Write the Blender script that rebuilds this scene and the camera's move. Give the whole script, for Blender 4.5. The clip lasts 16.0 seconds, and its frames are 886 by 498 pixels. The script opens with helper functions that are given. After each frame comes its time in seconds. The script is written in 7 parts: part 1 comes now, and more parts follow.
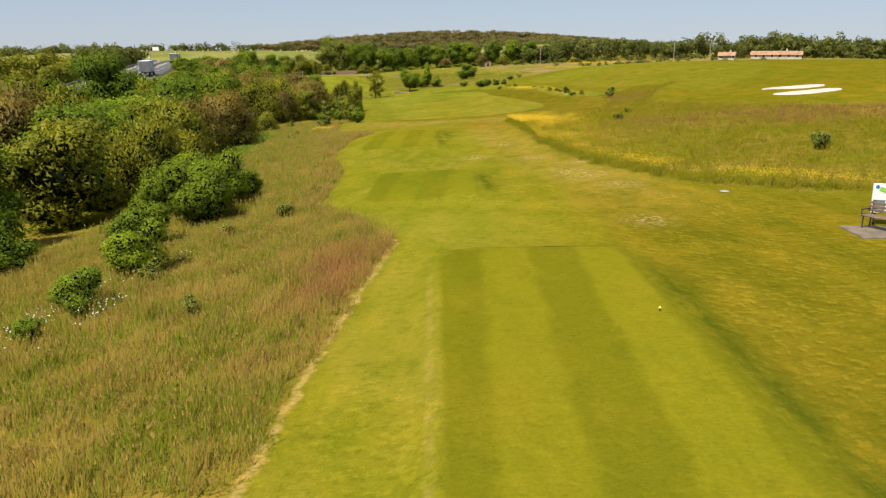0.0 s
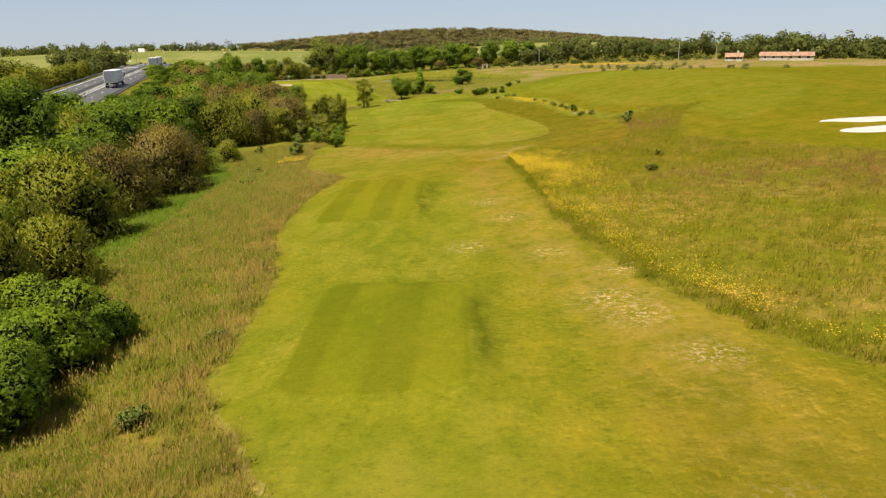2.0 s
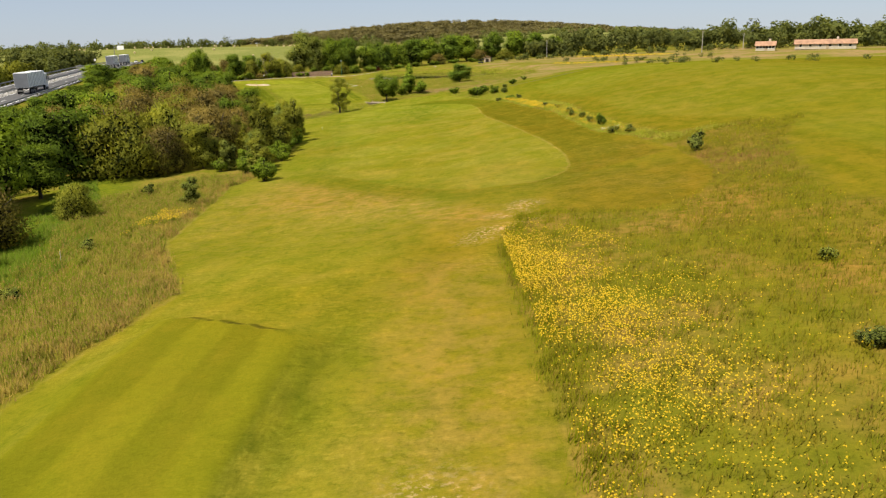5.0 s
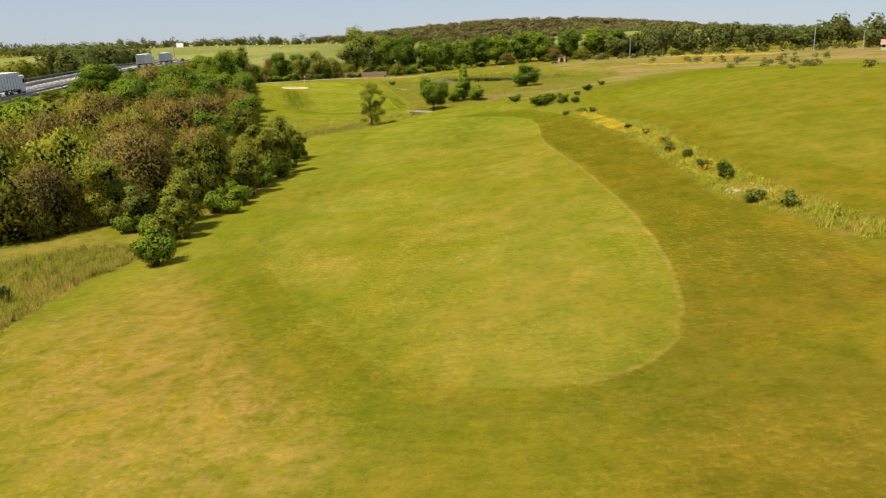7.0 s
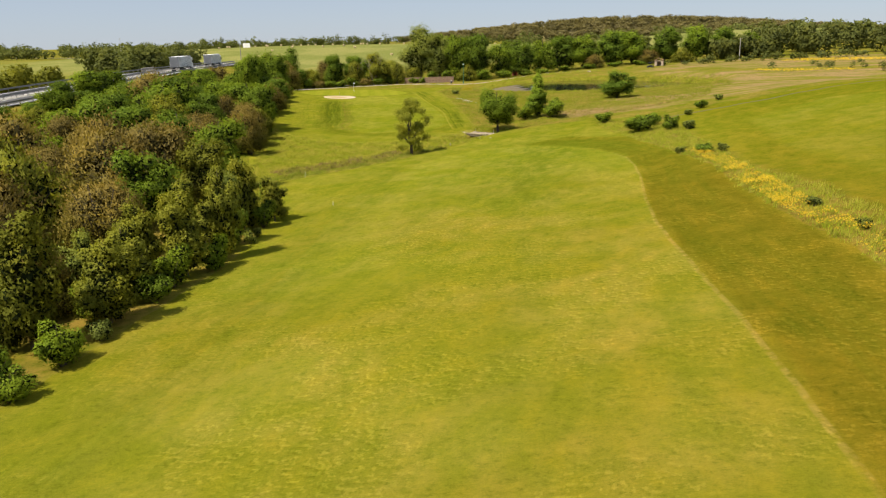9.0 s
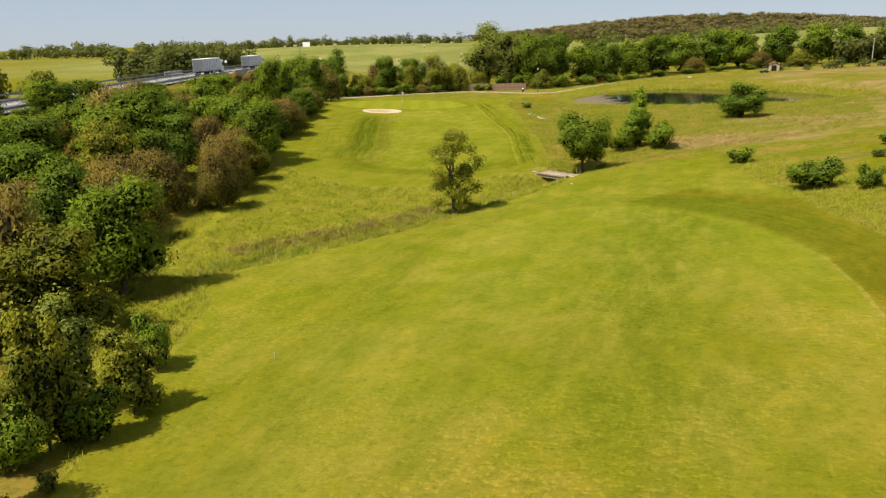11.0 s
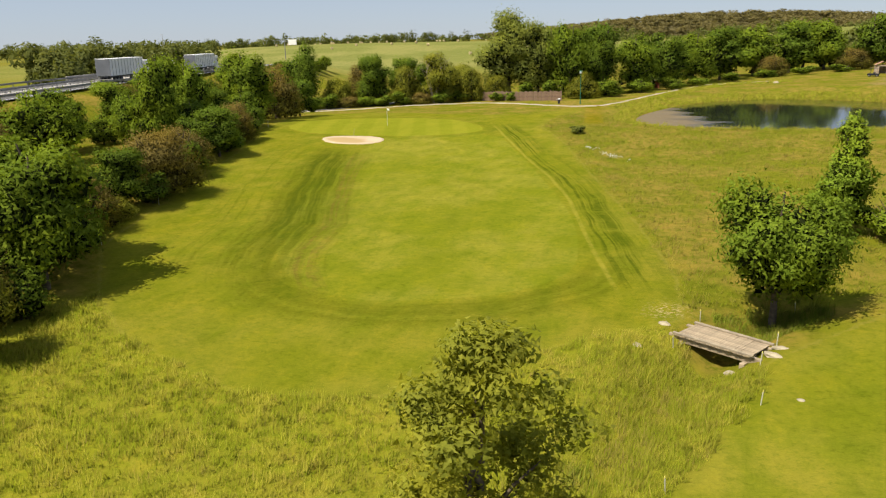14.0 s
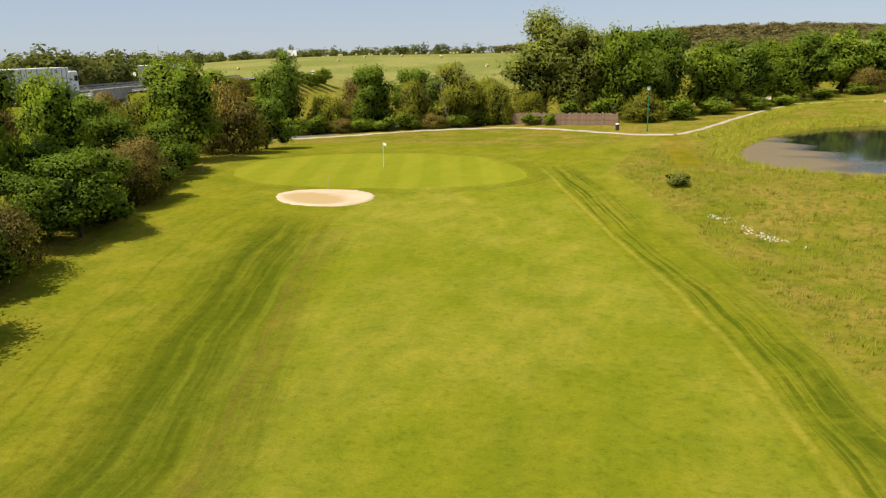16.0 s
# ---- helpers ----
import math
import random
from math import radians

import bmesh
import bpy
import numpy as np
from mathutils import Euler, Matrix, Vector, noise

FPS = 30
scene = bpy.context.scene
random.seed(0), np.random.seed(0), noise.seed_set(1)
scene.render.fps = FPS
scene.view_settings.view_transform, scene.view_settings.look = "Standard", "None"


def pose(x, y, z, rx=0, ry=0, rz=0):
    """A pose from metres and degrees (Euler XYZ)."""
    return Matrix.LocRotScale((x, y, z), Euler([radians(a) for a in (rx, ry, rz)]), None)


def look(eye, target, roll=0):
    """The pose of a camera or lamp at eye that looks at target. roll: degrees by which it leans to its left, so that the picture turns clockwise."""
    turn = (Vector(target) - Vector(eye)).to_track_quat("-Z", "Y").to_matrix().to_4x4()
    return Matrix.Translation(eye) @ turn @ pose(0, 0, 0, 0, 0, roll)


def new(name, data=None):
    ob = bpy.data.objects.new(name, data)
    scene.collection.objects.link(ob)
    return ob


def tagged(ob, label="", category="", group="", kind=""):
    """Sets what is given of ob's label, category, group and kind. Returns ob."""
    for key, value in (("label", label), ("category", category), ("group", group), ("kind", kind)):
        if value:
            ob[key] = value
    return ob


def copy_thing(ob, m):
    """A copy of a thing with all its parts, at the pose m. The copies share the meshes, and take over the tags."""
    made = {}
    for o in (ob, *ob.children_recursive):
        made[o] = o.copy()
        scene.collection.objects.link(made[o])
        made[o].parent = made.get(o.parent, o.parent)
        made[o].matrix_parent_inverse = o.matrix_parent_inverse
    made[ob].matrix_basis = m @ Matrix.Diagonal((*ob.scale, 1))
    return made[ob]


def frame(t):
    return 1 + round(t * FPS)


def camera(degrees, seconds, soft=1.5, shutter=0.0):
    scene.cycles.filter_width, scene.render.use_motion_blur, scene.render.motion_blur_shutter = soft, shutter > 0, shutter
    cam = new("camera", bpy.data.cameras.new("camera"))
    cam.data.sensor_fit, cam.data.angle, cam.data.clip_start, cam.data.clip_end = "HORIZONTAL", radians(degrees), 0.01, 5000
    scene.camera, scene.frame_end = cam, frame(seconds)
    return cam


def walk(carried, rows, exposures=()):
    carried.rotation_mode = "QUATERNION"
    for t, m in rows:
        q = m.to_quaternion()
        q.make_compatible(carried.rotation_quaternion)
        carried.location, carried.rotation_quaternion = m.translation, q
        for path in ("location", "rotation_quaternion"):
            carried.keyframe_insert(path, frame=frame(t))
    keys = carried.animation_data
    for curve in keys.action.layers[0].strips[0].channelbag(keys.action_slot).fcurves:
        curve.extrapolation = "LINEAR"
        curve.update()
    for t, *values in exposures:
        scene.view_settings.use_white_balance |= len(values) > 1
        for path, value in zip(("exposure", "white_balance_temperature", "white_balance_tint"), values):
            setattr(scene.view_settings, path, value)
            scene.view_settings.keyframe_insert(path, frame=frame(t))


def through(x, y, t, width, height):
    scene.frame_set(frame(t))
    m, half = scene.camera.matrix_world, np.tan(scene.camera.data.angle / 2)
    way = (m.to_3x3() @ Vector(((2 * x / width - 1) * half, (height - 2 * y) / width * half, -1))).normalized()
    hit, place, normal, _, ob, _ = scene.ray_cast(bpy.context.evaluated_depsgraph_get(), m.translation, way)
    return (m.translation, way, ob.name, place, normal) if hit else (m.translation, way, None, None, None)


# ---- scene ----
cam = camera(59.93, 16.0, soft=1.25)
# seconds, eye x, y, z, yaw, pitch, roll
PATH = [
    (0.0, 0.656, 0.956, 10.837, -0.783, -14.782, -0.353),
    (0.5, 1.083, 4.210, 11.274, -0.796, -14.826, -0.422),
    (1.0, 1.415, 8.322, 11.900, -0.839, -14.887, -0.484),
    (1.5, 1.612, 12.726, 12.693, -0.906, -14.979, -0.567),
    (2.0, 1.889, 17.583, 13.221, -0.950, -15.040, -0.609),
    (2.5, 2.292, 22.346, 13.470, -0.972, -15.128, -0.870),
    (3.0, 2.777, 27.986, 13.330, -1.021, -15.182, -0.942),
    (3.5, 3.350, 33.702, 13.170, -1.074, -15.263, -1.053),
    (4.0, 4.123, 39.493, 13.038, -0.944, -15.341, -1.281),
    (4.5, 4.974, 45.538, 12.829, -0.778, -15.420, -1.393),
    (5.0, 6.084, 52.216, 12.546, -0.315, -15.491, -1.417),
    (5.5, 7.313, 59.600, 12.265, 0.511, -15.542, -1.394),
    (6.0, 8.520, 67.763, 12.063, 1.768, -15.564, -1.365),
    (6.5, 9.564, 76.779, 12.019, 3.521, -15.546, -1.373),
    (7.0, 10.636, 86.544, 12.013, 5.423, -15.498, -1.384),
    (7.5, 11.393, 95.712, 12.138, 7.567, -15.463, -1.452),
    (8.0, 11.501, 105.131, 12.404, 9.356, -15.486, -1.585),
    (8.5, 11.112, 114.338, 12.245, 10.292, -15.446, -1.562),
    (9.0, 10.318, 123.410, 12.084, 11.653, -15.402, -1.416),
    (9.5, 9.462, 132.624, 12.033, 13.006, -15.377, -1.352),
    (10.0, 8.133, 141.899, 12.123, 14.572, -15.375, -1.325),
    (10.5, 6.416, 151.098, 12.239, 16.055, -15.383, -1.328),
    (11.0, 4.395, 160.087, 12.264, 17.157, -15.389, -1.355),
    (11.5, 2.156, 168.730, 12.083, 17.585, -15.379, -1.400),
    (12.0, -0.016, 177.216, 11.787, 17.594, -15.401, -1.378),
    (12.5, -2.483, 185.579, 11.438, 17.566, -15.333, -1.503),
    (13.0, -5.219, 193.913, 11.281, 17.481, -15.392, -1.411),
    (13.5, -8.085, 202.438, 11.057, 17.517, -15.410, -1.420),
    (14.0, -10.952, 211.175, 10.794, 17.626, -15.396, -1.423),
    (14.5, -13.453, 219.430, 10.347, 17.918, -15.247, -1.501),
    (15.0, -16.728, 227.926, 10.362, 17.894, -15.402, -1.216),
    (15.5, -19.697, 236.177, 10.253, 18.068, -15.256, -1.013),
    (16.0, -22.337, 244.286, 9.690, 18.472, -14.442, -1.344),
]
walk(cam, [(t, pose(x, y, z, 0, 0, yaw) @ pose(0, 0, 0, 90 + pitch) @ pose(0, 0, 0, 0, 0, roll)) for t, x, y, z, yaw, pitch, roll in PATH])
# ---- end of camera ----

# ================= light =================
SUN_AZ, SUN_EL = math.atan2(-0.65, -0.76), radians(57)
world = bpy.data.worlds.new("sky")
scene.world = world
world.use_nodes = True
wn = world.node_tree.nodes
sky = wn.new("ShaderNodeTexSky")
sky.sky_type = "NISHITA"
sky.sun_disc = False
sky.sun_elevation, sky.sun_rotation = SUN_EL, SUN_AZ
sky.air_density, sky.dust_density, sky.ozone_density = 0.8, 0.15, 6.0
dim = wn.new("ShaderNodeVectorMath")
dim.operation = "SCALE"
dim.inputs["Scale"].default_value = 0.075
world.node_tree.links.new(sky.outputs[0], dim.inputs[0])
haze = wn.new("ShaderNodeMix")
haze.data_type = "RGBA"
haze.inputs["Factor"].default_value = 0.70
haze.inputs[7].default_value = (0.342, 0.377, 0.445, 1)
world.node_tree.links.new(dim.outputs[0], haze.inputs[6])
world.node_tree.links.new(haze.outputs[2], wn["Background"].inputs[0])
wn["Background"].inputs[1].default_value = 1.0
sun = new("sun", bpy.data.lights.new("sun", "SUN"))
sun.data.energy, sun.data.angle, sun.data.color = 5.0, radians(0.6), (1.0, 0.91, 0.74)
to_sun = Vector((math.sin(SUN_AZ) * math.cos(SUN_EL), math.cos(SUN_AZ) * math.cos(SUN_EL), math.sin(SUN_EL)))
sun.matrix_world = look(to_sun * 100, (0, 0, 0))
scene.view_settings.exposure = 0.53

rng = np.random.default_rng(7)


# ================= terrain =================
def sstep(a, b, v):
    s = np.clip((v - a) / (b - a), 0, 1)
    return s * s * (3 - 2 * s)


def softclip(v, a, b, k):
    v = np.where(v > b, b + k * np.tanh((v - b) / k), v)
    return np.where(v < a, a + k * np.tanh((v - a) / k), v)


SLOPE = (-1.683, 3.932, 2.776, -4.629, 6.718, 2.132, -3.929, -1.263, -3.292, 1.854, -0.205, -4.921)
MOUNDS = ((-66.5, 319.0, 0.56, 35), (-6.5, 76.8, 0.55, 14), (3.5, 48.8, -0.37, 9), (-10.8, 233.8, -0.24, 35), (-23.9, 307.0, 0.34, 14),
          (22.9, 170.7, 0.36, 14), (17.0, 70.3, 0.33, 9), (-20.0, 40.0, -0.35, 9), (2.3, 132.8, -0.27, 22), (-27.4, 154.8, 0.31, 14),
          (17.0, 29.0, -0.27, 9), (12.0, 5.0, 0.25, 22), (37.6, 84.0, 0.26, 9), (-23.0, 112.9, 0.22, 9))


def poly(points):
    return np.array(points, float)


def seg_dist(x, y, pts, closed):
    """Distance to a polyline, and for a closed one whether a point is inside."""
    p = np.vstack([pts, pts[:1]]) if closed else pts
    d = np.full(x.shape, 1e9)
    inside = np.zeros(x.shape, bool)
    for (ax, ay), (bx, by) in zip(p[:-1], p[1:]):
        ex, ey = bx - ax, by - ay
        t = np.clip(((x - ax) * ex + (y - ay) * ey) / (ex * ex + ey * ey + 1e-9), 0, 1)
        d = np.minimum(d, (x - ax - t * ex) ** 2 + (y - ay - t * ey) ** 2)
        if closed:
            inside ^= ((ay > y) != (by > y)) & (x < (bx - ax) * (y - ay) / (by - ay + 1e-12) + ax)
    return np.sqrt(d), inside


def sdf(x, y, pts):
    """Signed distance: positive inside."""
    d, i = seg_dist(np.asarray(x, float), np.asarray(y, float), pts, True)
    return np.where(i, d, -d)


def smooth_poly(pts, rounds=2):
    """A closed outline with its corners cut."""
    p = np.array(pts, float)
    for _ in range(rounds):
        q = np.roll(p, -1, 0)
        p = np.stack([0.75 * p + 0.25 * q, 0.25 * p + 0.75 * q], 1).reshape(-1, 2)
    return p


def cut_corners(pts, c=0.7):
    """A closed outline with each corner cut c metres from it."""
    p = np.array(pts, float)
    out = []
    for k in range(len(p)):
        a, o, b = p[k - 1], p[k], p[(k + 1) % len(p)]
        u, v = (a - o) / np.linalg.norm(a - o), (b - o) / np.linalg.norm(b - o)
        out += [o + u * c, o + (u + v) * c * 0.29, o + v * c]
    return np.array(out)


TEES = [cut_corners([(0.6, -22), (6.6, -22), (6.8, 25.6), (0.9, 26.2)]), cut_corners([(-2.7, 37.8), (3.0, 37.0), (3.3, 48.8), (-2.6, 49.8)]),
        cut_corners([(-5.2, 63), (0.7, 61.5), (1.5, 76.3), (-4.6, 80.5)])]
DITCH = poly([(-46, 199), (-34, 202.5), (-28, 206), (-22.5, 214.5), (-17, 224), (-13, 235), (-8.8, 246.6), (-5.0, 253), (2, 260), (12, 268), (24, 274)])
POND = smooth_poly([(-18.4, 328), (-17.2, 338), (-12.2, 352), (-3.6, 363), (7.5, 366), (19, 361), (33, 351), (38, 338), (29, 326), (16, 319.5), (3, 316.2), (-9, 316.6), (-16, 320)], 1)
WATER_Z = -1.62


def road_x(y):
    y = np.asarray(y, float)
    return np.interp(y, [-400, 0, 60, 85, 110, 130, 150, 200, 250, 300, 440, 480, 520, 560, 600, 680, 800, 1600], [-70, -50, -48.5, -49.5, -53.5, -58, -63, -75.5, -88, -101, -141, -153.5, -170, -193, -222, -300, -440, -1600])


def road_z(y):
    return np.interp(y, [-400, 60, 110, 160, 250, 310, 420, 520, 600, 2000], [2.5, 2.6, 2.8, 3.1, 4.4, 4.9, 4.2, 1.5, 0.0, 0.0])


def ground(x, y):
    x, y = np.asarray(x, float), np.asarray(y, float)
    u, v = softclip(x, -52, 38, 12) / 40.0, (softclip(y, 5, 320, 15) - 170) / 170.0
    c = SLOPE
    z = (c[0] + c[1] * u + c[2] * u * u + c[3] * v + c[4] * v**2 + c[5] * v**3 + c[6] * v**4 + c[7] * u * v + c[8] * u * v * v
         + c[9] * u * u * v + c[10] * u * v**3 + c[11] * u * u * v * v)
    far = -0.8 + 0.03 * softclip(x + 20, -30, 160, 30)
    k = sstep(290, 350, y)
    z = z * (1 - k) + far * k
    for bx, by, h, r in MOUNDS:
        z = z + h * np.exp(-((x - bx) ** 2 + (y - by) ** 2) / r**2)
    # the country round the course levels out
    out = np.maximum(sstep(140, 420, np.abs(x + 10)), sstep(-20, -200, y))
    z = z * (1 - out) + (-1.0) * out
    # hay field and the wooded hill
    z = z + 10.0 * np.exp(-(((x + 230) / 190) ** 2 + ((y - 780) / 190) ** 2) ** 1.5)
    z = z + 9.0 * np.exp(-((x - 110) / 150) ** 2 - ((y - 780) / 130) ** 2)
    z = z + 28.0 * np.exp(-((x + 60) / 240) ** 2 - ((y - 1560) / 230) ** 2) + 16.0 * np.exp(-((x - 260) / 240) ** 2 - ((y - 1650) / 260) ** 2)
    # teeing grounds
    for t in TEES:
        near = (np.abs(x) < 14) & (y < 90)
        if near.any():
            d = np.where(near, sdf(np.where(near, x, 0), np.where(near, y, 500), t), -9)
            z = z + 0.30 * sstep(-0.9, 0.1, d)
    # ditch, pond, bunker
    d, _ = seg_dist(x, y, DITCH, False)
    z = z - (0.45 + 0.75 * np.exp(-((y - 246.6) ** 2 + (x + 8.8) ** 2) / 40)) * np.exp(-((d / 1.5) ** 2)) * sstep(-52, -44, x) * sstep(30, 20, x)
    d = sdf(x, y, POND)
    z = np.where(d > -9, z * (1 - sstep(-9, -1, d)) + (-1.25) * sstep(-9, -1, d), z)
    z = z - 1.6 * sstep(-2.2, 4, d)
    # motorway embankment with the lane that passes under it
    rx, rz = road_x(y), road_z(y)
    off = np.abs(x - rx) * 0.96
    bank = rz - 0.25 - np.maximum(off - 9.2, 0) / 1.9
    cut = sstep(3.2, 6.0, np.abs(y - (337 + (x + 98) * 0.285)))
    bank = np.where((off < 40), bank, -99)
    z = np.where(bank > z, z + (bank - z) * cut, z)
    # fine unevenness
    z = z + 0.05 * np.sin(x * 0.9 + 1.3 * np.sin(y * 0.31)) * np.sin(y * 0.7 + 0.8 * np.sin(x * 0.43))
    return z


def gz(x, y):
    return float(ground(np.array([x]), np.array([y]))[0])


# ================= node materials =================
class Mat:
    """A short way to write node trees."""

    def __init__(self, name, rough=0.8, metal=0.0, spec=0.3):
        self.m = bpy.data.materials.new(name)
        self.m.use_nodes = True
        self.t = self.m.node_tree
        self.b = self.t.nodes["Principled BSDF"]
        self.b.inputs["Roughness"].default_value = rough
        self.b.inputs["Metallic"].default_value = metal
        self.b.inputs["Specular IOR Level"].default_value = spec

    def put(self, sock, v):
        if isinstance(v, bpy.types.NodeSocket):
            self.t.links.new(v, sock)
        elif isinstance(v, (tuple, list)) and len(v) == 3 and len(sock.default_value) == 4:
            sock.default_value = (*v, 1)
        else:
            sock.default_value = v

    def node(self, kind, **sets):
        n = self.t.nodes.new(kind)
        for k, v in sets.items():
            setattr(n, k, v)
        return n

    def pos(self):
        return self.node("ShaderNodeNewGeometry").outputs["Position"]

    def obj(self):
        return self.node("ShaderNodeTexCoord").outputs["Object"]

    def island(self):
        return self.node("ShaderNodeNewGeometry").outputs["Random Per Island"]

    def each(self):
        return self.node("ShaderNodeObjectInfo").outputs["Random"]

    def attr(self, name):
        return self.node("ShaderNodeAttribute", attribute_name=name).outputs["Fac"]

    def mapped(self, vec, scale=(1, 1, 1), rot=(0, 0, 0)):
        n = self.node("ShaderNodeMapping")
        self.put(n.inputs["Vector"], vec)
        n.inputs["Scale"].default_value = scale
        n.inputs["Rotation"].default_value = rot
        return n.outputs[0]

    def noise(self, scale, vec=None, detail=3.0, rough=0.55, out="Fac"):
        n = self.node("ShaderNodeTexNoise")
        n.inputs["Scale"].default_value, n.inputs["Detail"].default_value, n.inputs["Roughness"].default_value = scale, detail, rough
        self.put(n.inputs["Vector"], vec if vec is not None else self.pos())
        return n.outputs[out]

    def math(self, op, a, b=0.0, clamp=False):
        n = self.node("ShaderNodeMath", operation=op, use_clamp=clamp)
        self.put(n.inputs[0], a)
        self.put(n.inputs[1], b)
        return n.outputs[0]

    def span(self, v, a, b, lo=0.0, hi=1.0):
        n = self.node("ShaderNodeMapRange", interpolation_type="SMOOTHSTEP")
        self.put(n.inputs["Value"], v)
        for i, w in (("From Min", a), ("From Max", b), ("To Min", lo), ("To Max", hi)):
            self.put(n.inputs[i], w)
        return n.outputs[0]

    def mix(self, f, a, b, blend="MIX"):
        n = self.node("ShaderNodeMix", data_type="RGBA", blend_type=blend)
        self.put(n.inputs["Factor"], f)
        self.put(n.inputs[6], a)
        self.put(n.inputs[7], b)
        return n.outputs[2]

    def ramp(self, f, stops):
        n = self.node("ShaderNodeValToRGB")
        e = n.color_ramp.elements
        while len(e) < len(stops):
            e.new(0.5)
        for el, (p, c) in zip(e, stops):
            el.position, el.color = p, (*c, 1)
        self.put(n.inputs[0], f)
        return n.outputs[0]

    def bump(self, h, strength=0.3, dist=0.05):
        n = self.node("ShaderNodeBump")
        n.inputs["Strength"].default_value, n.inputs["Distance"].default_value = strength, dist
        self.put(n.inputs["Height"], h)
        self.put(self.b.inputs["Normal"], n.outputs[0])

    def color(self, c):
        self.put(self.b.inputs["Base Color"], c)
        return self

    def leafy(self, c, through=0.3, tint=(1.0, 1.0, 0.55)):
        """A thin leaf that lets some light through."""
        self.color(c)
        tr = self.node("ShaderNodeBsdfTranslucent")
        self.put(tr.inputs["Color"], self.mix(1.0, c, tint, "MULTIPLY"))
        mx = self.node("ShaderNodeMixShader")
        mx.inputs[0].default_value = through
        self.t.links.new(self.b.outputs[0], mx.inputs[1])
        self.t.links.new(tr.outputs[0], mx.inputs[2])
        self.t.links.new(mx.outputs[0], self.t.nodes["Material Output"].inputs[0])
        return self


def plain(name, rgb, rough=0.6, metal=0.0, vary=0.25, scale=6.0, bump=0.15, each=0.0):
    """A surface of one colour with grain, stains and slight relief."""
    m = Mat(name, rough, metal)
    n1, n2 = m.noise(scale, m.obj(), 4), m.noise(scale * 9, m.obj(), 3)
    dark = tuple(v * (1 - vary) for v in rgb)
    lite = tuple(min(1, v * (1 + vary)) for v in rgb)
    c = m.mix(m.span(n1, 0.3, 0.7), dark, lite)
    c = m.mix(m.math("MULTIPLY", n2, 0.35), c, tuple(v * 0.6 for v in rgb))
    if each:
        c = m.mix(m.math("MULTIPLY", m.each(), each), c, tuple(v * 0.5 for v in rgb))
    m.color(c)
    m.bump(n2, bump, 0.02)
    return m.m


def leaf_mat(name, a, b, c, through=0.42, grain=9.0, low=None, fleck=1.0):
    """Leaves in three tones; low is the tone of the older leaves towards the foot of the bush."""
    m = Mat(name, 0.75, spec=0.05)
    r = m.island()
    a, b, c = (tuple(1.2 * v for v in tone) for tone in (a, b, c))
    col = m.mix(0.4, m.ramp(r, [(0.0, a), (0.5, b), (1.0, c)]), b)
    if low:
        sep = m.node("ShaderNodeSeparateXYZ")
        m.put(sep.inputs[0], m.obj())
        old = m.mix(r, tuple(v * 0.8 for v in low), tuple(v * 1.3 for v in low))
        col = m.mix(m.span(m.math("ADD", sep.outputs[2], m.math("MULTIPLY", m.noise(0.6, m.pos(), 2), 2.0)), 2.2, 5.4), old, col)
    big = m.noise(0.35, m.pos(), 2)
    col = m.mix(m.span(big, 0.35, 0.7), col, m.mix(1.0, col, (1.25, 1.15, 0.8), "MULTIPLY"))
    tone = m.math("ADD", m.math("MULTIPLY", m.each(), 0.4), 0.80)
    n = m.node("ShaderNodeHueSaturation")
    m.put(n.inputs["Value"], tone)
    m.put(n.inputs["Color"], col)
    bits = m.noise(grain, m.pos(), 3, 0.7)
    shown = m.mix(m.span(bits, 0.50, 0.38, 0.0, 0.4 * fleck), n.outputs[0], m.mix(1.0, n.outputs[0], (0.60, 0.63, 0.55), "MULTIPLY"))
    shown = m.mix(m.span(bits, 0.54, 0.66, 0.0, 0.5 * fleck), shown, m.mix(1.0, n.outputs[0], (1.35, 1.32, 1.2), "MULTIPLY"))
    return m.leafy(shown, through).m


LEAF = {
    "green": leaf_mat("leaf_green", (0.098, 0.146, 0.014), (0.142, 0.204, 0.020), (0.220, 0.284, 0.036)),
    "dark": leaf_mat("leaf_dark", (0.066, 0.104, 0.012), (0.100, 0.152, 0.018), (0.164, 0.226, 0.034)),
    "brown": leaf_mat("leaf_brown", (0.128, 0.100, 0.030), (0.172, 0.134, 0.041), (0.234, 0.186, 0.058), 0.40, low=(0.132, 0.126, 0.024)),
    "olive": leaf_mat("leaf_olive", (0.118, 0.130, 0.018), (0.172, 0.184, 0.025), (0.256, 0.258, 0.044)),
    "grey": leaf_mat("leaf_grey", (0.122, 0.148, 0.030), (0.170, 0.200, 0.042), (0.244, 0.272, 0.068)),
    "far": leaf_mat("leaf_far", (0.072, 0.088, 0.026), (0.098, 0.114, 0.034), (0.132, 0.144, 0.044), 0.36, 1.6),
    # distance haze is put into the hill leaves as a lighter colour
    "hill": leaf_mat("leaf_hill", (0.160, 0.142, 0.066), (0.175, 0.154, 0.070), (0.190, 0.166, 0.075), 0.36, 0.5, fleck=0.2),
    "light": leaf_mat("leaf_light", (0.186, 0.204, 0.026), (0.264, 0.280, 0.038), (0.370, 0.374, 0.060), 0.5),
}
# near-black leaf colours that paint deep shade into the crowns
SHADE_LEAVES = Mat("painted_shade_leaves", 1.0, spec=0.0).color((0.015, 0.020, 0.006)).m
BROWN_SHADE_LEAVES = Mat("painted_shade_brown_leaves", 1.0, spec=0.0).color((0.046, 0.039, 0.015)).m
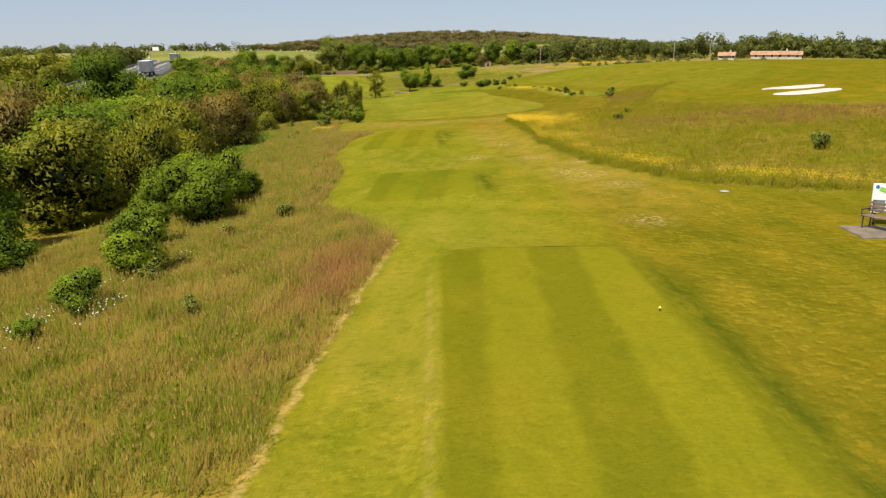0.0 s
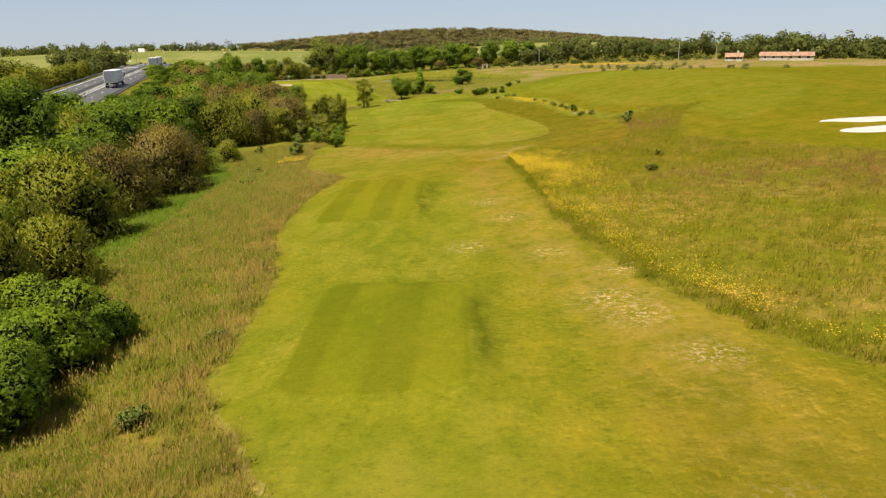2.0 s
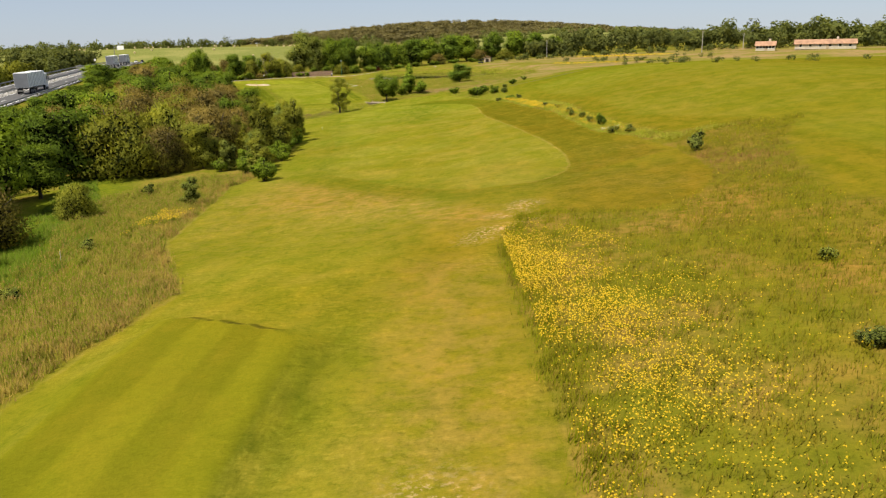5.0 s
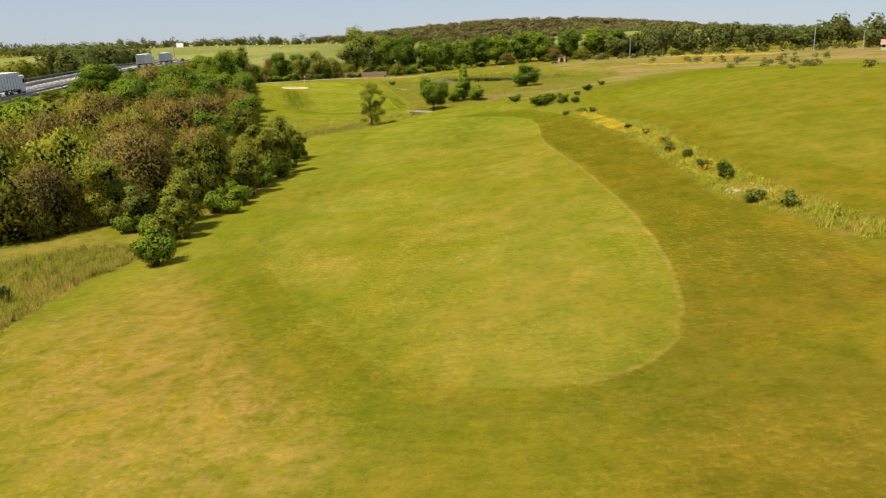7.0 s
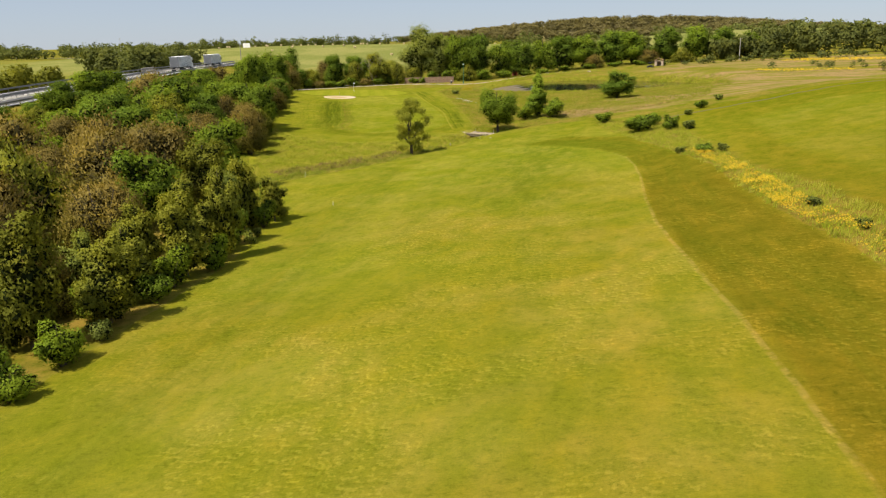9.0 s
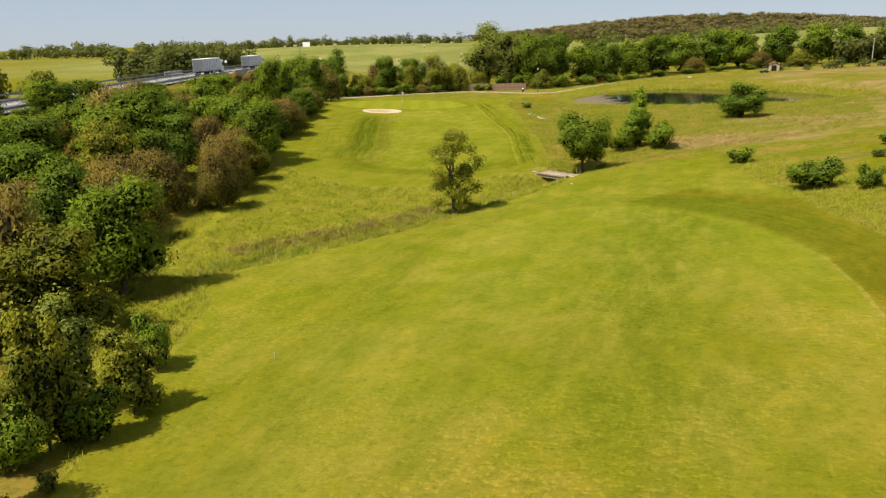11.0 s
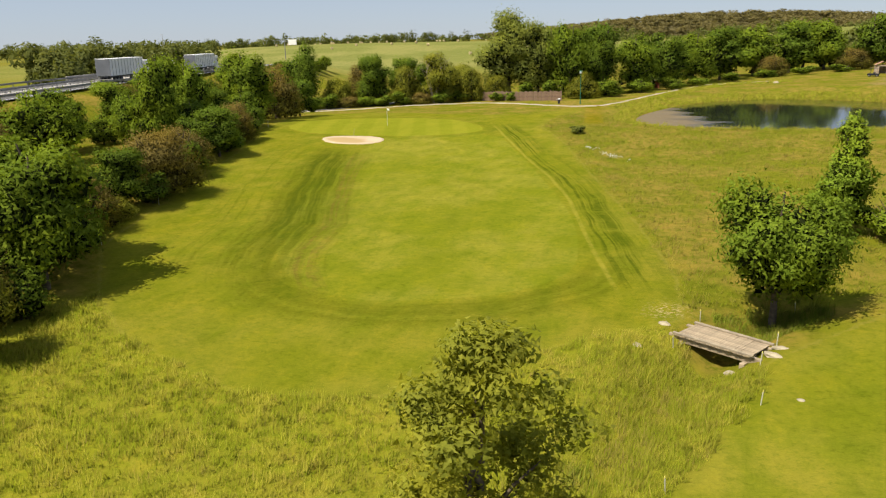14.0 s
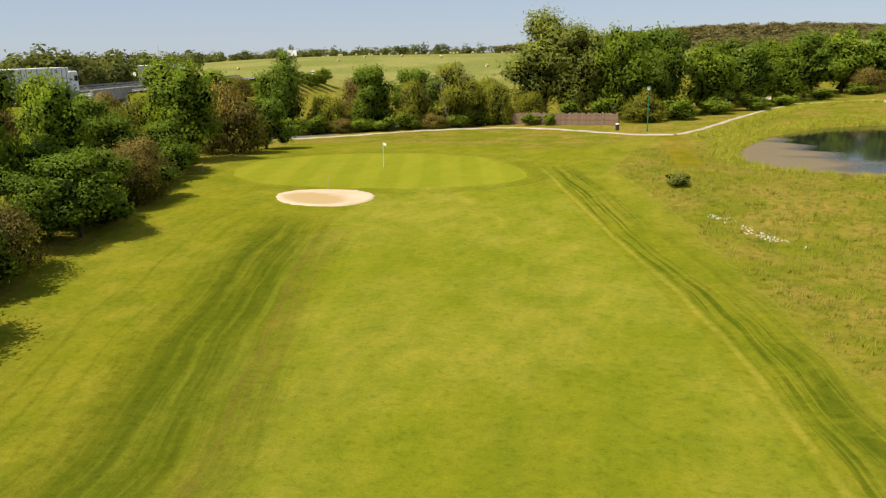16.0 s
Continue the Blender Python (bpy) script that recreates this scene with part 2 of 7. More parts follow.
BARK = plain("bark", (0.11, 0.085, 0.06), 0.9, vary=0.4, scale=5, bump=0.5)
TIMBER = plain("weathered_timber", (0.37, 0.295, 0.205), 0.85, vary=0.3, scale=3, bump=0.3, each=0.35)
PALE_TIMBER = plain("pale_timber", (0.33, 0.275, 0.20), 0.85, vary=0.25, scale=3, bump=0.3, each=0.3)
CONCRETE = plain("concrete", (0.36, 0.34, 0.31), 0.9, vary=0.25, scale=1.2, bump=0.2)
STEEL = plain("galvanised_steel", (0.24, 0.235, 0.225), 0.65, 0.3, vary=0.15, scale=3, bump=0.05)
DARK_STEEL = plain("dark_steel", (0.06, 0.06, 0.065), 0.5, 0.5, vary=0.2)
GREEN_PAINT = plain("green_paint", (0.03, 0.16, 0.09), 0.4, vary=0.15)
WHITE_PAINT = plain("white_paint", (0.80, 0.80, 0.78), 0.5, vary=0.06, bump=0.03)
YELLOW_PAINT = plain("yellow_paint", (0.75, 0.66, 0.16), 0.5, vary=0.1)
STAKE_PAINT = plain("stake_paint", (0.50, 0.48, 0.36), 0.7, vary=0.15)
RED_PAINT = plain("red_paint", (0.42, 0.10, 0.05), 0.6, vary=0.2)
RUBBER = plain("rubber", (0.02, 0.02, 0.02), 0.8, vary=0.2)
ORANGE_TILE = plain("clay_tile", (0.36, 0.21, 0.13), 0.85, vary=0.25, scale=0.6, bump=0.3)
RENDER_WALL = plain("lime_render", (0.48, 0.42, 0.33), 0.9, vary=0.12, scale=0.5)
BOULDER = plain("pale_boulder", (0.38, 0.325, 0.225), 0.9, vary=0.3, scale=3, bump=0.5)
SLAB = plain("slab_stone", (0.18, 0.145, 0.11), 0.9, vary=0.25, scale=2, bump=0.3)
TARP = plain("trailer_tarpaulin", (0.78, 0.79, 0.80), 0.55, vary=0.06, scale=0.8)
GREY_TARP = plain("grey_tarpaulin", (0.16, 0.17, 0.19), 0.55, vary=0.12, scale=0.8)
CAR_PAINT = plain("car_paint_dark", (0.03, 0.035, 0.045), 0.25, 0.3, vary=0.1)
CAR_WHITE = plain("car_paint_white", (0.75, 0.75, 0.75), 0.3, vary=0.05)
STRAW = plain("straw", (0.52, 0.42, 0.22), 0.95, vary=0.3, scale=4, bump=0.5)
GLASS_DARK = Mat("tinted_glass", 0.08, spec=0.6).color((0.015, 0.018, 0.02)).m


def sand_mat():
    m = Mat("bunker_sand", 0.95)
    n = m.noise(0.45, None, 3)
    f = m.noise(30, None, 3)
    dist = m.attr("brown_middle")
    c = m.mix(m.span(n, 0.35, 0.65), (0.47, 0.36, 0.235), (0.54, 0.425, 0.295))
    c = m.mix(dist, c, (0.38, 0.27, 0.12))
    c = m.mix(m.math("MULTIPLY", f, 0.3), c, (0.34, 0.25, 0.15))
    m.color(c)
    m.bump(f, 0.4, 0.03)
    return m.m


SAND = sand_mat()
WHITE_SAND = plain("white_sand", (0.50, 0.465, 0.405), 0.95, vary=0.12, scale=1, bump=0.2)


def path_mat():
    m = Mat("gravel_path", 0.95)
    n, f = m.noise(0.6, None, 4), m.noise(25, None, 3)
    c = m.mix(m.span(n, 0.3, 0.7), (0.33, 0.28, 0.21), (0.47, 0.41, 0.32))
    c = m.mix(m.math("MULTIPLY", f, 0.5), c, (0.25, 0.21, 0.16))
    m.color(c)
    m.bump(f, 0.5, 0.03)
    return m.m


GRAVEL = path_mat()


def asphalt_mat():
    m = Mat("asphalt", 0.85)
    n, f = m.noise(0.08, None, 3), m.noise(18, None, 3)
    c = m.mix(m.span(n, 0.3, 0.7), (0.080, 0.077, 0.078), (0.115, 0.110, 0.110))
    c = m.mix(m.math("MULTIPLY", f, 0.4), c, (0.05, 0.05, 0.05))
    m.color(c)
    m.bump(f, 0.3, 0.02)
    return m.m


ASPHALT = asphalt_mat()


def water_mat():
    m = Mat("pond_water", 0.06, spec=0.5)
    n = m.noise(2.2, m.mapped(m.pos(), (1, 0.45, 1)), 3)
    scum = m.attr("scum")
    s = m.math("MULTIPLY", scum, m.span(m.noise(0.9, None, 4), 0.18, 0.40))
    m.color(m.mix(s, (0.012, 0.016, 0.012), (0.150, 0.112, 0.055)))
    m.put(m.b.inputs["Roughness"], m.math("ADD", m.math("MULTIPLY", s, 0.6), 0.07))
    m.bump(n, 0.035, 0.03)
    return m.m


WATER = water_mat()


# ================= mesh helpers =================
def mesh_from(name, verts, faces, mat, smooth=False):
    me = bpy.data.meshes.new(name)
    me.from_pydata([tuple(v) for v in verts], [], [tuple(f) for f in faces])
    me.update()
    for m in (mat if isinstance(mat, (list, tuple)) else [mat]):
        me.materials.append(m)
    if smooth:
        me.polygons.foreach_set("use_smooth", [True] * len(me.polygons))
    return me


def fast_mesh(name, verts, faces, mat, smooth=False):
    """A mesh from arrays in which all faces have the same number of corners."""
    verts, faces = np.asarray(verts, np.float32), np.asarray(faces, np.int32)
    me = bpy.data.meshes.new(name)
    n, k = faces.shape
    me.vertices.add(len(verts))
    me.vertices.foreach_set("co", verts.ravel())
    me.loops.add(n * k)
    me.loops.foreach_set("vertex_index", faces.ravel())
    me.polygons.add(n)
    me.polygons.foreach_set("loop_start", np.arange(0, n * k, k, dtype=np.int32))
    me.polygons.foreach_set("use_smooth", np.full(n, smooth))
    me.update(calc_edges=True)
    me.materials.append(mat)
    return me


def set_attr(me, name, values):
    a = me.attributes.new(name, "FLOAT", "POINT")
    a.data.foreach_set("value", np.asarray(values, np.float32))


def part(name, bm, material, parent, label=""):
    """Links a bmesh or a mesh as one object under a thing or a part."""
    if isinstance(bm, bmesh.types.BMesh):
        me = bpy.data.meshes.new(name)
        bm.to_mesh(me)
        bm.free()
        me.materials.append(material)
    else:
        me = bm
    ob = new(name, me)
    ob.parent = parent
    if label:
        tagged(ob, label)
    return ob


def thing(name, label, category, m=None, group="", kind=""):
    ob = new(name)
    ob.empty_display_size = 0.2
    tagged(ob, label, category, group, kind)
    if m is not None:
        ob.matrix_basis = m
    return ob


def box(x, y, z, sx, sy, sz, bevel=0.0, rot=None):
    """A bevelled box with its centre at x, y, z, as a bmesh."""
    bm = bmesh.new()
    bmesh.ops.create_cube(bm, size=1.0)
    bmesh.ops.scale(bm, vec=(sx, sy, sz), verts=bm.verts)
    if bevel:
        bmesh.ops.bevel(bm, geom=bm.edges[:], offset=bevel, segments=1, affect="EDGES")
    if rot is not None:
        bmesh.ops.transform(bm, matrix=rot, verts=bm.verts)
    bmesh.ops.translate(bm, vec=(x, y, z), verts=bm.verts)
    return bm


def rod(a, b, r, r2=None, sides=8):
    """A tapered rod from a to b."""
    a, b = Vector(a), Vector(b)
    bm = bmesh.new()
    bmesh.ops.create_cone(bm, cap_ends=True, segments=sides, radius1=r, radius2=r if r2 is None else r2, depth=(b - a).length)
    q = (b - a).to_track_quat("Z", "Y").to_matrix().to_4x4()
    bmesh.ops.transform(bm, matrix=Matrix.Translation((a + b) / 2) @ q, verts=bm.verts)
    return bm


def fbm(x, y, scale, seed=0, octaves=3):
    """Smooth noise between about -1 and 1."""
    r = np.random.default_rng(1000 + seed)
    out, amp = np.zeros(np.shape(x)), 1.0
    for o in range(octaves):
        for _ in range(3):
            a, ph, k = r.uniform(0, 6.28), r.uniform(0, 6.28), 6.28 / scale * 2**o * r.uniform(0.7, 1.3)
            wob = np.sin((x * math.sin(a + 1.9) + y * math.cos(a + 1.9)) * k * 0.6 + ph * 2)
            out = out + amp / 3 * np.sin((x * math.cos(a) + y * math.sin(a)) * k + ph + 1.2 * wob)
        amp *= 0.55
    return out / 1.3


# ================= ground regions =================
LEFT_EDGE = [(-3.2, -25), (-2.6, 12), (-2.1, 18), (-1.5, 23.5), (-0.7, 29), (-1.6, 32), (-3.5, 36), (-5, 39), (-5.3, 52), (-7.2, 62), (-7, 73),
             (-5.5, 85), (-7.5, 90), (-11.4, 100), (-12.8, 113), (-14.6, 128), (-12.8, 137), (-13.4, 149), (-13.8, 157), (-14.7, 170), (-16.6, 180), (-22.7, 199)]
DITCH_EDGE = [(-27, 204), (-21.5, 213), (-17.6, 220), (-14.6, 225.4), (-12, 232), (-10.4, 240), (-6.5, 245)]
RIGHT_EDGE = [(25, 113), (24, 101), (21, 94.7), (17.7, 92.7), (15.3, 93.4), (13.9, 94.3), (12.1, 94.8), (9.6, 91.9), (8.9, 87), (8.9, 74), (8.8, 60), (9.5, 55), (10.9, 45), (13, 39), (17, 35), (22, 33)]
STRIP_L = [(14, 228), (17, 215), (18.5, 207), (20.5, 196), (20.7, 183), (21.2, 172), (22.6, 162), (22.8, 153), (22.7, 135), (24.5, 123)]
STRIP_R = [(27.3, 121), (26.1, 130), (25.5, 153), (25.7, 168), (24.9, 179), (23.1, 190), (22.5, 200), (21.0, 225), (20, 240), (14, 252), (10, 248)]
MOWN_1 = poly(LEFT_EDGE + DITCH_EDGE + [(0, 252), (8, 255)] + STRIP_L + RIGHT_EDGE + [(60, 30), (60, -25)])
MEADOW = poly(RIGHT_EDGE[::-1] + [(26, 119), (33, 121), (37, 117), (32, 109), (29, 101), (26, 91), (27.3, 84), (30, 77), (36, 68), (48, 62), (70, 55), (70, 30)])
STRIP = poly(STRIP_L + [(26, 117), (33, 119)] + STRIP_R)
HOLLOW = poly(LEFT_EDGE[-2:] + DITCH_EDGE[:-1] + [(-9.5, 244), (-11, 248.5), (-15, 245.8), (-22, 238), (-28, 236.5), (-36.7, 240), (-41.5, 244), (-44, 236), (-36, 214), (-32, 200), (-22, 186)])
MOWN_2 = poly([(-41.5, 244), (-36.7, 240), (-28, 236.5), (-22, 238), (-15, 245.8), (-10.5, 249), (-11, 256), (-14, 268), (-19, 284), (-24, 300), (-29, 312), (-29, 326), (-25, 336),
               (-29, 340), (-34, 328), (-45, 329), (-58, 334), (-69, 331), (-68, 318), (-63.6, 304), (-56, 282), (-51.4, 265.8), (-47.2, 251)])
HEDGE_PATH = poly([(-33.2, 209), (-34.2, 214.3), (-34.5, 216.3), (-35.8, 220.2), (-36.8, 223.6), (-37.6, 227.4), (-40.4, 233.8), (-42.2, 239.9)])
SIDE_CUT = poly([(-27.2, 343), (-25.4, 327.5), (-24.2, 316.5), (-21.2, 316.2), (-22.8, 328), (-23.6, 336), (-24.2, 344.5)])
OTHER = poly([(26, 91), (29, 101), (33, 112), (38, 118), (27.5, 122), (26.3, 130), (25.7, 153), (25.9, 168), (25, 179), (23.3, 190), (22.7, 200), (21.2, 225), (20.3, 240), (24, 254), (60, 258),
              (130, 240), (170, 150), (120, 70), (70, 57), (48, 64), (36, 70), (30, 79)])
FAIR_1 = smooth_poly([(9.5, 107.5), (14, 107.5), (16.5, 111), (17.7, 122), (17.6, 135), (16.5, 152), (14.8, 166), (13.9, 177), (14.2, 200), (13, 212), (8, 223), (2, 229), (-5, 229.5), (-11, 222), (-14, 205),
                      (-13.3, 190), (-10, 173), (-7.5, 155), (-7.5, 140), (-5.9, 133), (0.4, 120), (5.3, 111)], 1)
FAIR_2 = smooth_poly([(-44.8, 285), (-41.2, 266), (-38.4, 257.8), (-34.1, 251.1), (-30.8, 248.6), (-26.4, 248.1), (-21.7, 250), (-18.4, 252.7), (-16.7, 255.9), (-17.6, 264), (-19.9, 272.7), (-26.1, 289), (-34, 307), (-46, 303)], 1)
GREEN = smooth_poly([(-60.5, 300), (-54.5, 297), (-49, 299), (-44, 300.5), (-39, 304), (-35.8, 307), (-36.6, 311), (-40, 316), (-45, 321), (-56, 320), (-62.5, 311)], 1)
FLOWERS = poly([(9.1, 88), (9.0, 74), (8.9, 60), (9.6, 55), (11, 45), (13.2, 39), (17, 35.3), (22, 33.4), (22, 35.5), (17, 38.5), (15.5, 45), (16.5, 55), (17.5, 65), (15.5, 78), (13.5, 86), (12, 90), (11, 91), (9.4, 91)])

# grid lines, close together where the course lies
gx = np.concatenate([-72 - np.geomspace(1, 2600, 46)[::-1], np.arange(-72, 46, 0.72), 46 + np.geomspace(0.6, 2600, 52)])
gy = np.concatenate([-24 - np.geomspace(1, 900, 16)[::-1], np.arange(-24, 345, 0.85), np.arange(345, 480, 2.0), 480 + np.geomspace(3, 3400, 60)])
GX, GY = np.meshgrid(gx, gy)
PX, PY = GX.ravel(), GY.ravel()
PZ = ground(PX, PY)
nx, ny = len(gx), len(gy)
ii = (np.arange(ny - 1)[:, None] * nx + np.arange(nx - 1)[None, :]).ravel()
quads = np.stack([ii, ii + 1, ii + nx + 1, ii + nx], 1)


def region(p, soft=0.35, wob=0.0, seed=0):
    d = sdf(PX, PY, p)
    if wob:
        d = d + wob * fbm(PX, PY, 3.0, seed)
    return sstep(-soft, soft, d)


def ground_mat():
    m = Mat("turf", 1.0, spec=0.0)
    P = m.pos()
    fine, mid, big, huge = m.noise(14, P, 4, 0.7), m.noise(1.6, P, 4, 0.6), m.noise(0.22, P, 3), m.noise(0.05, P, 2)
    patch = m.noise(0.55, m.mapped(P, (1, 0.55, 1)), 5, 0.62)
    sep = m.node("ShaderNodeSeparateXYZ")
    m.put(sep.inputs[0], P)
    X, Y = sep.outputs[0], sep.outputs[1]
    # rough: tawny and green
    rough = m.mix(m.span(big, 0.38, 0.62), (0.138, 0.150, 0.012), (0.218, 0.172, 0.034))
    rough = m.mix(m.span(mid, 0.45, 0.7), rough, (0.112, 0.122, 0.012))
    # semi-rough: mown, yellowish, worn in spots
    semi = m.mix(m.span(patch, 0.32, 0.68), (0.128, 0.141, 0.008), (0.188, 0.172, 0.014))
    semi = m.mix(m.span(m.noise(2.6, m.mapped(P, (1.0, 0.6, 1)), 4, 0.65), 0.50, 0.75, 0.0, 0.6), semi, (0.104, 0.112, 0.008))
    semi = m.mix(m.math("MULTIPLY", m.span(huge, 0.4, 0.62), 0.4), semi, (0.120, 0.140, 0.008))
    # fairway: brighter and more even
    fair = m.mix(m.span(patch, 0.30, 0.70), (0.160, 0.180, 0.015), (0.216, 0.212, 0.026))
    fair = m.mix(m.span(m.noise(0.13, P, 3), 0.40, 0.62, 0.0, 0.7), fair, (0.142, 0.166, 0.009))
    dm = m.math("ADD", m.attr("dm"), m.math("MULTIPLY", m.math("SUBTRACT", m.noise(1.3, P, 4, 0.65), 0.5), 0.7))
    soft = m.span(Y, 225, 250, 0.12, 2.4)
    mown = m.math("MAXIMUM", m.span(dm, m.math("MULTIPLY", soft, -1.0), soft), m.attr("mown"))
    col = m.mix(mown, rough, semi)
    shade = m.mix(m.span(patch, 0.35, 0.68), (0.106, 0.104, 0.007), (0.148, 0.132, 0.010))
    col = m.mix(m.math("MULTIPLY", m.attr("coarse"), 0.88), col, shade)
    clump = m.noise(2.9, m.mapped(P, (0.85, 1.0, 1)), 6, 0.74)

    def along(d, across, seed):
        """Streaks that run along a line, from the distance d to it."""
        c3 = m.node("ShaderNodeCombineXYZ")
        wob = m.math("MULTIPLY", m.noise(0.12, P, 2), 1.2)
        m.put(c3.inputs[0], m.math("MULTIPLY", m.math("ADD", d, wob), across))
        m.put(c3.inputs[1], m.math("MULTIPLY", Y, 0.05))
        c3.inputs[2].default_value = seed
        return m.noise(1.0, c3.outputs[0], 3, 0.65)

    # longer grass round the first fairway
    d1, d2 = m.attr("d1"), m.attr("d2")
    band = m.math("MULTIPLY", m.span(d1, -6.0, -4.4), m.span(d1, -0.2, -0.9))
    f = m.math("MULTIPLY", m.math("MULTIPLY", band, m.span(Y, 205, 222, 1.0, 2.2)), m.span(along(d1, 1.7, 1.0), 0.35, 0.65, 0.10, 0.40))
    col = m.mix(m.math("MULTIPLY", f, mown), col, (0.078, 0.104, 0.006))
    col = m.mix(m.math("MAXIMUM", m.attr("fair"), m.math("MAXIMUM", m.span(d1, -0.15, 0.15), m.span(d2, -0.15, 0.15))), col, fair)
    front = m.math("MULTIPLY", m.math("MULTIPLY", m.span(d2, -4.6, -2.8), m.span(d2, -0.1, -0.8)), m.math("MULTIPLY", m.span(Y, 262, 254), m.span(X, -37, -34)))
    col = m.mix(m.math("MULTIPLY", front, m.span(along(d2, 1.5, 5.0), 0.3, 0.66, 0.15, 0.6)), col, (0.090, 0.104, 0.007))
    cut = m.math("MULTIPLY", m.math("MULTIPLY", m.span(dm, -0.16, -0.04), m.span(dm, 0.20, 0.06)), m.math("MULTIPLY", m.span(X, 1.0, 0.0), m.math("MULTIPLY", m.span(Y, 40, 30, 0.15, 0.9), m.span(mid, 0.38, 0.56, 0.2, 1.0))))
    col = m.mix(cut, col, (0.330, 0.270, 0.085))
    edge = m.math("MULTIPLY", m.math("MULTIPLY", m.math("MULTIPLY", m.span(d1, -0.18, -0.04), m.span(d1, 0.20, 0.06)), m.span(X, 11.0, 14.0)), m.span(mid, 0.38, 0.6, 0.1, 0.65))
    col = m.mix(edge, col, (0.262, 0.230, 0.045))
    # broad band of darker longer grass beside the last fairway
    lb = m.attr("lband")
    wide = m.span(Y, 248, 262, 0.35, 1.0)
    lf = m.math("MULTIPLY", m.math("MULTIPLY", m.span(m.math("ADD", lb, m.math("MULTIPLY", mid, 1.6)), -2.4, -0.2), m.span(lb, 5.2, 0.6)), m.math("MULTIPLY", m.attr("lbfade"), wide))
    col = m.mix(m.math("MULTIPLY", lf, m.span(along(lb, 1.4, 3.0), 0.32, 0.64, 0.35, 0.95)), col, (0.062, 0.080, 0.006))
    wide_l = m.math("MULTIPLY", m.math("MULTIPLY", m.span(lb, -8.0, -5.0), m.span(lb, 6.0, 3.5)), m.attr("lbfade"))
    col = m.mix(m.math("MULTIPLY", wide_l, m.span(along(lb, 2.2, 13.0), 0.46, 0.66, 0.0, 0.36)), col, (0.080, 0.096, 0.006))
    groove = m.math("MULTIPLY", m.math("MULTIPLY", m.span(lb, 1.7, 2.4), m.span(lb, 4.4, 3.2)), m.math("MULTIPLY", m.attr("lbfade"), m.span(along(lb, 2.8, 23.0), 0.42, 0.60)))
    col = m.mix(m.math("MULTIPLY", groove, m.span(mid, 0.4, 0.6, 0.15, 0.6)), col, (0.150, 0.108, 0.024))
    # wheel tracks on its other side
    tk = m.attr("track")
    tfade = m.math("MULTIPLY", m.span(Y, 251, 257), m.span(Y, 318, 309))
    near = m.math("MULTIPLY", m.span(tk, -1.0, -0.55), m.span(tk, 3.4, 0.5))
    tf = m.math("MULTIPLY", m.math("MULTIPLY", near, tfade), m.span(along(tk, 2.6, 7.0), 0.44, 0.60, 0.10, 0.92))
    col = m.mix(m.math("MULTIPLY", tf, m.span(m.noise(0.5, P, 4), 0.3, 0.55, 0.45, 1.0)), col, (0.066, 0.088, 0.006))
    edge = m.math("MULTIPLY", m.math("MULTIPLY", m.span(tk, -1.35, -1.15), m.span(tk, -0.85, -1.05)), m.math("MULTIPLY", tfade, m.span(mid, 0.4, 0.6, 0.25, 0.6)))
    col = m.mix(edge, col, (0.275, 0.250, 0.035))
    # tees with mowing stripes
    sx = m.math("SUBTRACT", X, m.math("MULTIPLY", Y, 0.045))
    stripe = m.math("SINE", m.math("ADD", m.math("ADD", m.math("MULTIPLY", sx, 2 * math.pi / 3.0), m.span(Y, 30, 31, math.pi, 0.0)), m.math("MULTIPLY", m.noise(0.9, m.mapped(P, (1.0, 0.5, 1)), 4, 0.7), 1.6)))
    tee = m.mix(m.span(stripe, -0.4, 0.4, m.span(Y, 30, 31, 0.15, 0.25), m.span(Y, 30, 31, 0.85, 0.85)), (0.108, 0.122, 0.007), (0.162, 0.174, 0.010))
    tee = m.mix(m.math("MULTIPLY", m.span(patch, 0.45, 0.7), 0.4), tee, (0.176, 0.164, 0.012))
    tee = m.mix(m.span(m.noise(2.2, m.mapped(P, (1.0, 0.5, 1)), 5, 0.7), 0.45, 0.70, 0.0, 0.3), tee, (0.112, 0.128, 0.008))
    dt = m.attr("dt")
    col = m.mix(m.span(dt, -0.12, 0.12), col, tee)
    # dark line painted as shade along each tee's front step
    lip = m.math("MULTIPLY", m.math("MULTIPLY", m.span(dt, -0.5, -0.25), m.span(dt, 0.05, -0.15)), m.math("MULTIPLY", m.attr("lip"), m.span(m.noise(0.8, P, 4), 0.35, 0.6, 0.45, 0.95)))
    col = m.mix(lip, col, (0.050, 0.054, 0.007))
    # right flanks: longer grass, with the slope's shade painted into the colour
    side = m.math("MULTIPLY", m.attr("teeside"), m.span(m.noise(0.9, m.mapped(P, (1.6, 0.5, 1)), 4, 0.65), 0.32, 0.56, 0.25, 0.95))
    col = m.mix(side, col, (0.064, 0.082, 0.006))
    chalk = m.math("MULTIPLY", m.math("MULTIPLY", m.span(X, 0.40, 0.52), m.span(X, 0.72, 0.58)), m.math("MULTIPLY", m.span(Y, 26, 24), m.span(mid, 0.4, 0.6, 0.05, 0.28)))
    col = m.mix(chalk, col, (0.300, 0.260, 0.070))
    # the last fairway is a deeper green
    col = m.mix(m.span(Y, 232, 248, 0.0, m.span(Y, 262, 300, 1.0, 0.3)), col, m.mix(1.0, col, (0.925, 0.94, 0.85), "MULTIPLY"))
    # the neighbouring fairway is a little deeper too
    col = m.mix(m.math("MULTIPLY", m.span(X, 22, 27), m.span(Y, 262, 250)), col, m.mix(1.0, col, (0.90, 0.90, 0.85), "MULTIPLY"))
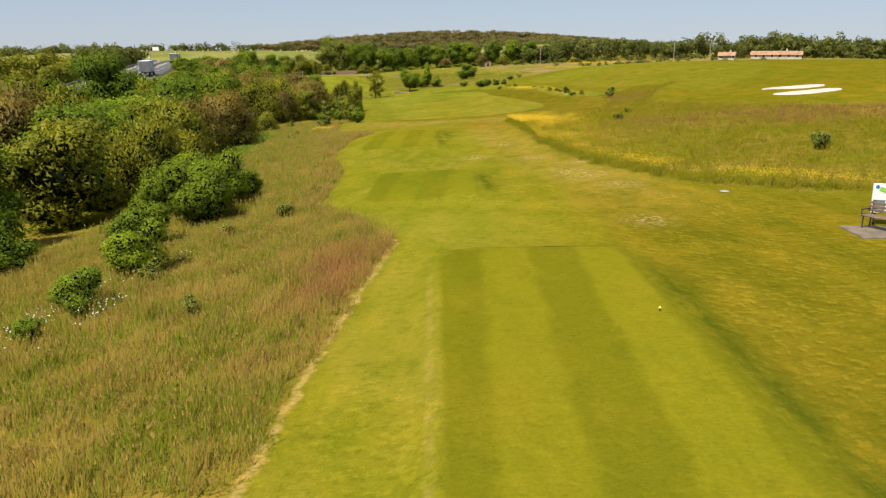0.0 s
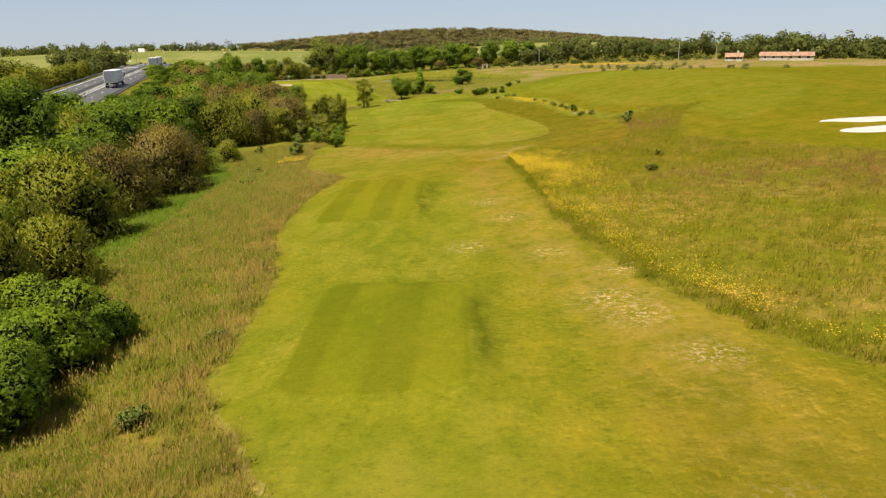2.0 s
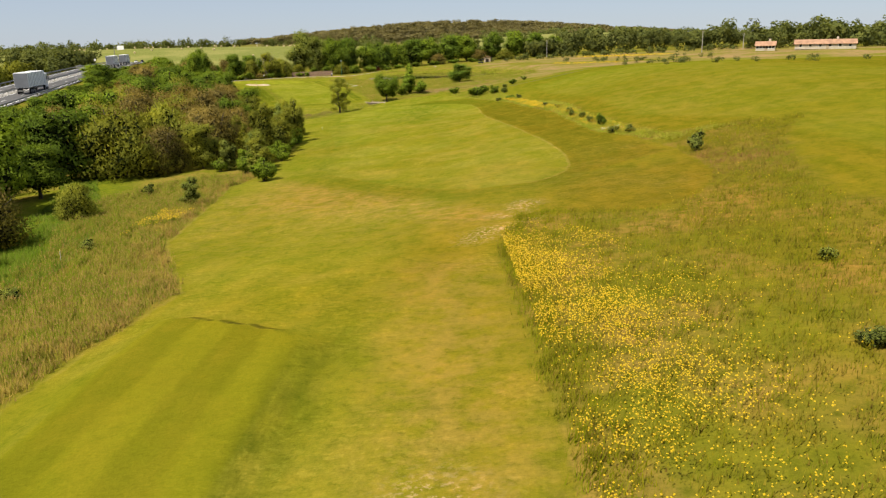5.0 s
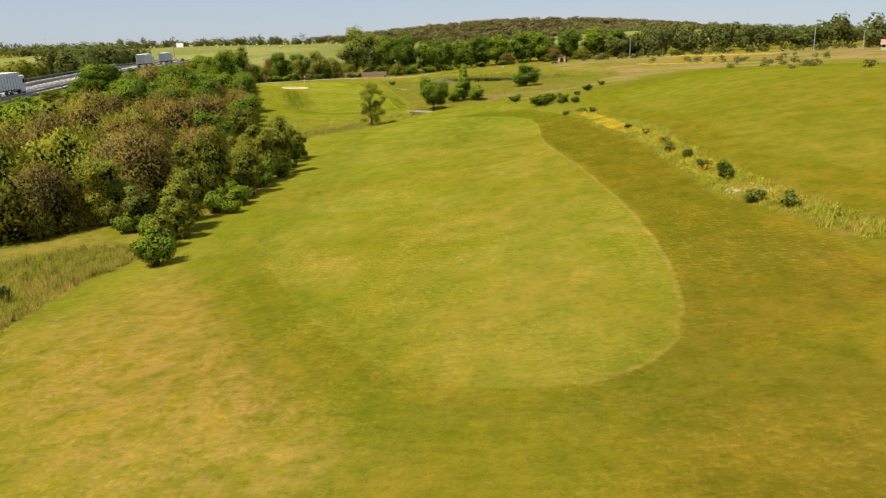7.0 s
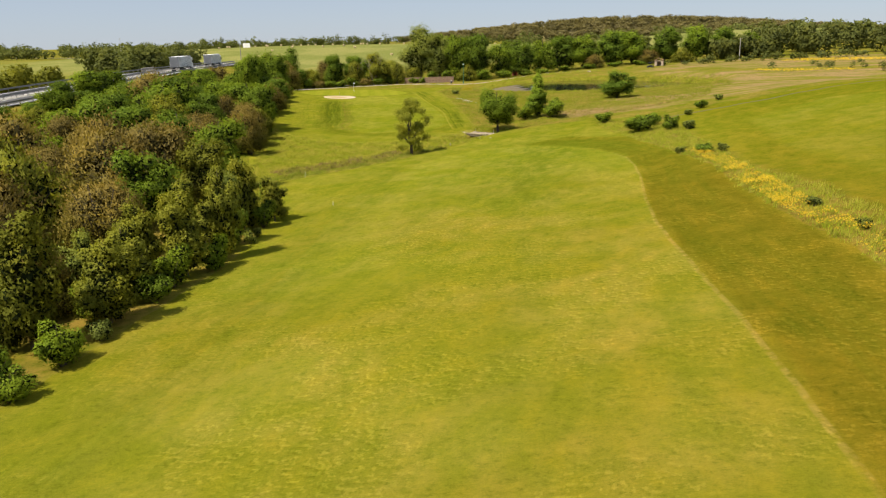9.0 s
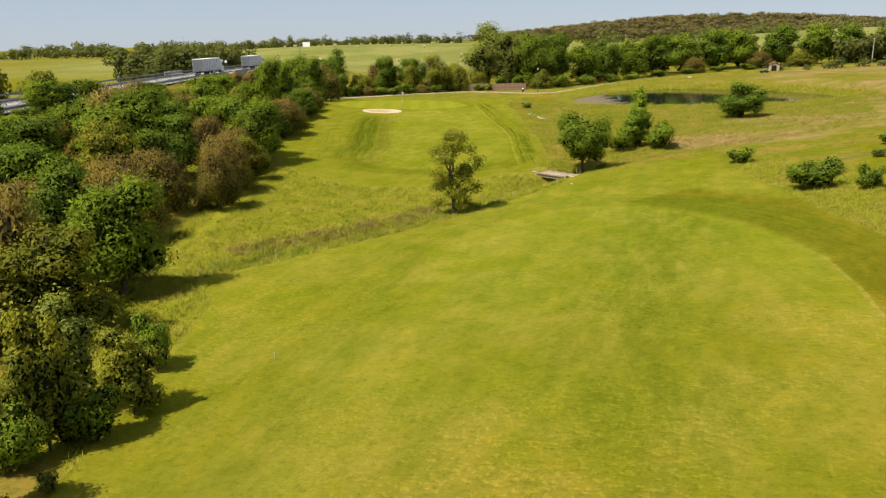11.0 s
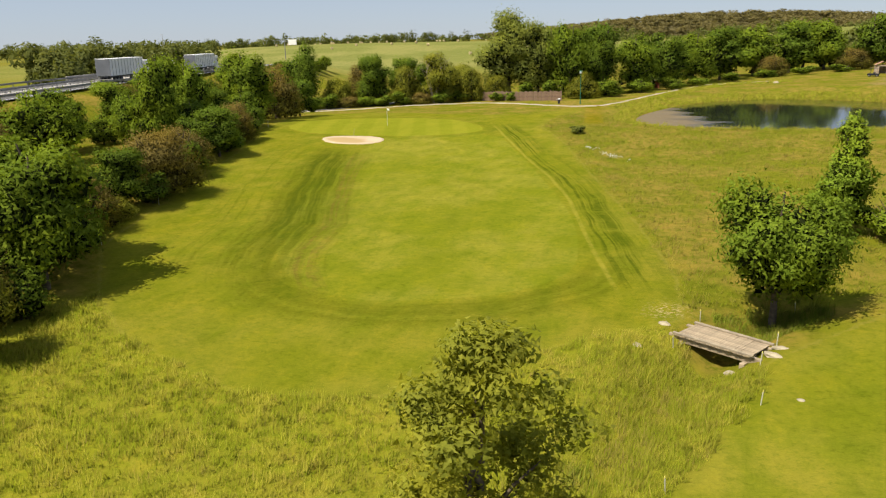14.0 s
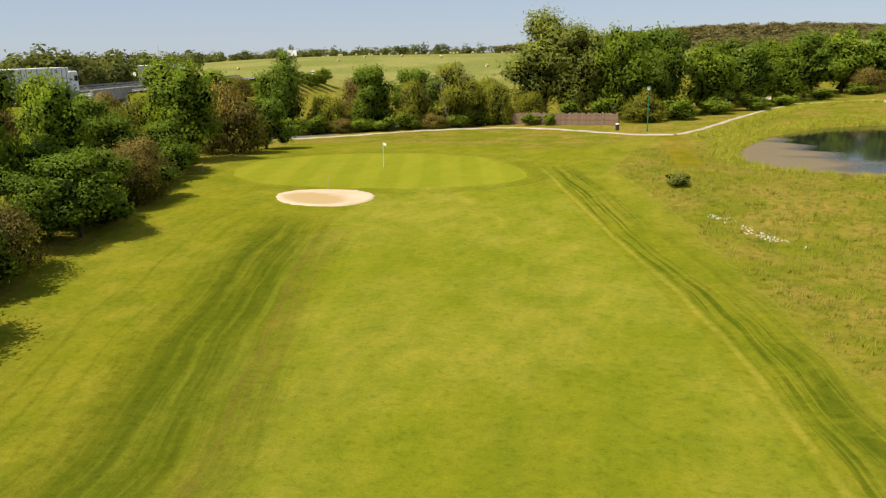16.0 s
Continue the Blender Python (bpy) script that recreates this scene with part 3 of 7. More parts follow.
    # putting green, striped the other way
    gxr = m.math("ADD", m.math("MULTIPLY", X, 0.95), m.math("MULTIPLY", Y, 0.31))
    gs = m.math("SINE", m.math("MULTIPLY", gxr, 2 * math.pi / 3.6))
    grn = m.mix(m.span(gs, -0.5, 0.5), (0.180, 0.199, 0.014), (0.204, 0.216, 0.017))
    dg = m.attr("dg")
    col = m.mix(m.span(dg, -0.1, 0.1), col, grn)
    ring = m.math("MULTIPLY", m.math("MULTIPLY", m.span(dg, -2.6, -1.8), m.span(dg, -0.2, -0.6)), m.span(along(dg, 2.2, 9.0), 0.4, 0.62, 0.05, 0.55))
    col = m.mix(ring, col, (0.100, 0.118, 0.008))
    # dry and bare places
    dry = m.math("MULTIPLY", m.attr("dry"), m.span(m.noise(1.1, P, 5, 0.68), 0.36, 0.62, 0.12, 0.8))
    col = m.mix(dry, col, (0.262, 0.198, 0.042))
    bare = m.math("MULTIPLY", m.attr("bare"), m.span(m.noise(4.6, P, 4, 0.7), 0.50, 0.60, 0.0, 0.85))
    col = m.mix(bare, col, (0.460, 0.365, 0.200))
    # hay field beyond the trees, other fields
    hay = m.mix(m.span(m.noise(0.02, P, 3), 0.4, 0.6), (0.160, 0.178, 0.046), (0.215, 0.216, 0.066))
    col = m.mix(m.attr("field"), col, hay)
    bank = m.attr("lush")
    col = m.mix(bank, col, m.mix(m.span(mid, 0.4, 0.65), (0.087, 0.125, 0.007), (0.139, 0.165, 0.010)))
    sw = m.math("MULTIPLY", m.attr("swath"), m.span(m.noise(0.9, m.mapped(P, (1.0, 0.35, 1)), 4, 0.65), 0.35, 0.62, 0.3, 1.0))
    col = m.mix(sw, col, (0.086, 0.114, 0.007))
    wild = m.mix(m.span(m.noise(0.09, m.mapped(P, (0.6, 1.6, 1)), 4, 0.6), 0.40, 0.60), (0.158, 0.156, 0.020), (0.262, 0.186, 0.078))
    wild = m.mix(m.span(mid, 0.45, 0.7, 0.0, 0.5), wild, (0.135, 0.125, 0.022))
    col = m.mix(m.attr("wild"), col, wild)
    # the upper course is drier and browner
    col = m.mix(m.attr("tan"), col, m.mix(1.0, col, (0.97, 0.86, 0.88), "MULTIPLY"))
    col = m.mix(m.attr("hollow"), col, m.mix(m.span(mid, 0.4, 0.65), (0.176, 0.196, 0.013), (0.232, 0.226, 0.022)))
    patchy = m.span(m.noise(0.10, m.mapped(P, (1.0, 0.6, 1)), 5, 0.62), 0.44, 0.60)
    col = m.mix(m.math("MULTIPLY", patchy, m.math("ADD", m.math("MULTIPLY", m.attr("tan"), 0.5), 0.08)), col, m.mix(1.0, col, (1.08, 0.98, 0.96), "MULTIPLY"))
    lanes = m.span(m.noise(0.35, m.mapped(P, (1.0, 0.12, 1)), 4, 0.6), 0.44, 0.62, 0.0, 0.35)
    col = m.mix(lanes, col, m.mix(1.0, col, (0.78, 0.86, 0.75), "MULTIPLY"))
    # tufts and grain, finest where the turf is cut short
    short = m.math("MAXIMUM", m.span(dt, -0.12, 0.12), m.span(dg, -0.1, 0.1))
    coarse = m.math("SUBTRACT", 1.0, m.math("MULTIPLY", short, 0.6))
    soft = m.noise(0.8, m.mapped(P, (1.0, 0.6, 1)), 4, 0.6)
    light, deep = m.mix(1.0, col, (1.34, 1.20, 1.1), "MULTIPLY"), m.mix(1.0, col, (0.68, 0.78, 0.65), "MULTIPLY")
    col = m.mix(m.math("MULTIPLY", m.span(soft, 0.50, 0.68, 0.0, 0.34), coarse), col, light)
    col = m.mix(m.math("MULTIPLY", m.span(soft, 0.50, 0.34, 0.0, 0.42), coarse), col, deep)
    col = m.mix(m.math("MULTIPLY", m.span(clump, 0.52, 0.64, 0.0, 0.36), coarse), col, m.mix(1.0, col, (1.38, 1.26, 1.15), "MULTIPLY"))
    col = m.mix(m.math("MULTIPLY", m.span(clump, 0.48, 0.36, 0.0, 0.50), coarse), col, m.mix(1.0, col, (0.58, 0.68, 0.6), "MULTIPLY"))
    blade = m.noise(11, m.mapped(P, (0.7, 1.2, 1)), 3, 0.75)
    col = m.mix(m.span(blade, 0.50, 0.66, 0.0, 0.22), col, m.mix(1.0, col, (0.50, 0.56, 0.45), "MULTIPLY"))
    col = m.mix(m.span(blade, 0.50, 0.36, 0.0, 0.15), col, m.mix(1.0, col, (1.55, 1.45, 1.3), "MULTIPLY"))
    col = m.mix(m.span(fine, 0.46, 0.66, 0.0, 0.20), col, m.mix(1.0, col, (0.62, 0.65, 0.58), "MULTIPLY"))
    # pale dry flecks, their shadows painted as a darker copy set off sideways
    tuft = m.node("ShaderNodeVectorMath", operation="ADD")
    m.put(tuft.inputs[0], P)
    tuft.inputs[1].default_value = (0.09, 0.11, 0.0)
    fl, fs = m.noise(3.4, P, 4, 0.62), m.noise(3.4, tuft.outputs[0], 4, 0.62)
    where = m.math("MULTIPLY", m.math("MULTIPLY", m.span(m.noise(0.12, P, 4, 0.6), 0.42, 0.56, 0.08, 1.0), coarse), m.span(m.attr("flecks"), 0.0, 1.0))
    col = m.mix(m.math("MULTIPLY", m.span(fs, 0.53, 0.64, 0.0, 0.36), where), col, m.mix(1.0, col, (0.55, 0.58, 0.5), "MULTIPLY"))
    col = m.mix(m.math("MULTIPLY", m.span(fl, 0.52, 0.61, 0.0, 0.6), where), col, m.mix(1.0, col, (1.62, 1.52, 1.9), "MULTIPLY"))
    # wood floor takes the same haze-lightened tone as the hill leaves
    floor = m.attr("wooded")
    col = m.mix(floor, col, (0.125, 0.112, 0.050))
    col = m.mix(1.0, col, (0.945, 0.900, 0.92), "MULTIPLY")
    col = m.mix(m.span(Y, 108, 78), col, m.mix(1.0, col, (1.05, 0.995, 0.92), "MULTIPLY"))
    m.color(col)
    m.b.inputs["Sheen Weight"].default_value = 0.22
    m.b.inputs["Sheen Roughness"].default_value = 0.5
    m.put(m.b.inputs["Sheen Tint"], m.mix(1.0, col, (4.2, 4.2, 4.2), "MULTIPLY"))
    h = m.math("ADD", m.math("ADD", m.math("MULTIPLY", fine, 0.5), m.math("MULTIPLY", mid, 0.9)), m.math("MULTIPLY", m.math("MULTIPLY", fl, where), 1.2))
    m.bump(h, 0.5, 0.08)
    return m.m


turf = fast_mesh("ground", np.stack([PX, PY, PZ], 1), quads, ground_mat(), True)
set_attr(turf, "dm", np.clip(np.maximum(sdf(PX, PY, MOWN_1), sdf(PX, PY, MOWN_2)), -4, 4))
FAR_ROUGH = poly([(20, 262), (27, 268), (37, 268), (60, 272), (90, 270), (140, 262), (190, 262), (260, 330), (180, 425), (40, 425), (20, 372), (42, 345), (42, 325), (30, 305), (12, 290), (0, 276), (4, 262)])
far_rough = region(FAR_ROUGH, 1.5, 1.5, 19)
far_mown = sstep(60, 120, PX) * sstep(420, 340, PY) * sstep(-60, 0, PY) * (1 - far_rough)
green_band = region(poly([(30, 372), (48, 352), (70, 342), (96, 340), (96, 347), (70, 352), (52, 362), (40, 385)]), 1.5, 1.0, 20)
set_attr(turf, "mown", np.clip(np.maximum(np.maximum(region(OTHER, 1.0, 0.8, 3), region(SIDE_CUT, 0.4, 0.3, 4)), np.maximum(far_mown, 0.85 * sstep(-18, -30, PX - road_x(PY)) * sstep(520, 420, PY))), 0, 1))
set_attr(turf, "wild", np.clip(far_rough - green_band, 0, 1))
set_attr(turf, "dg", np.clip(sdf(PX, PY, GREEN), -8, 8))
tan = (region(SIDE_CUT, 1.0) * 0.8 + sstep(228, 170, PY) * np.clip(0.55 + 0.03 * PX + 0.35 * fbm(PX, PY, 25, 15) + 0.25 * sstep(100, 125, PY), 0.15, np.where(PX > 23, 0.75, 1.0)) + 0.5 * sstep(13, 20, PX) * sstep(27, 23, PX) * sstep(84, 92, PY) * sstep(125, 108, PY)) * (1 - 0.7 * sstep(84, 60, PY))
set_attr(turf, "tan", tan)
fair = 0.6 * region(poly([(34, 96), (45, 106), (60, 140), (62, 200), (40, 235), (29, 228), (27.5, 200), (30, 170), (29, 140), (34, 122)]), 0.8)
COARSE = poly([(13, 107), (24, 112)] + STRIP_L[::-1] + [(6, 236), (0, 231), (8, 224), (13, 212), (14.2, 200), (13.9, 177), (14.8, 166), (16.5, 152), (17.6, 135), (17.7, 122), (16.5, 111)])
lawn = region(MOWN_1, 1.0) * (1 - region(COARSE, 0.6)) * np.maximum(0.62 * sstep(6.5, 2.0, PX) * sstep(96, 88, PY), 0.62 * sstep(118, 135, PY))
lawn = np.maximum(lawn, 0.5 * region(MOWN_2, 0.6))
set_attr(turf, "fair", np.maximum(fair, lawn))
set_attr(turf, "dt", np.clip(np.maximum.reduce([sdf(PX, PY, t) for t in TEES]), -4, 4))
def beside(line):
    """Distance to a line that runs away from the tees, positive on its right."""
    d, _ = seg_dist(PX, PY, line, False)
    return np.clip(d, 0, 9) * np.where(PX > np.interp(PY, line[:, 1], line[:, 0]), 1, -1)


TRACK = poly([(-12.4, 251), (-15, 260), (-17.1, 268), (-18.9, 275), (-21.8, 283), (-26, 292.3), (-31, 304), (-36, 317)])
set_attr(turf, "track", beside(TRACK))
LBAND = poly([(-33.5, 247.5), (-35.6, 250.6), (-37.2, 254.5), (-38.5, 261), (-40.3, 266), (-42.6, 272), (-44.8, 279), (-46.8, 286), (-47.6, 290)])
set_attr(turf, "lband", beside(LBAND))
set_attr(turf, "lbfade", sstep(246.5, 252, PY) * sstep(292, 284, PY))
# masks for the painted shade at the tees' front steps and right flanks
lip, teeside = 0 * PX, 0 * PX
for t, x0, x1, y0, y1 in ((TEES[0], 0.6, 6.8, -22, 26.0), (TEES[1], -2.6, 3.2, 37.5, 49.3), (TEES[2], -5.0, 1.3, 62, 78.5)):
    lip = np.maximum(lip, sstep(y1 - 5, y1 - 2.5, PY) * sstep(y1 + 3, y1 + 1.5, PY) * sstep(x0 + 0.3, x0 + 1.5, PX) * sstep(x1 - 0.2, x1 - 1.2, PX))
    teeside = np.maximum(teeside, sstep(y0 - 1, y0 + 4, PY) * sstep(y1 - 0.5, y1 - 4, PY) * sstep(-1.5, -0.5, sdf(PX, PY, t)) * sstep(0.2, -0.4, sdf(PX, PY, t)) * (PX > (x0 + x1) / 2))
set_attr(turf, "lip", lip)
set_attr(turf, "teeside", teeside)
beside_tee = sstep(6.6, 7.8, PX + 0.4 * fbm(PX, PY, 4, 17)) * sstep(50, 24, PY)
below = sstep(11, 16, PX) * sstep(112, 104, PY) * sstep(86, 92, PY)
set_attr(turf, "coarse", np.clip(region(COARSE, 0.5) + region(MOWN_1, 0.5) * np.maximum(1.15 * beside_tee, 1.0 * below), 0, 1))
set_attr(turf, "d1", np.clip(sdf(PX, PY, FAIR_1), -12, 12))
set_attr(turf, "d2", np.clip(sdf(PX, PY, np.vstack([FAIR_2])), -12, 12))
seam, _ = seg_dist(PX, PY, poly([(-9.5, 127.5), (-6, 121), (-1.4, 112.6), (2.8, 105.4), (5.8, 100.6), (8.6, 96.6)]), False)
track, _ = seg_dist(PX, PY, poly([(10, 20), (9.5, 42), (7.5, 55), (6.5, 68), (6.5, 85)]), False)
slope = sstep(-3, 2.0, -(PX + 8.6) * 0.86 - (PY - 127.5) * 0.5) * sstep(88, 94, PY) * region(MOWN_1, 1.0)
worn, _ = seg_dist(PX, PY, poly([(-10.2, 119), (-6, 112), (2, 104)]), False)
dry = 1.0 * np.exp(-((seam / 1.6) ** 2)) + 0.15 * slope + 0.75 * np.exp(-((track / 2.4) ** 2)) * sstep(26, 42, PY) + 0.65 * np.exp(-((worn / 3.2) ** 2))
dry = dry + 0.35 * sstep(90, 98, PY) * sstep(128, 112, PY) * region(MOWN_1, 2.0) * (0.5 + 0.5 * fbm(PX, PY, 11, 5))
dry = dry + 0.8 * np.exp(-((PX + 25) ** 2 + (PY - 334) ** 2) / 20)
dry = dry + 1.2 * np.exp(-((seg_dist(PX, PY, HEDGE_PATH, False)[0] / 0.8) ** 2))
set_attr(turf, "dry", np.clip(dry, 0, 1))
bare = sum(np.exp(-((PX - bx) ** 2 + (PY - by) ** 2) / r**2) for bx, by, r in
           [(9.3, 42.9, 1.0), (8.8, 45.3, 1.1), (9.1, 30.4, 0.8), (10.2, 49.2, 1.0), (3.7, 55.2, 0.9), (8.5, 91.6, 1.0), (7.9, 90.3, 0.7), (9.0, 92.8, 0.6), (9.8, 92.5, 0.4), (10.5, 93.4, 0.4), (11.2, 94.2, 0.4), (11.4, 100.1, 0.6), (11.0, 98.5, 0.7), (12.0, 98.9, 0.6), (11.3, 97.2, 0.5), (9.4, 96.7, 0.5), (10, 95.7, 0.4), (10.3, 39, 0.9), (-11.2, 250.2, 0.9), (5.8, 66, 0.9), (6.4, 61, 0.8), (7.5, 53, 0.8)])
set_attr(turf, "bare", np.clip(bare, 0, 1))
rx = road_x(PY)
field = sstep(1.5, 0.9, np.hypot((PX + 215) / 190, (PY - 740) / 230))
beyond = sstep(-30, -60, PX - rx) * sstep(1600, 900, PY) * (0.5 + 0.5 * np.sign(fbm(PX, PY, 260, 9, 1)))
second = sstep(1.25, 1.0, np.hypot((PX - 110) / 190, (PY - 760) / 140))
set_attr(turf, "field", np.clip(np.maximum(np.maximum(field, second), beyond * 0.35), 0, 1))
gully, _ = seg_dist(PX, PY, poly([(-17, 56), (-18, 80), (-20.5, 98), (-24, 112), (-29, 125), (-31, 140)]), False)
ditch_d, _ = seg_dist(PX, PY, DITCH, False)
set_attr(turf, "lush", np.clip(0.9 * np.exp(-((gully / 4.2) ** 4)) + 0.2 * np.exp(-((ditch_d / 3.0) ** 2)) * region(HOLLOW, 2.0), 0, 1))
lines = [([(-14.5, 215), (-12.6, 205), (-10.2, 178), (-7.0, 150), (-6.8, 138), (-5.4, 130), (-2.0, 124), (2.0, 117.6), (5.1, 112.5)], 1.6, 0.55), ([(-6.5, 128), (-1.5, 122.6), (1.7, 115.4), (5.4, 109.5), (8.1, 105.8)], 1.8, 0.5), ([(15.9, 112), (14.7, 108.4), (13.2, 105.2)], 1.5, 0.5),
         ([(-3.2, 241.8), (2.2, 238.3), (6.2, 237.9), (9.6, 236)], 0.8, 0.5), ([(-1.7, 240.2), (4.4, 236.8), (8.2, 230.4), (12, 224)], 1.0, 0.5), ([(0.5, 44), (0.5, 52), (-0.5, 59)], 4.0, 0.6), ([(2.2, 62), (2.1, 70), (2.6, 78), (2.4, 84)], 0.6, 0.5),
         ([(-4, 226), (-6, 212), (-7, 200), (-5, 186), (-1, 172)], 2.2, 0.25), ([(6, 205), (4, 190), (6, 170), (7, 150)], 2.6, 0.2), ([(6, 228), (3, 216), (2.0, 204), (4, 190)], 5.5, 0.7), ([(-26, 256), (-27, 270), (-30, 284)], 1.6, 0.18), ([(-34, 262), (-36, 275), (-40, 288)], 1.3, 0.22)]
swath = 0 * PX
for pts, wide, amount in lines:
    d, _ = seg_dist(PX, PY, poly(pts), False)
    swath = np.maximum(swath, amount * np.exp(-((d / wide) ** 2)))
set_attr(turf, "swath", swath)
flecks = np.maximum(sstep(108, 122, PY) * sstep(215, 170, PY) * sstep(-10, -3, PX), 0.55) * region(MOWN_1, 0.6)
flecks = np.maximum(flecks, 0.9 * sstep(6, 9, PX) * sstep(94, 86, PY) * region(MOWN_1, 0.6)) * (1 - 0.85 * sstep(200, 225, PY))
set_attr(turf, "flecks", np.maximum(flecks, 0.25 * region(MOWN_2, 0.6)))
set_attr(turf, "hollow", region(HOLLOW, 0.8, 0.5, 8) * 0.9)
hill_floor = sstep(4.0, 6.0, PZ) * sstep(1050, 1150, PY)
set_attr(turf, "wooded", np.clip(hill_floor + sstep(930, 960, PY) * sstep(1120, 1050, PY) * sstep(-80, -40, PX), 0, 1))
tagged(new("ground", turf), "rolling golf course turf, mown fairways between tawny rough", "ground", kind="structure")


# ================= standing grass =================
def grass_mat(name, green, straw, red, head=(0.36, 0.270, 0.105)):
    m = Mat(name, 0.85, spec=0.05)
    r = m.island()
    c = m.mix(m.attr("straw"), m.mix(r, tuple(v * 1.12 for v in green), tuple(v * 1.5 for v in green)), m.mix(r, tuple(v * 1.06 for v in straw), tuple(v * 1.32 for v in straw)))
    c = m.mix(m.attr("head"), c, m.mix(r, tuple(v * 0.8 for v in head), tuple(v * 1.25 for v in head)))
    c = m.mix(m.attr("red"), c, m.mix(r, red, tuple(v * 1.5 for v in red)))
    return m.leafy(c, 0.35, (1.0, 1.0, 0.7)).m


LONG_GRASS = grass_mat("long_grass", (0.112, 0.146, 0.008), (0.262, 0.202, 0.036), (0.222, 0.106, 0.042), (0.262, 0.190, 0.050))


LUSH_GRASS = grass_mat("lush_grass", (0.085, 0.140, 0.008), (0.19, 0.20, 0.03), (0.16, 0.13, 0.05))
HOLLOW_GRASS = grass_mat("hollow_grass", (0.168, 0.200, 0.010), (0.306, 0.278, 0.036), (0.225, 0.150, 0.056))


MEADOW_GRASS = grass_mat("meadow_grass", (0.120, 0.130, 0.004), (0.186, 0.162, 0.007), (0.186, 0.100, 0.034), (0.186, 0.164, 0.008))


def in_box(p, n, r):
    lo, hi = p.min(0), p.max(0)
    return r.uniform(lo[0], hi[0], n), r.uniform(lo[1], hi[1], n)


def standing_grass(name, label, outline, tufts, blades, height, width, straw, red, seed, fringe=0.0, mat=None, heads=0, head=0.05):
    """Tufts of upright blades over an outline; straw and red are functions of place that give a blade's colour; heads of the blades in a tuft bear a seed head."""
    r = np.random.default_rng(seed)
    lo, hi = outline.min(0), outline.max(0)
    x, y = in_box(outline, int(tufts * 3), r)
    d = sdf(x, y, outline)
    ok = (d > fringe + 0.3 * fbm(x, y, 3.0, seed)) & (sdf(x, y, POND) < -0.2) & (sdf(x, y, SIDE_CUT) < 0) & (seg_dist(x, y, HEDGE_PATH, False)[0] > 0.5)
    x, y = x[ok][:tufts], y[ok][:tufts]
    n = len(x)
    thick = 0.70 + 0.35 * fbm(x, y, 5.0, seed + 3) + 0.42 * fbm(x, y, 1.3, seed + 4)
    th = height * np.clip(thick, 0.3, 1.3) * r.uniform(0.7, 1.25, n)
    bx = np.repeat(x, blades) + r.normal(0, 0.13, n * blades)
    by = np.repeat(y, blades) + r.normal(0, 0.13, n * blades)
    bz = ground(bx, by) - 0.03
    h = np.repeat(th, blades) * r.uniform(0.55, 1.15, n * blades)
    a = r.uniform(0, 6.283, n * blades)
    lean = r.uniform(0.1, 0.85, n * blades) ** 1.2 * h
    w = width * r.uniform(0.6, 1.4, n * blades)
    la = a + 1.57 + r.normal(0, 0.6, n * blades)
    wx, wy = np.cos(a) * w / 2, np.sin(a) * w / 2
    k = len(bx)
    v = np.empty((k, 3, 3), np.float32)
    v[:, 0] = np.stack([bx - wx, by - wy, bz], 1)
    v[:, 1] = np.stack([bx + wx, by + wy, bz], 1)
    v[:, 2] = np.stack([bx + np.cos(la) * lean + 0.15 * h, by + np.sin(la) * lean + 0.1 * h, bz + h], 1)
    own = (np.arange(k) % blades) < heads
    if heads:
        tip, q = v[own, 2], int(own.sum())
        ha, hl = r.uniform(0, 6.283, q), head * r.uniform(1.6, 3.2, q)
        hx, hy = np.cos(ha) * head * 0.5, np.sin(ha) * head * 0.5
        e = np.empty((q, 3, 3), np.float32)
        e[:, 0] = tip + np.stack([-hx, -hy, -0.6 * hl], 1)
        e[:, 1] = tip + np.stack([hx, hy, -0.6 * hl], 1)
        e[:, 2] = tip + np.stack([r.normal(0, 0.4, q) * head, r.normal(0, 0.4, q) * head, 0.4 * hl], 1)
        v = np.concatenate([v, e])
    # every blade fronts the open side of the course, and shades with the canopy it stands in
    fy = np.cross(v[:, 1] - v[:, 0], v[:, 2] - v[:, 0])[:, 1] > 0
    v[fy] = v[fy][:, [1, 0, 2]]
    step = 0.25
    gx = -(fbm(x + step, y, 1.3, seed + 4) - fbm(x - step, y, 1.3, seed + 4)) / (2 * step)
    gy = -(fbm(x, y + step, 1.3, seed + 4) - fbm(x, y - step, 1.3, seed + 4)) / (2 * step)
    up = np.stack([0.30 * gx + r.normal(0, 0.22, n), 0.30 * gy + r.normal(0, 0.22, n) - 0.25, np.ones(n)], 1)
    up = np.repeat(up, blades, 0) + r.normal(0, 0.18, (k, 3))
    up = np.concatenate([up, up[own][:len(v) - k]])
    up /= np.linalg.norm(up, axis=1)[:, None]
    me = fast_mesh(name, v.reshape(-1, 3), np.arange(len(v) * 3).reshape(-1, 3), mat or LONG_GRASS, True)
    me.normals_split_custom_set_from_vertices(np.repeat(up, 3, 0).astype(np.float32))
    s = np.clip(np.repeat(straw(x, y) + r.normal(0, 0.25, n), blades) + r.normal(0, 0.20, k), 0, 1)
    q = np.clip(np.repeat(red(x, y) + r.normal(0, 0.18, n), blades) + r.normal(0, 0.10, k), 0, 1)
    bears = np.concatenate([np.zeros(k), np.ones(len(v) - k)])
    s, q = np.concatenate([s, s[own][:len(v) - k]]), np.concatenate([q, q[own][:len(v) - k]])
    set_attr(me, "straw", np.repeat(s, 3))
    set_attr(me, "red", np.repeat(q, 3))
    set_attr(me, "head", np.repeat(bears, 3))
    return tagged(new(name, me), label, "grass", kind="stuff")


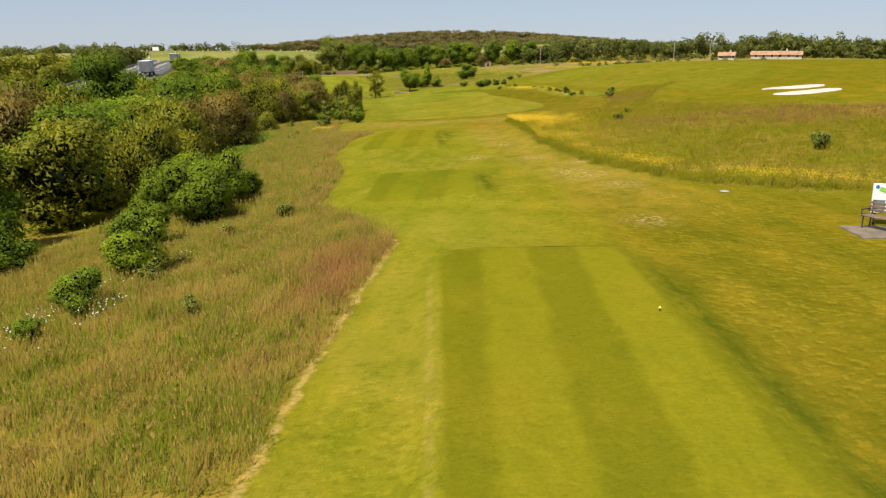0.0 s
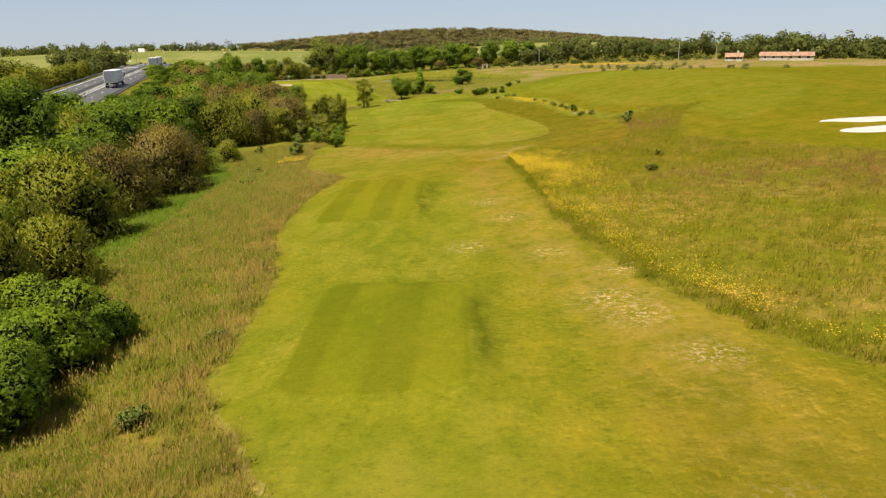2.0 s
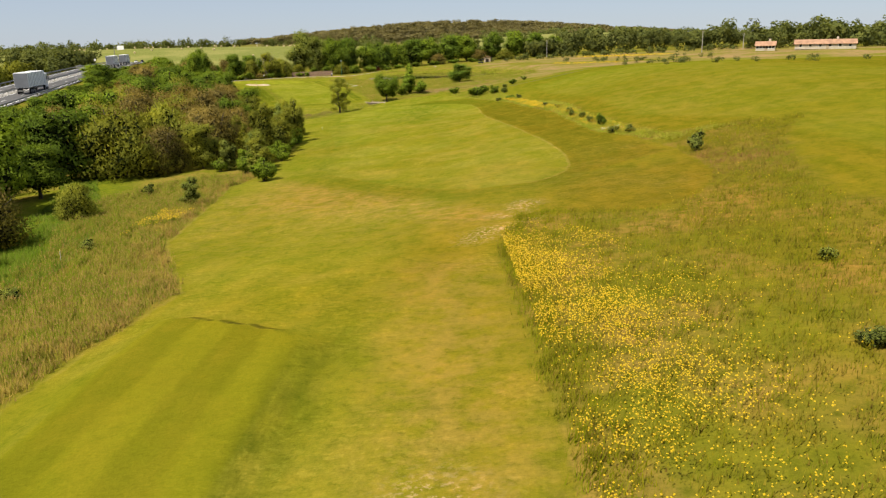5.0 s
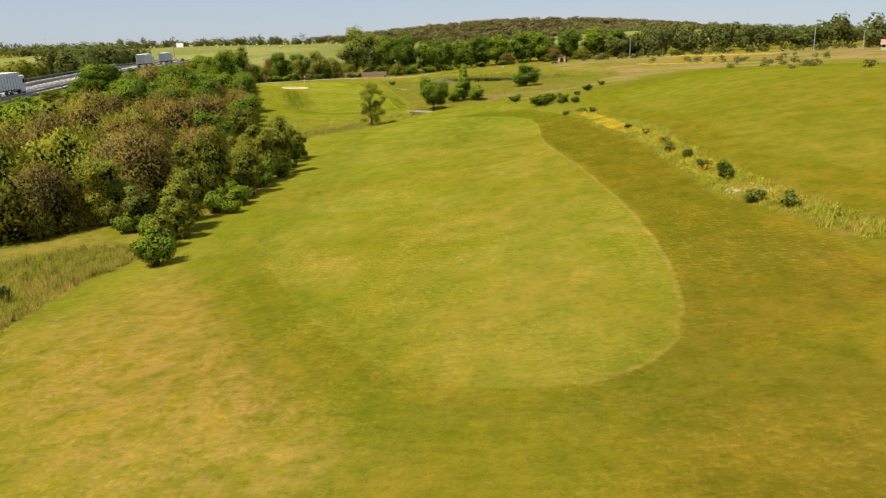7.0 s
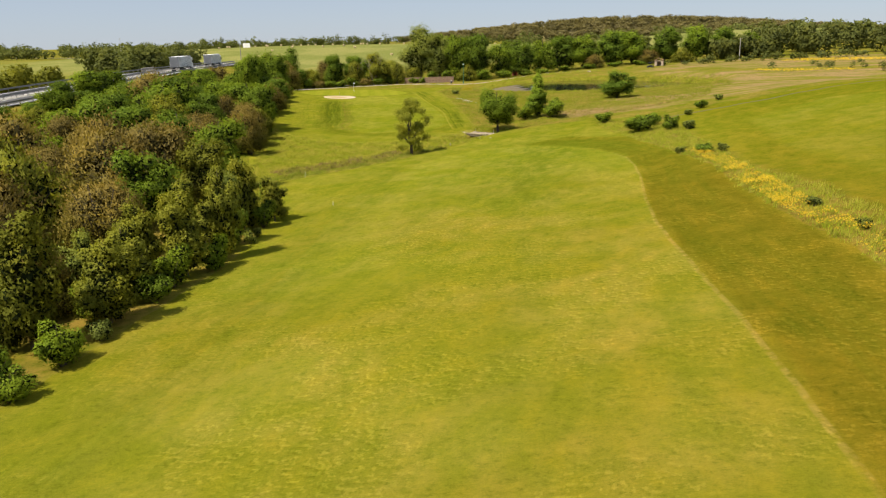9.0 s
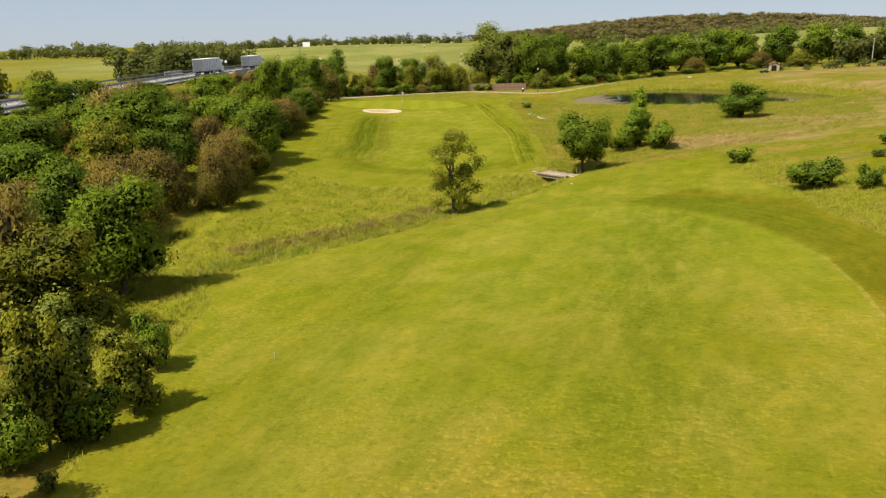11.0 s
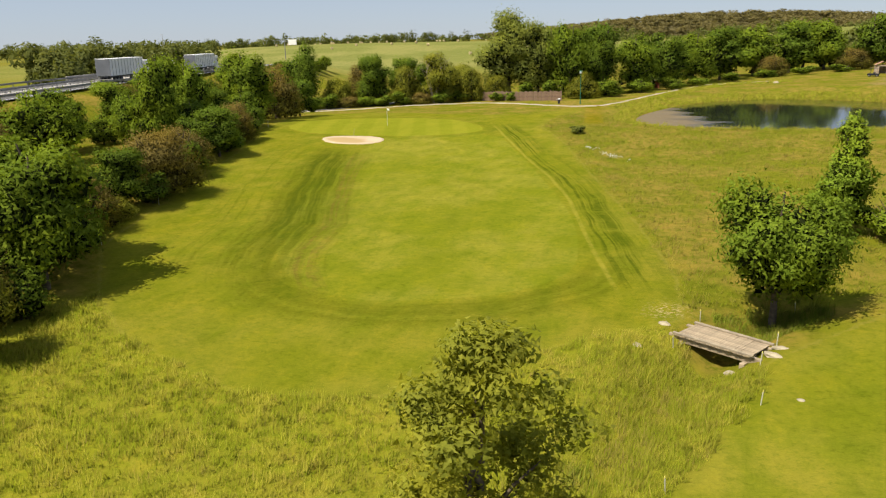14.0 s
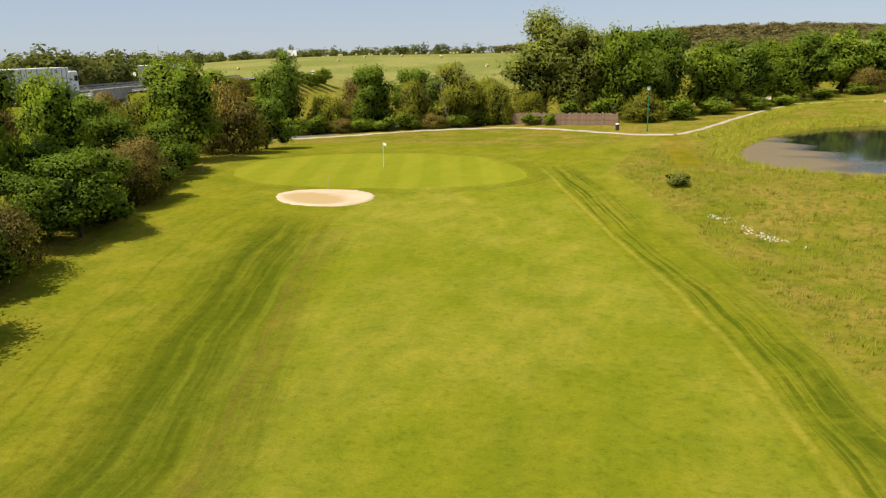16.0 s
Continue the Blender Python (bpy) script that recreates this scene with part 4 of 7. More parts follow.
BANK_B = poly(LEFT_EDGE[12:17] + [(-22, 137), (-26, 125), (-24, 112), (-19.5, 100), (-17, 88)])


def straw_bank(x, y):
    d, _ = seg_dist(x, y, poly(LEFT_EDGE), False)
    k = np.interp(y, [28, 48], [0.035, 0.21])
    return np.clip(0.38 - k * d + 1.9 * fbm(x, y, 4.6, 21) + 0.5 * fbm(x, y, 1.3, 22), 0, 1)


def red_bank(x, y):
    d, _ = seg_dist(x, y, poly(LEFT_EDGE), False)
    g = np.exp(-(((x + 2.2) / 1.6) ** 2) - ((y - 25) / 4.5) ** 2) + 0.25 * np.exp(-((d / 1.4) ** 2)) * (y > 34)
    away = np.interp(y, [28, 48], [1.0, 0.25])
    return np.clip(1.1 * g * (0.75 + 0.5 * fbm(x, y, 4, 23)) + 0.45 * away * np.clip(fbm(x, y, 4, 25), 0, 1), 0, 0.9)


BANK_NEAR = poly(LEFT_EDGE[1:7][::-1] + [(-17, 12), (-17, 36)])
BANK_FAR = poly(LEFT_EDGE[6:13][::-1] + [(-17, 36), (-17, 50), (-16, 62), (-17, 80), (-18, 90)])
standing_grass("long_grass", "tall seeding grass, straw and reddish, on the near bank", BANK_NEAR, 18000, 8, 0.56, 0.020, straw_bank, red_bank, 31, 0.12, heads=2, head=0.04)
standing_grass("long_grass", "tall seeding grass, straw and reddish, on the bank", BANK_FAR, 15000, 8, 0.62, 0.032, straw_bank, red_bank, 39, 0.15, heads=2, head=0.05)
standing_grass("long_grass", "tall tawny and green grass beside the fairway", BANK_B, 7000, 8, 0.62, 0.038, straw_bank, red_bank, 32, 0.15, heads=2, head=0.05)
GULLY = poly([(-13.5, 54), (-12.4, 66), (-13.0, 82), (-16, 96), (-19.5, 110), (-26, 124), (-33, 140), (-36, 138), (-30, 122), (-26, 104), (-23, 84), (-21, 60)])
standing_grass("long_grass", "lush green grass along the foot of the hedge", GULLY, 9500, 9, 0.5, 0.045, lambda x, y: 0.05 + 0.2 * fbm(x, y, 5, 41), lambda x, y: 0 * x, 33, 0.0, LUSH_GRASS)


def straw_meadow(x, y):
    return np.clip(0.18 + 0.7 * fbm(x, y, 5, 51) + 0.3 * fbm(x, y, 1.8, 52) - 0.5 * np.exp(-(((x - 27) / 8) ** 2) - ((y - 48) / 5) ** 2), 0, 1)


def red_meadow(x, y):
    g = 1.3 * np.exp(-(((x - 34) / 10) ** 2) - ((y - 65) / 6) ** 2) + 0.8 * np.exp(-(((x - 25) / 6) ** 2) - ((y - 104) / 6) ** 2) + 0.5 * np.exp(-(((x - 19) / 4) ** 2) - ((y - 66) / 4) ** 2)
    return np.clip(1.2 * g * (0.7 + 0.6 * fbm(x, y, 5, 53)) + 0.12 * np.clip(fbm(x, y, 7, 54), 0, 1), 0, 0.9)


standing_grass("long_grass", "tall meadow grass, yellow green with reddish seed heads", MEADOW, 22000, 8, 0.46, 0.024, straw_meadow, red_meadow, 34, 0.1, MEADOW_GRASS, heads=2, head=0.05)
MEADOW_RIM = poly(RIGHT_EDGE[::-1][1:-4] + [(13.2, 95.5), (10.6, 95.6), (10.8, 91), (10.2, 87), (10.2, 74), (10.1, 60), (10.8, 55), (12.2, 45.6), (14, 40.2), (17.6, 36.4), (22, 34.5)])
standing_grass("long_grass", "dense dark green grass standing along the meadow edge", MEADOW_RIM, 5200, 10, 0.44, 0.028, lambda x, y: np.clip(0.08 + 0.4 * fbm(x, y, 4, 57), 0, 1), lambda x, y: 0 * x, 58, 0.0, MEADOW_GRASS)
standing_grass("long_grass", "strip of rough grass dividing two fairways", STRIP, 8500, 9, 0.46, 0.045, lambda x, y: 0.28 + 0.4 * fbm(x, y, 6, 61), lambda x, y: 0.15 * np.clip(fbm(x, y, 7, 63), 0, 1), 35, 0.0, HOLLOW_GRASS)


def straw_hollow(x, y):
    d, _ = seg_dist(x, y, DITCH, False)
    return np.clip(0.36 + 0.7 * fbm(x, y, 5, 71) + 0.2 * np.exp(-((d - 3) / 1.5) ** 2), 0, 1)


def red_hollow(x, y):
    d, _ = seg_dist(x, y, DITCH, False)
    return np.clip(0.5 * np.exp(-((d / 1.8) ** 2)) * (0.6 + 0.7 * fbm(x, y, 4, 73)), 0, 0.7)


standing_grass("long_grass", "rank grass and weeds filling the ditch hollow", HOLLOW, 16000, 9, 0.44, 0.034, straw_hollow, red_hollow, 36, 0.1, HOLLOW_GRASS)
POND_GRASS = grass_mat("pond_grass", (0.138, 0.164, 0.010), (0.262, 0.216, 0.038), (0.225, 0.135, 0.060))
WEED_GRASS = grass_mat("weed_grass", (0.118, 0.132, 0.014), (0.215, 0.165, 0.052), (0.175, 0.105, 0.050))
FRINGE_GRASS = grass_mat("fringe_grass", (0.118, 0.160, 0.010), (0.255, 0.240, 0.040), (0.20, 0.14, 0.06))
DITCH_WEEDS = poly([(-29.0, 210.6), (-27.0, 214.6), (-24.4, 217.8), (-22.1, 221.6), (-19.9, 225.8), (-18.3, 229.6), (-16.8, 229.0), (-18.3, 224.4), (-20.5, 219.8), (-23.0, 215.6), (-25.5, 212.4), (-27.2, 209.6)])
FRINGE = poly([(-29.0, 204.0), (-28.4, 207.5), (-25.5, 212.4), (-23.0, 215.6), (-20.5, 219.8), (-18.3, 224.4), (-16.4, 229), (-14.0, 235.5), (-12.9, 235.2), (-14.2, 228.0), (-16.2, 224), (-18.8, 219.4), (-22.3, 213.4), (-26.8, 205.5)])
standing_grass("long_grass", "brown and dark green weeds along the ditch", DITCH_WEEDS, 1100, 10, 0.55, 0.05, lambda x, y: np.clip(0.4 + 0.9 * fbm(x, y, 2.2, 75), 0, 1), lambda x, y: np.clip(0.12 + 0.8 * fbm(x, y, 2.6, 77), 0, 1), 131, 0.0, WEED_GRASS)
standing_grass("long_grass", "lush green grass on the near lip of the ditch", FRINGE, 2600, 10, 0.62, 0.045, lambda x, y: np.clip(0.12 + 0.5 * fbm(x, y, 3, 78), 0, 1), lambda x, y: 0 * x, 132, 0.1, FRINGE_GRASS)
BRIDGE_GRASS = poly([(-14.0, 235), (-13.5, 241), (-13.2, 245.0), (-10.9, 245.6), (-8.3, 244.3), (-7.0, 243.6), (-7.5, 241), (-9, 237.6), (-11, 232.6), (-13, 231)])
standing_grass("long_grass", "tall lush grass in front of the footbridge", BRIDGE_GRASS, 1700, 10, 0.46, 0.030, lambda x, y: np.clip(0.2 + 0.7 * fbm(x, y, 2.5, 178), 0, 1), lambda x, y: 0 * x, 133, 0.1, HOLLOW_GRASS)
BEHIND_BRIDGE = poly([(-9.4, 249.6), (-6.3, 248.0), (-3.6, 250.2), (-4.2, 252.6), (-7.5, 251.6)])
standing_grass("long_grass", "lush green grass behind the footbridge", BEHIND_BRIDGE, 420, 10, 0.55, 0.032, lambda x, y: np.clip(0.1 + 0.5 * fbm(x, y, 2.5, 179), 0, 1), lambda x, y: 0 * x, 134, 0.0, FRINGE_GRASS)
POND_SIDE = poly([(-10.5, 250), (-11, 256), (-14, 268), (-19, 284), (-24, 300), (-29, 312), (-29, 326), (-26, 333), (-20, 333), (-17, 340), (-11, 352), (-2, 364), (8, 367), (22, 362), (42, 350), (40, 312), (34, 300), (30, 275), (14, 262), (4, 258), (-4, 253)])


standing_grass("long_grass", "tawny rough grass around the pond", POND_SIDE, 15000, 7, 0.42, 0.05, lambda x, y: np.clip(0.18 + 0.8 * fbm(x, y, 8, 81) + 0.3 * fbm(x, y, 2.5, 82), 0, 1),
                          lambda x, y: np.clip(0.8 * np.exp(-(((x - 12) / 17) ** 2) - ((y - 267) / 6) ** 2) * (0.7 + 0.6 * fbm(x, y, 6, 83)), 0, 0.7), 37, 0.0, POND_GRASS)
RIM = smooth_poly([(-21.5, 329), (-20, 341), (-14.5, 355), (-5, 367), (8, 370), (21, 365), (36, 355), (42, 338), (31, 323), (17, 316.5), (3, 313.4), (-10, 313.8), (-19, 318.5)], 1)
standing_grass("long_grass", "tall yellow green reeds round the pond", RIM, 9000, 7, 0.72, 0.06, lambda x, y: 0.35 + 0.4 * fbm(x, y, 8, 85), lambda x, y: 0 * x, 38, 0.0, HOLLOW_GRASS)


VERGE = poly([(-23.5, 341), (-20.6, 348.5), (-16.9, 360.5), (-10.6, 378), (-5.8, 387.4), (1, 390.4), (10, 392.2), (10, 388), (2, 386), (-3, 383), (-7.4, 376), (-13.5, 359), (-17.4, 347), (-21, 339.5)])
standing_grass("long_grass", "yellow green grass between the gravel path and the pond", VERGE, 2600, 7, 0.75, 0.06, lambda x, y: np.clip(0.3 + 0.6 * fbm(x, y, 6, 87), 0, 1), lambda x, y: 0 * x, 139, 0.0, HOLLOW_GRASS)


def flower_dots(name, label, outline, n, mat, size, lift, seed, thick=None):
    """Loose flower heads that stand above the grass."""
    r = np.random.default_rng(seed)
    x, y = in_box(outline, n * 8, r)
    ok = (sdf(x, y, outline) > 0) & (r.uniform(0, 1, len(x)) < thick(x, y) if thick else fbm(x, y, 5, seed) + 0.5 * fbm(x, y, 1.5, seed + 1) > r.uniform(-0.55, 0.8, len(x)))
    x, y = x[ok][:n], y[ok][:n]
    n = len(x)
    z = ground(x, y) + lift * r.uniform(0.7, 1.15, n)
    s = size * r.uniform(0.6, 1.4, n)
    a = r.uniform(0, 6.28, n)
    v = np.empty((n, 5, 3), np.float32)
    for k in range(4):
        v[:, k] = np.stack([x + s * np.cos(a + k * 1.571), y + s * np.sin(a + k * 1.571), z + r.normal(0, 0.3, n) * s], 1)
    v[:, 4] = np.stack([x, y, z + 1.0 * s], 1)
    f = np.array([(0, 1, 4), (1, 2, 4), (2, 3, 4), (3, 0, 4)])
    me = fast_mesh(name, v.reshape(-1, 3), (np.arange(n)[:, None, None] * 5 + f[None]).reshape(-1, 3), mat)
    return tagged(new(name, me), label, "flowers", kind="stuff")


def petal_mat(name, a, b):
    m = Mat(name, 0.7)
    return m.color(m.mix(m.island(), a, b)).m


YELLOW_PETAL = petal_mat("yellow_petal", (0.42, 0.275, 0.002), (0.52, 0.35, 0.003))
WHITE_PETAL = petal_mat("white_petal", (0.62, 0.60, 0.52), (0.8, 0.78, 0.74))
EDGE_LINE = poly(RIGHT_EDGE)


def near_edge(x, y):
    """How thick the flowers stand, by the distance from the mown edge."""
    d, _ = seg_dist(x, y, EDGE_LINE, False)
    wide = np.interp(y, [33, 40, 50, 60, 85, 92], [0.8, 1.2, 1.9, 2.8, 4.2, 3.2])
    drift = 0.42 + 0.8 * fbm(x, y, 6, 301) + 0.4 * fbm(x, y, 1.6, 302)
    return np.exp(-(((d - 0.25 * wide) / wide) ** 2)) * np.clip(drift, 0.04, 1.0) * np.interp(y, [36, 44, 52, 62, 76, 86, 89], [1.0, 0.32, 0.42, 0.7, 1.0, 0.9, 0.15])


flower_dots("yellow_flowers", "yellow wildflowers along the meadow edge", FLOWERS, 26000, YELLOW_PETAL, 0.023, 0.66, 91, near_edge)
flower_dots("yellow_flowers", "sparse yellow wildflowers in the meadow", MEADOW, 2500, YELLOW_PETAL, 0.024, 0.5, 92)
flower_dots("yellow_flowers", "yellow wildflowers in the strip of rough", poly([(22.3, 164), (21.2, 172), (20.7, 183), (20.5, 196), (19, 206), (20.6, 206), (22.2, 196), (22.8, 183), (23.0, 172), (24, 164)]), 3000, YELLOW_PETAL, 0.038, 0.42, 93)
flower_dots("yellow_flowers", "scattered yellow wildflowers in the long strip of rough", poly([(22.6, 162), (22.9, 153), (22.8, 135), (24.6, 123), (26.4, 122), (25.6, 130), (25.0, 153), (24.6, 164)]), 1800, YELLOW_PETAL, 0.030, 0.42, 193)
flower_dots("yellow_flowers", "yellow wildflowers on the bank by young trees", poly([(-16, 103), (-13, 104), (-13.2, 112), (-16, 113)]), 700, YELLOW_PETAL, 0.035, 0.5, 94)
flower_dots("yellow_flowers", "yellow wildflowers in the far rough", poly([(66, 395), (84, 378), (100, 372), (106, 378), (90, 392), (74, 404)]), 1500, YELLOW_PETAL, 0.12, 0.5, 194)
flower_dots("yellow_flowers", "band of yellow wildflowers beyond the pond", poly([(50, 345), (58, 338), (72, 336), (74, 340), (60, 344), (52, 350)]), 600, YELLOW_PETAL, 0.10, 0.5, 195)
flower_dots("white_flowers", "white wildflowers at the foot of shrubs", poly([(-12, 19), (-9, 19), (-8.2, 28.5), (-9.2, 29), (-10.6, 24)]), 200, WHITE_PETAL, 0.020, 0.5, 95)
flower_dots("white_flowers", "clumps of white wildflowers in the rough", poly([(-21.5, 297), (-20, 294.5), (-17.5, 291), (-16, 290), (-16, 291.3), (-18.5, 294), (-20.5, 297.5)]), 220, WHITE_PETAL, 0.034, 0.4, 96)
flower_dots("white_flowers", "white wildflowers in the strip of rough", poly([(23, 129), (25, 129), (25, 133), (23, 133)]), 90, WHITE_PETAL, 0.022, 0.4, 97)


# ================= trees and shrubs =================
def limb(verts, faces, pts, r0, r1, sides=6):
    """Adds a tapered bent tube along pts."""
    base = len(verts)
    n = len(pts)
    for i, p in enumerate(pts):
        p = Vector(p)
        d = (Vector(pts[min(i + 1, n - 1)]) - Vector(pts[max(i - 1, 0)])).normalized()
        s = d.orthogonal().normalized()
        t = d.cross(s)
        r = r0 + (r1 - r0) * i / (n - 1)
        for k in range(sides):
            a = 6.2832 * k / sides
            verts.append(p + (s * math.cos(a) + t * math.sin(a)) * r)
    for i in range(n - 1):
        for k in range(sides):
            a, b = base + i * sides + k, base + i * sides + (k + 1) % sides
            faces.append((a, b, b + sides, a + sides))


def leaf_cloud(lobes, count, size, r, up=0.25, fill=0.45, shape=(1.0, 0.62), rise=0.0, heart=None):
    """Pointed leaves spread through round lobes (x, y, z, rx, rz), thickest near their skins; rise turns their tips upward.
    Gives corners, faces and, for each corner, a normal that follows the lobe, so that a spray of leaves shades as one."""
    L = np.array(lobes, float)
    wgt = L[:, 3] * L[:, 4]
    k = r.choice(len(L), count, p=wgt / wgt.sum())
    d = r.normal(size=(count, 3))
    d /= np.linalg.norm(d, axis=1)[:, None]
    rad = 1 - fill * r.uniform(0, 1, count) ** 1.6 + r.normal(0, 0.07, count)
    c = L[k]
    pos = c[:, :3] + d * rad[:, None] * np.stack([c[:, 3], c[:, 3], c[:, 4]], 1)
    nrm = d + r.normal(0, 0.55, (count, 3))
    nrm[:, 2] += up
    nrm /= np.linalg.norm(nrm, axis=1)[:, None]
    t = np.cross(nrm, r.normal(size=(count, 3)))
    t /= np.linalg.norm(t, axis=1)[:, None] + 1e-9
    t[:, 2] += rise
    t += d * rise * 0.5
    t /= np.linalg.norm(t, axis=1)[:, None] + 1e-9
    b = np.cross(nrm, t)
    b /= np.linalg.norm(b, axis=1)[:, None] + 1e-9
    s = size * r.uniform(0.6, 1.45, count)[:, None]
    mid = L[:, :3].mean(0) if heart is None else np.array(heart, float)
    out = pos - mid
    out /= np.linalg.norm(out, axis=1)[:, None] + 1e-9
    soft = 0.80 * d + 0.45 * out + 0.30 * nrm + r.normal(0, 0.16, (count, 3))
    soft /= np.linalg.norm(soft, axis=1)[:, None] + 1e-9
    v = np.empty((count, 3, 3), np.float32)
    v[:, 0] = pos - t * s * 0.45 * shape[0] + b * s * 0.5 * shape[1]
    v[:, 1] = pos - t * s * 0.45 * shape[0] - b * s * 0.5 * shape[1]
    v[:, 2] = pos + t * s * 0.65 * shape[0]
    face = np.cross(v[:, 1] - v[:, 0], v[:, 2] - v[:, 0])
    turn = (face * soft).sum(1) < 0
    v[turn] = v[turn][:, ::-1]
    keep = v[:, :, 2].min(1) > 0.02
    v, soft = v[keep], soft[keep]
    return v.reshape(-1, 3), np.arange(len(v) * 3).reshape(-1, 3), np.repeat(soft, 3, 0).astype(np.float32)


def leaf_mesh(name, clouds, mat):
    """One mesh from several clouds of leaves."""
    n = np.cumsum([0] + [len(v) for v, _, _ in clouds])
    me = fast_mesh(name, np.vstack([v for v, _, _ in clouds]), np.vstack([f + k for (_, f, _), k in zip(clouds, n)]), mat, True)
    me.normals_split_custom_set_from_vertices(np.vstack([q for _, _, q in clouds]))
    return me


def lobes_for(form, h, w, r):
    out = []
    if form == "broad":
        for i in range(24):
            a, q = r.uniform(0, 6.28), math.sqrt(r.uniform(0, 1))
            z = r.uniform(0.14, 0.86)
            lim = math.sin(math.pi * min(0.97, max(0.22, (z + 0.10) / 1.10))) ** 0.6
            out.append((math.cos(a) * q * lim * w * 0.36, math.sin(a) * q * lim * w * 0.36, z * h, w * r.uniform(0.12, 0.21), h * r.uniform(0.08, 0.15)))
        out.append((0, 0, 0.46 * h, w * 0.29, h * 0.38))
    elif form == "dome":
        for i in range(16):
            a, q = r.uniform(0, 6.28), math.sqrt(r.uniform(0, 1))
            z = (1 - q * q) * 0.62 + r.uniform(0.10, 0.22)
            out.append((math.cos(a) * q * w * 0.40, math.sin(a) * q * w * 0.40, z * h, w * r.uniform(0.13, 0.20), h * r.uniform(0.13, 0.20)))
        for i in range(9):
            a = 6.283 * i / 9 + r.uniform(-0.3, 0.3)
            out.append((math.cos(a) * w * 0.34, math.sin(a) * w * 0.34, h * r.uniform(0.12, 0.22), w * r.uniform(0.13, 0.18), h * r.uniform(0.12, 0.17)))
        out.append((0, 0, 0.42 * h, w * 0.40, h * 0.42))
    elif form == "cone":
        for i in range(20):
            z = r.uniform(0.08, 0.93)
            a, q = r.uniform(0, 6.28), (1.02 - z) * w * 0.42
            out.append((math.cos(a) * q * 0.75, math.sin(a) * q * 0.75, z * h, w * (0.08 + 0.13 * (1 - z)), h * 0.075))
        out.append((0, 0, 0.42 * h, w * 0.2, h * 0.45))
    elif form == "slim":
        for i in range(24):
            z = r.uniform(0.10, 0.95)
            a, q = r.uniform(0, 6.28), math.sqrt(r.uniform(0.1, 1)) * math.sin(math.pi * (0.14 + 0.80 * z)) ** 0.8 * w * 0.36
            out.append((math.cos(a) * q, math.sin(a) * q, z * h, w * r.uniform(0.10, 0.19), h * r.uniform(0.06, 0.12)))
        out.append((0, 0, 0.44 * h, w * 0.28, h * 0.38))
    elif form == "open":
        for i in range(46):
            z = r.uniform(0.16, 0.97)
            a, q = r.uniform(0, 6.28), math.sqrt(r.uniform(0, 1)) * math.sin(math.pi * min(0.95, z * 0.95)) ** 0.7 * w * 0.42
            out.append((math.cos(a) * q, math.sin(a) * q, z * h, w * r.uniform(0.09, 0.17), h * r.uniform(0.05, 0.10)))
    elif form == "round":
        for i in range(22):
            a, q, z = r.uniform(0, 6.28), math.sqrt(r.uniform(0, 1)), r.uniform(-0.9, 0.85)
            lim = math.sqrt(1 - z * z)
            out.append((math.cos(a) * q * lim * w * 0.40, math.sin(a) * q * lim * w * 0.40, (0.57 + 0.36 * z) * h, w * r.uniform(0.13, 0.19), h * r.uniform(0.09, 0.14)))
        out.append((0, 0, 0.56 * h, w * 0.38, h * 0.36))
    elif form == "shrub":
        for i in range(9):
            a, q = r.uniform(0, 6.28), math.sqrt(r.uniform(0, 1)) * w * 0.34
            out.append((math.cos(a) * q, math.sin(a) * q, r.uniform(0.25, 0.78) * h, w * r.uniform(0.15, 0.24), h * r.uniform(0.15, 0.24)))
        out.append((0, 0, 0.38 * h, w * 0.36, h * 0.36))
    return out


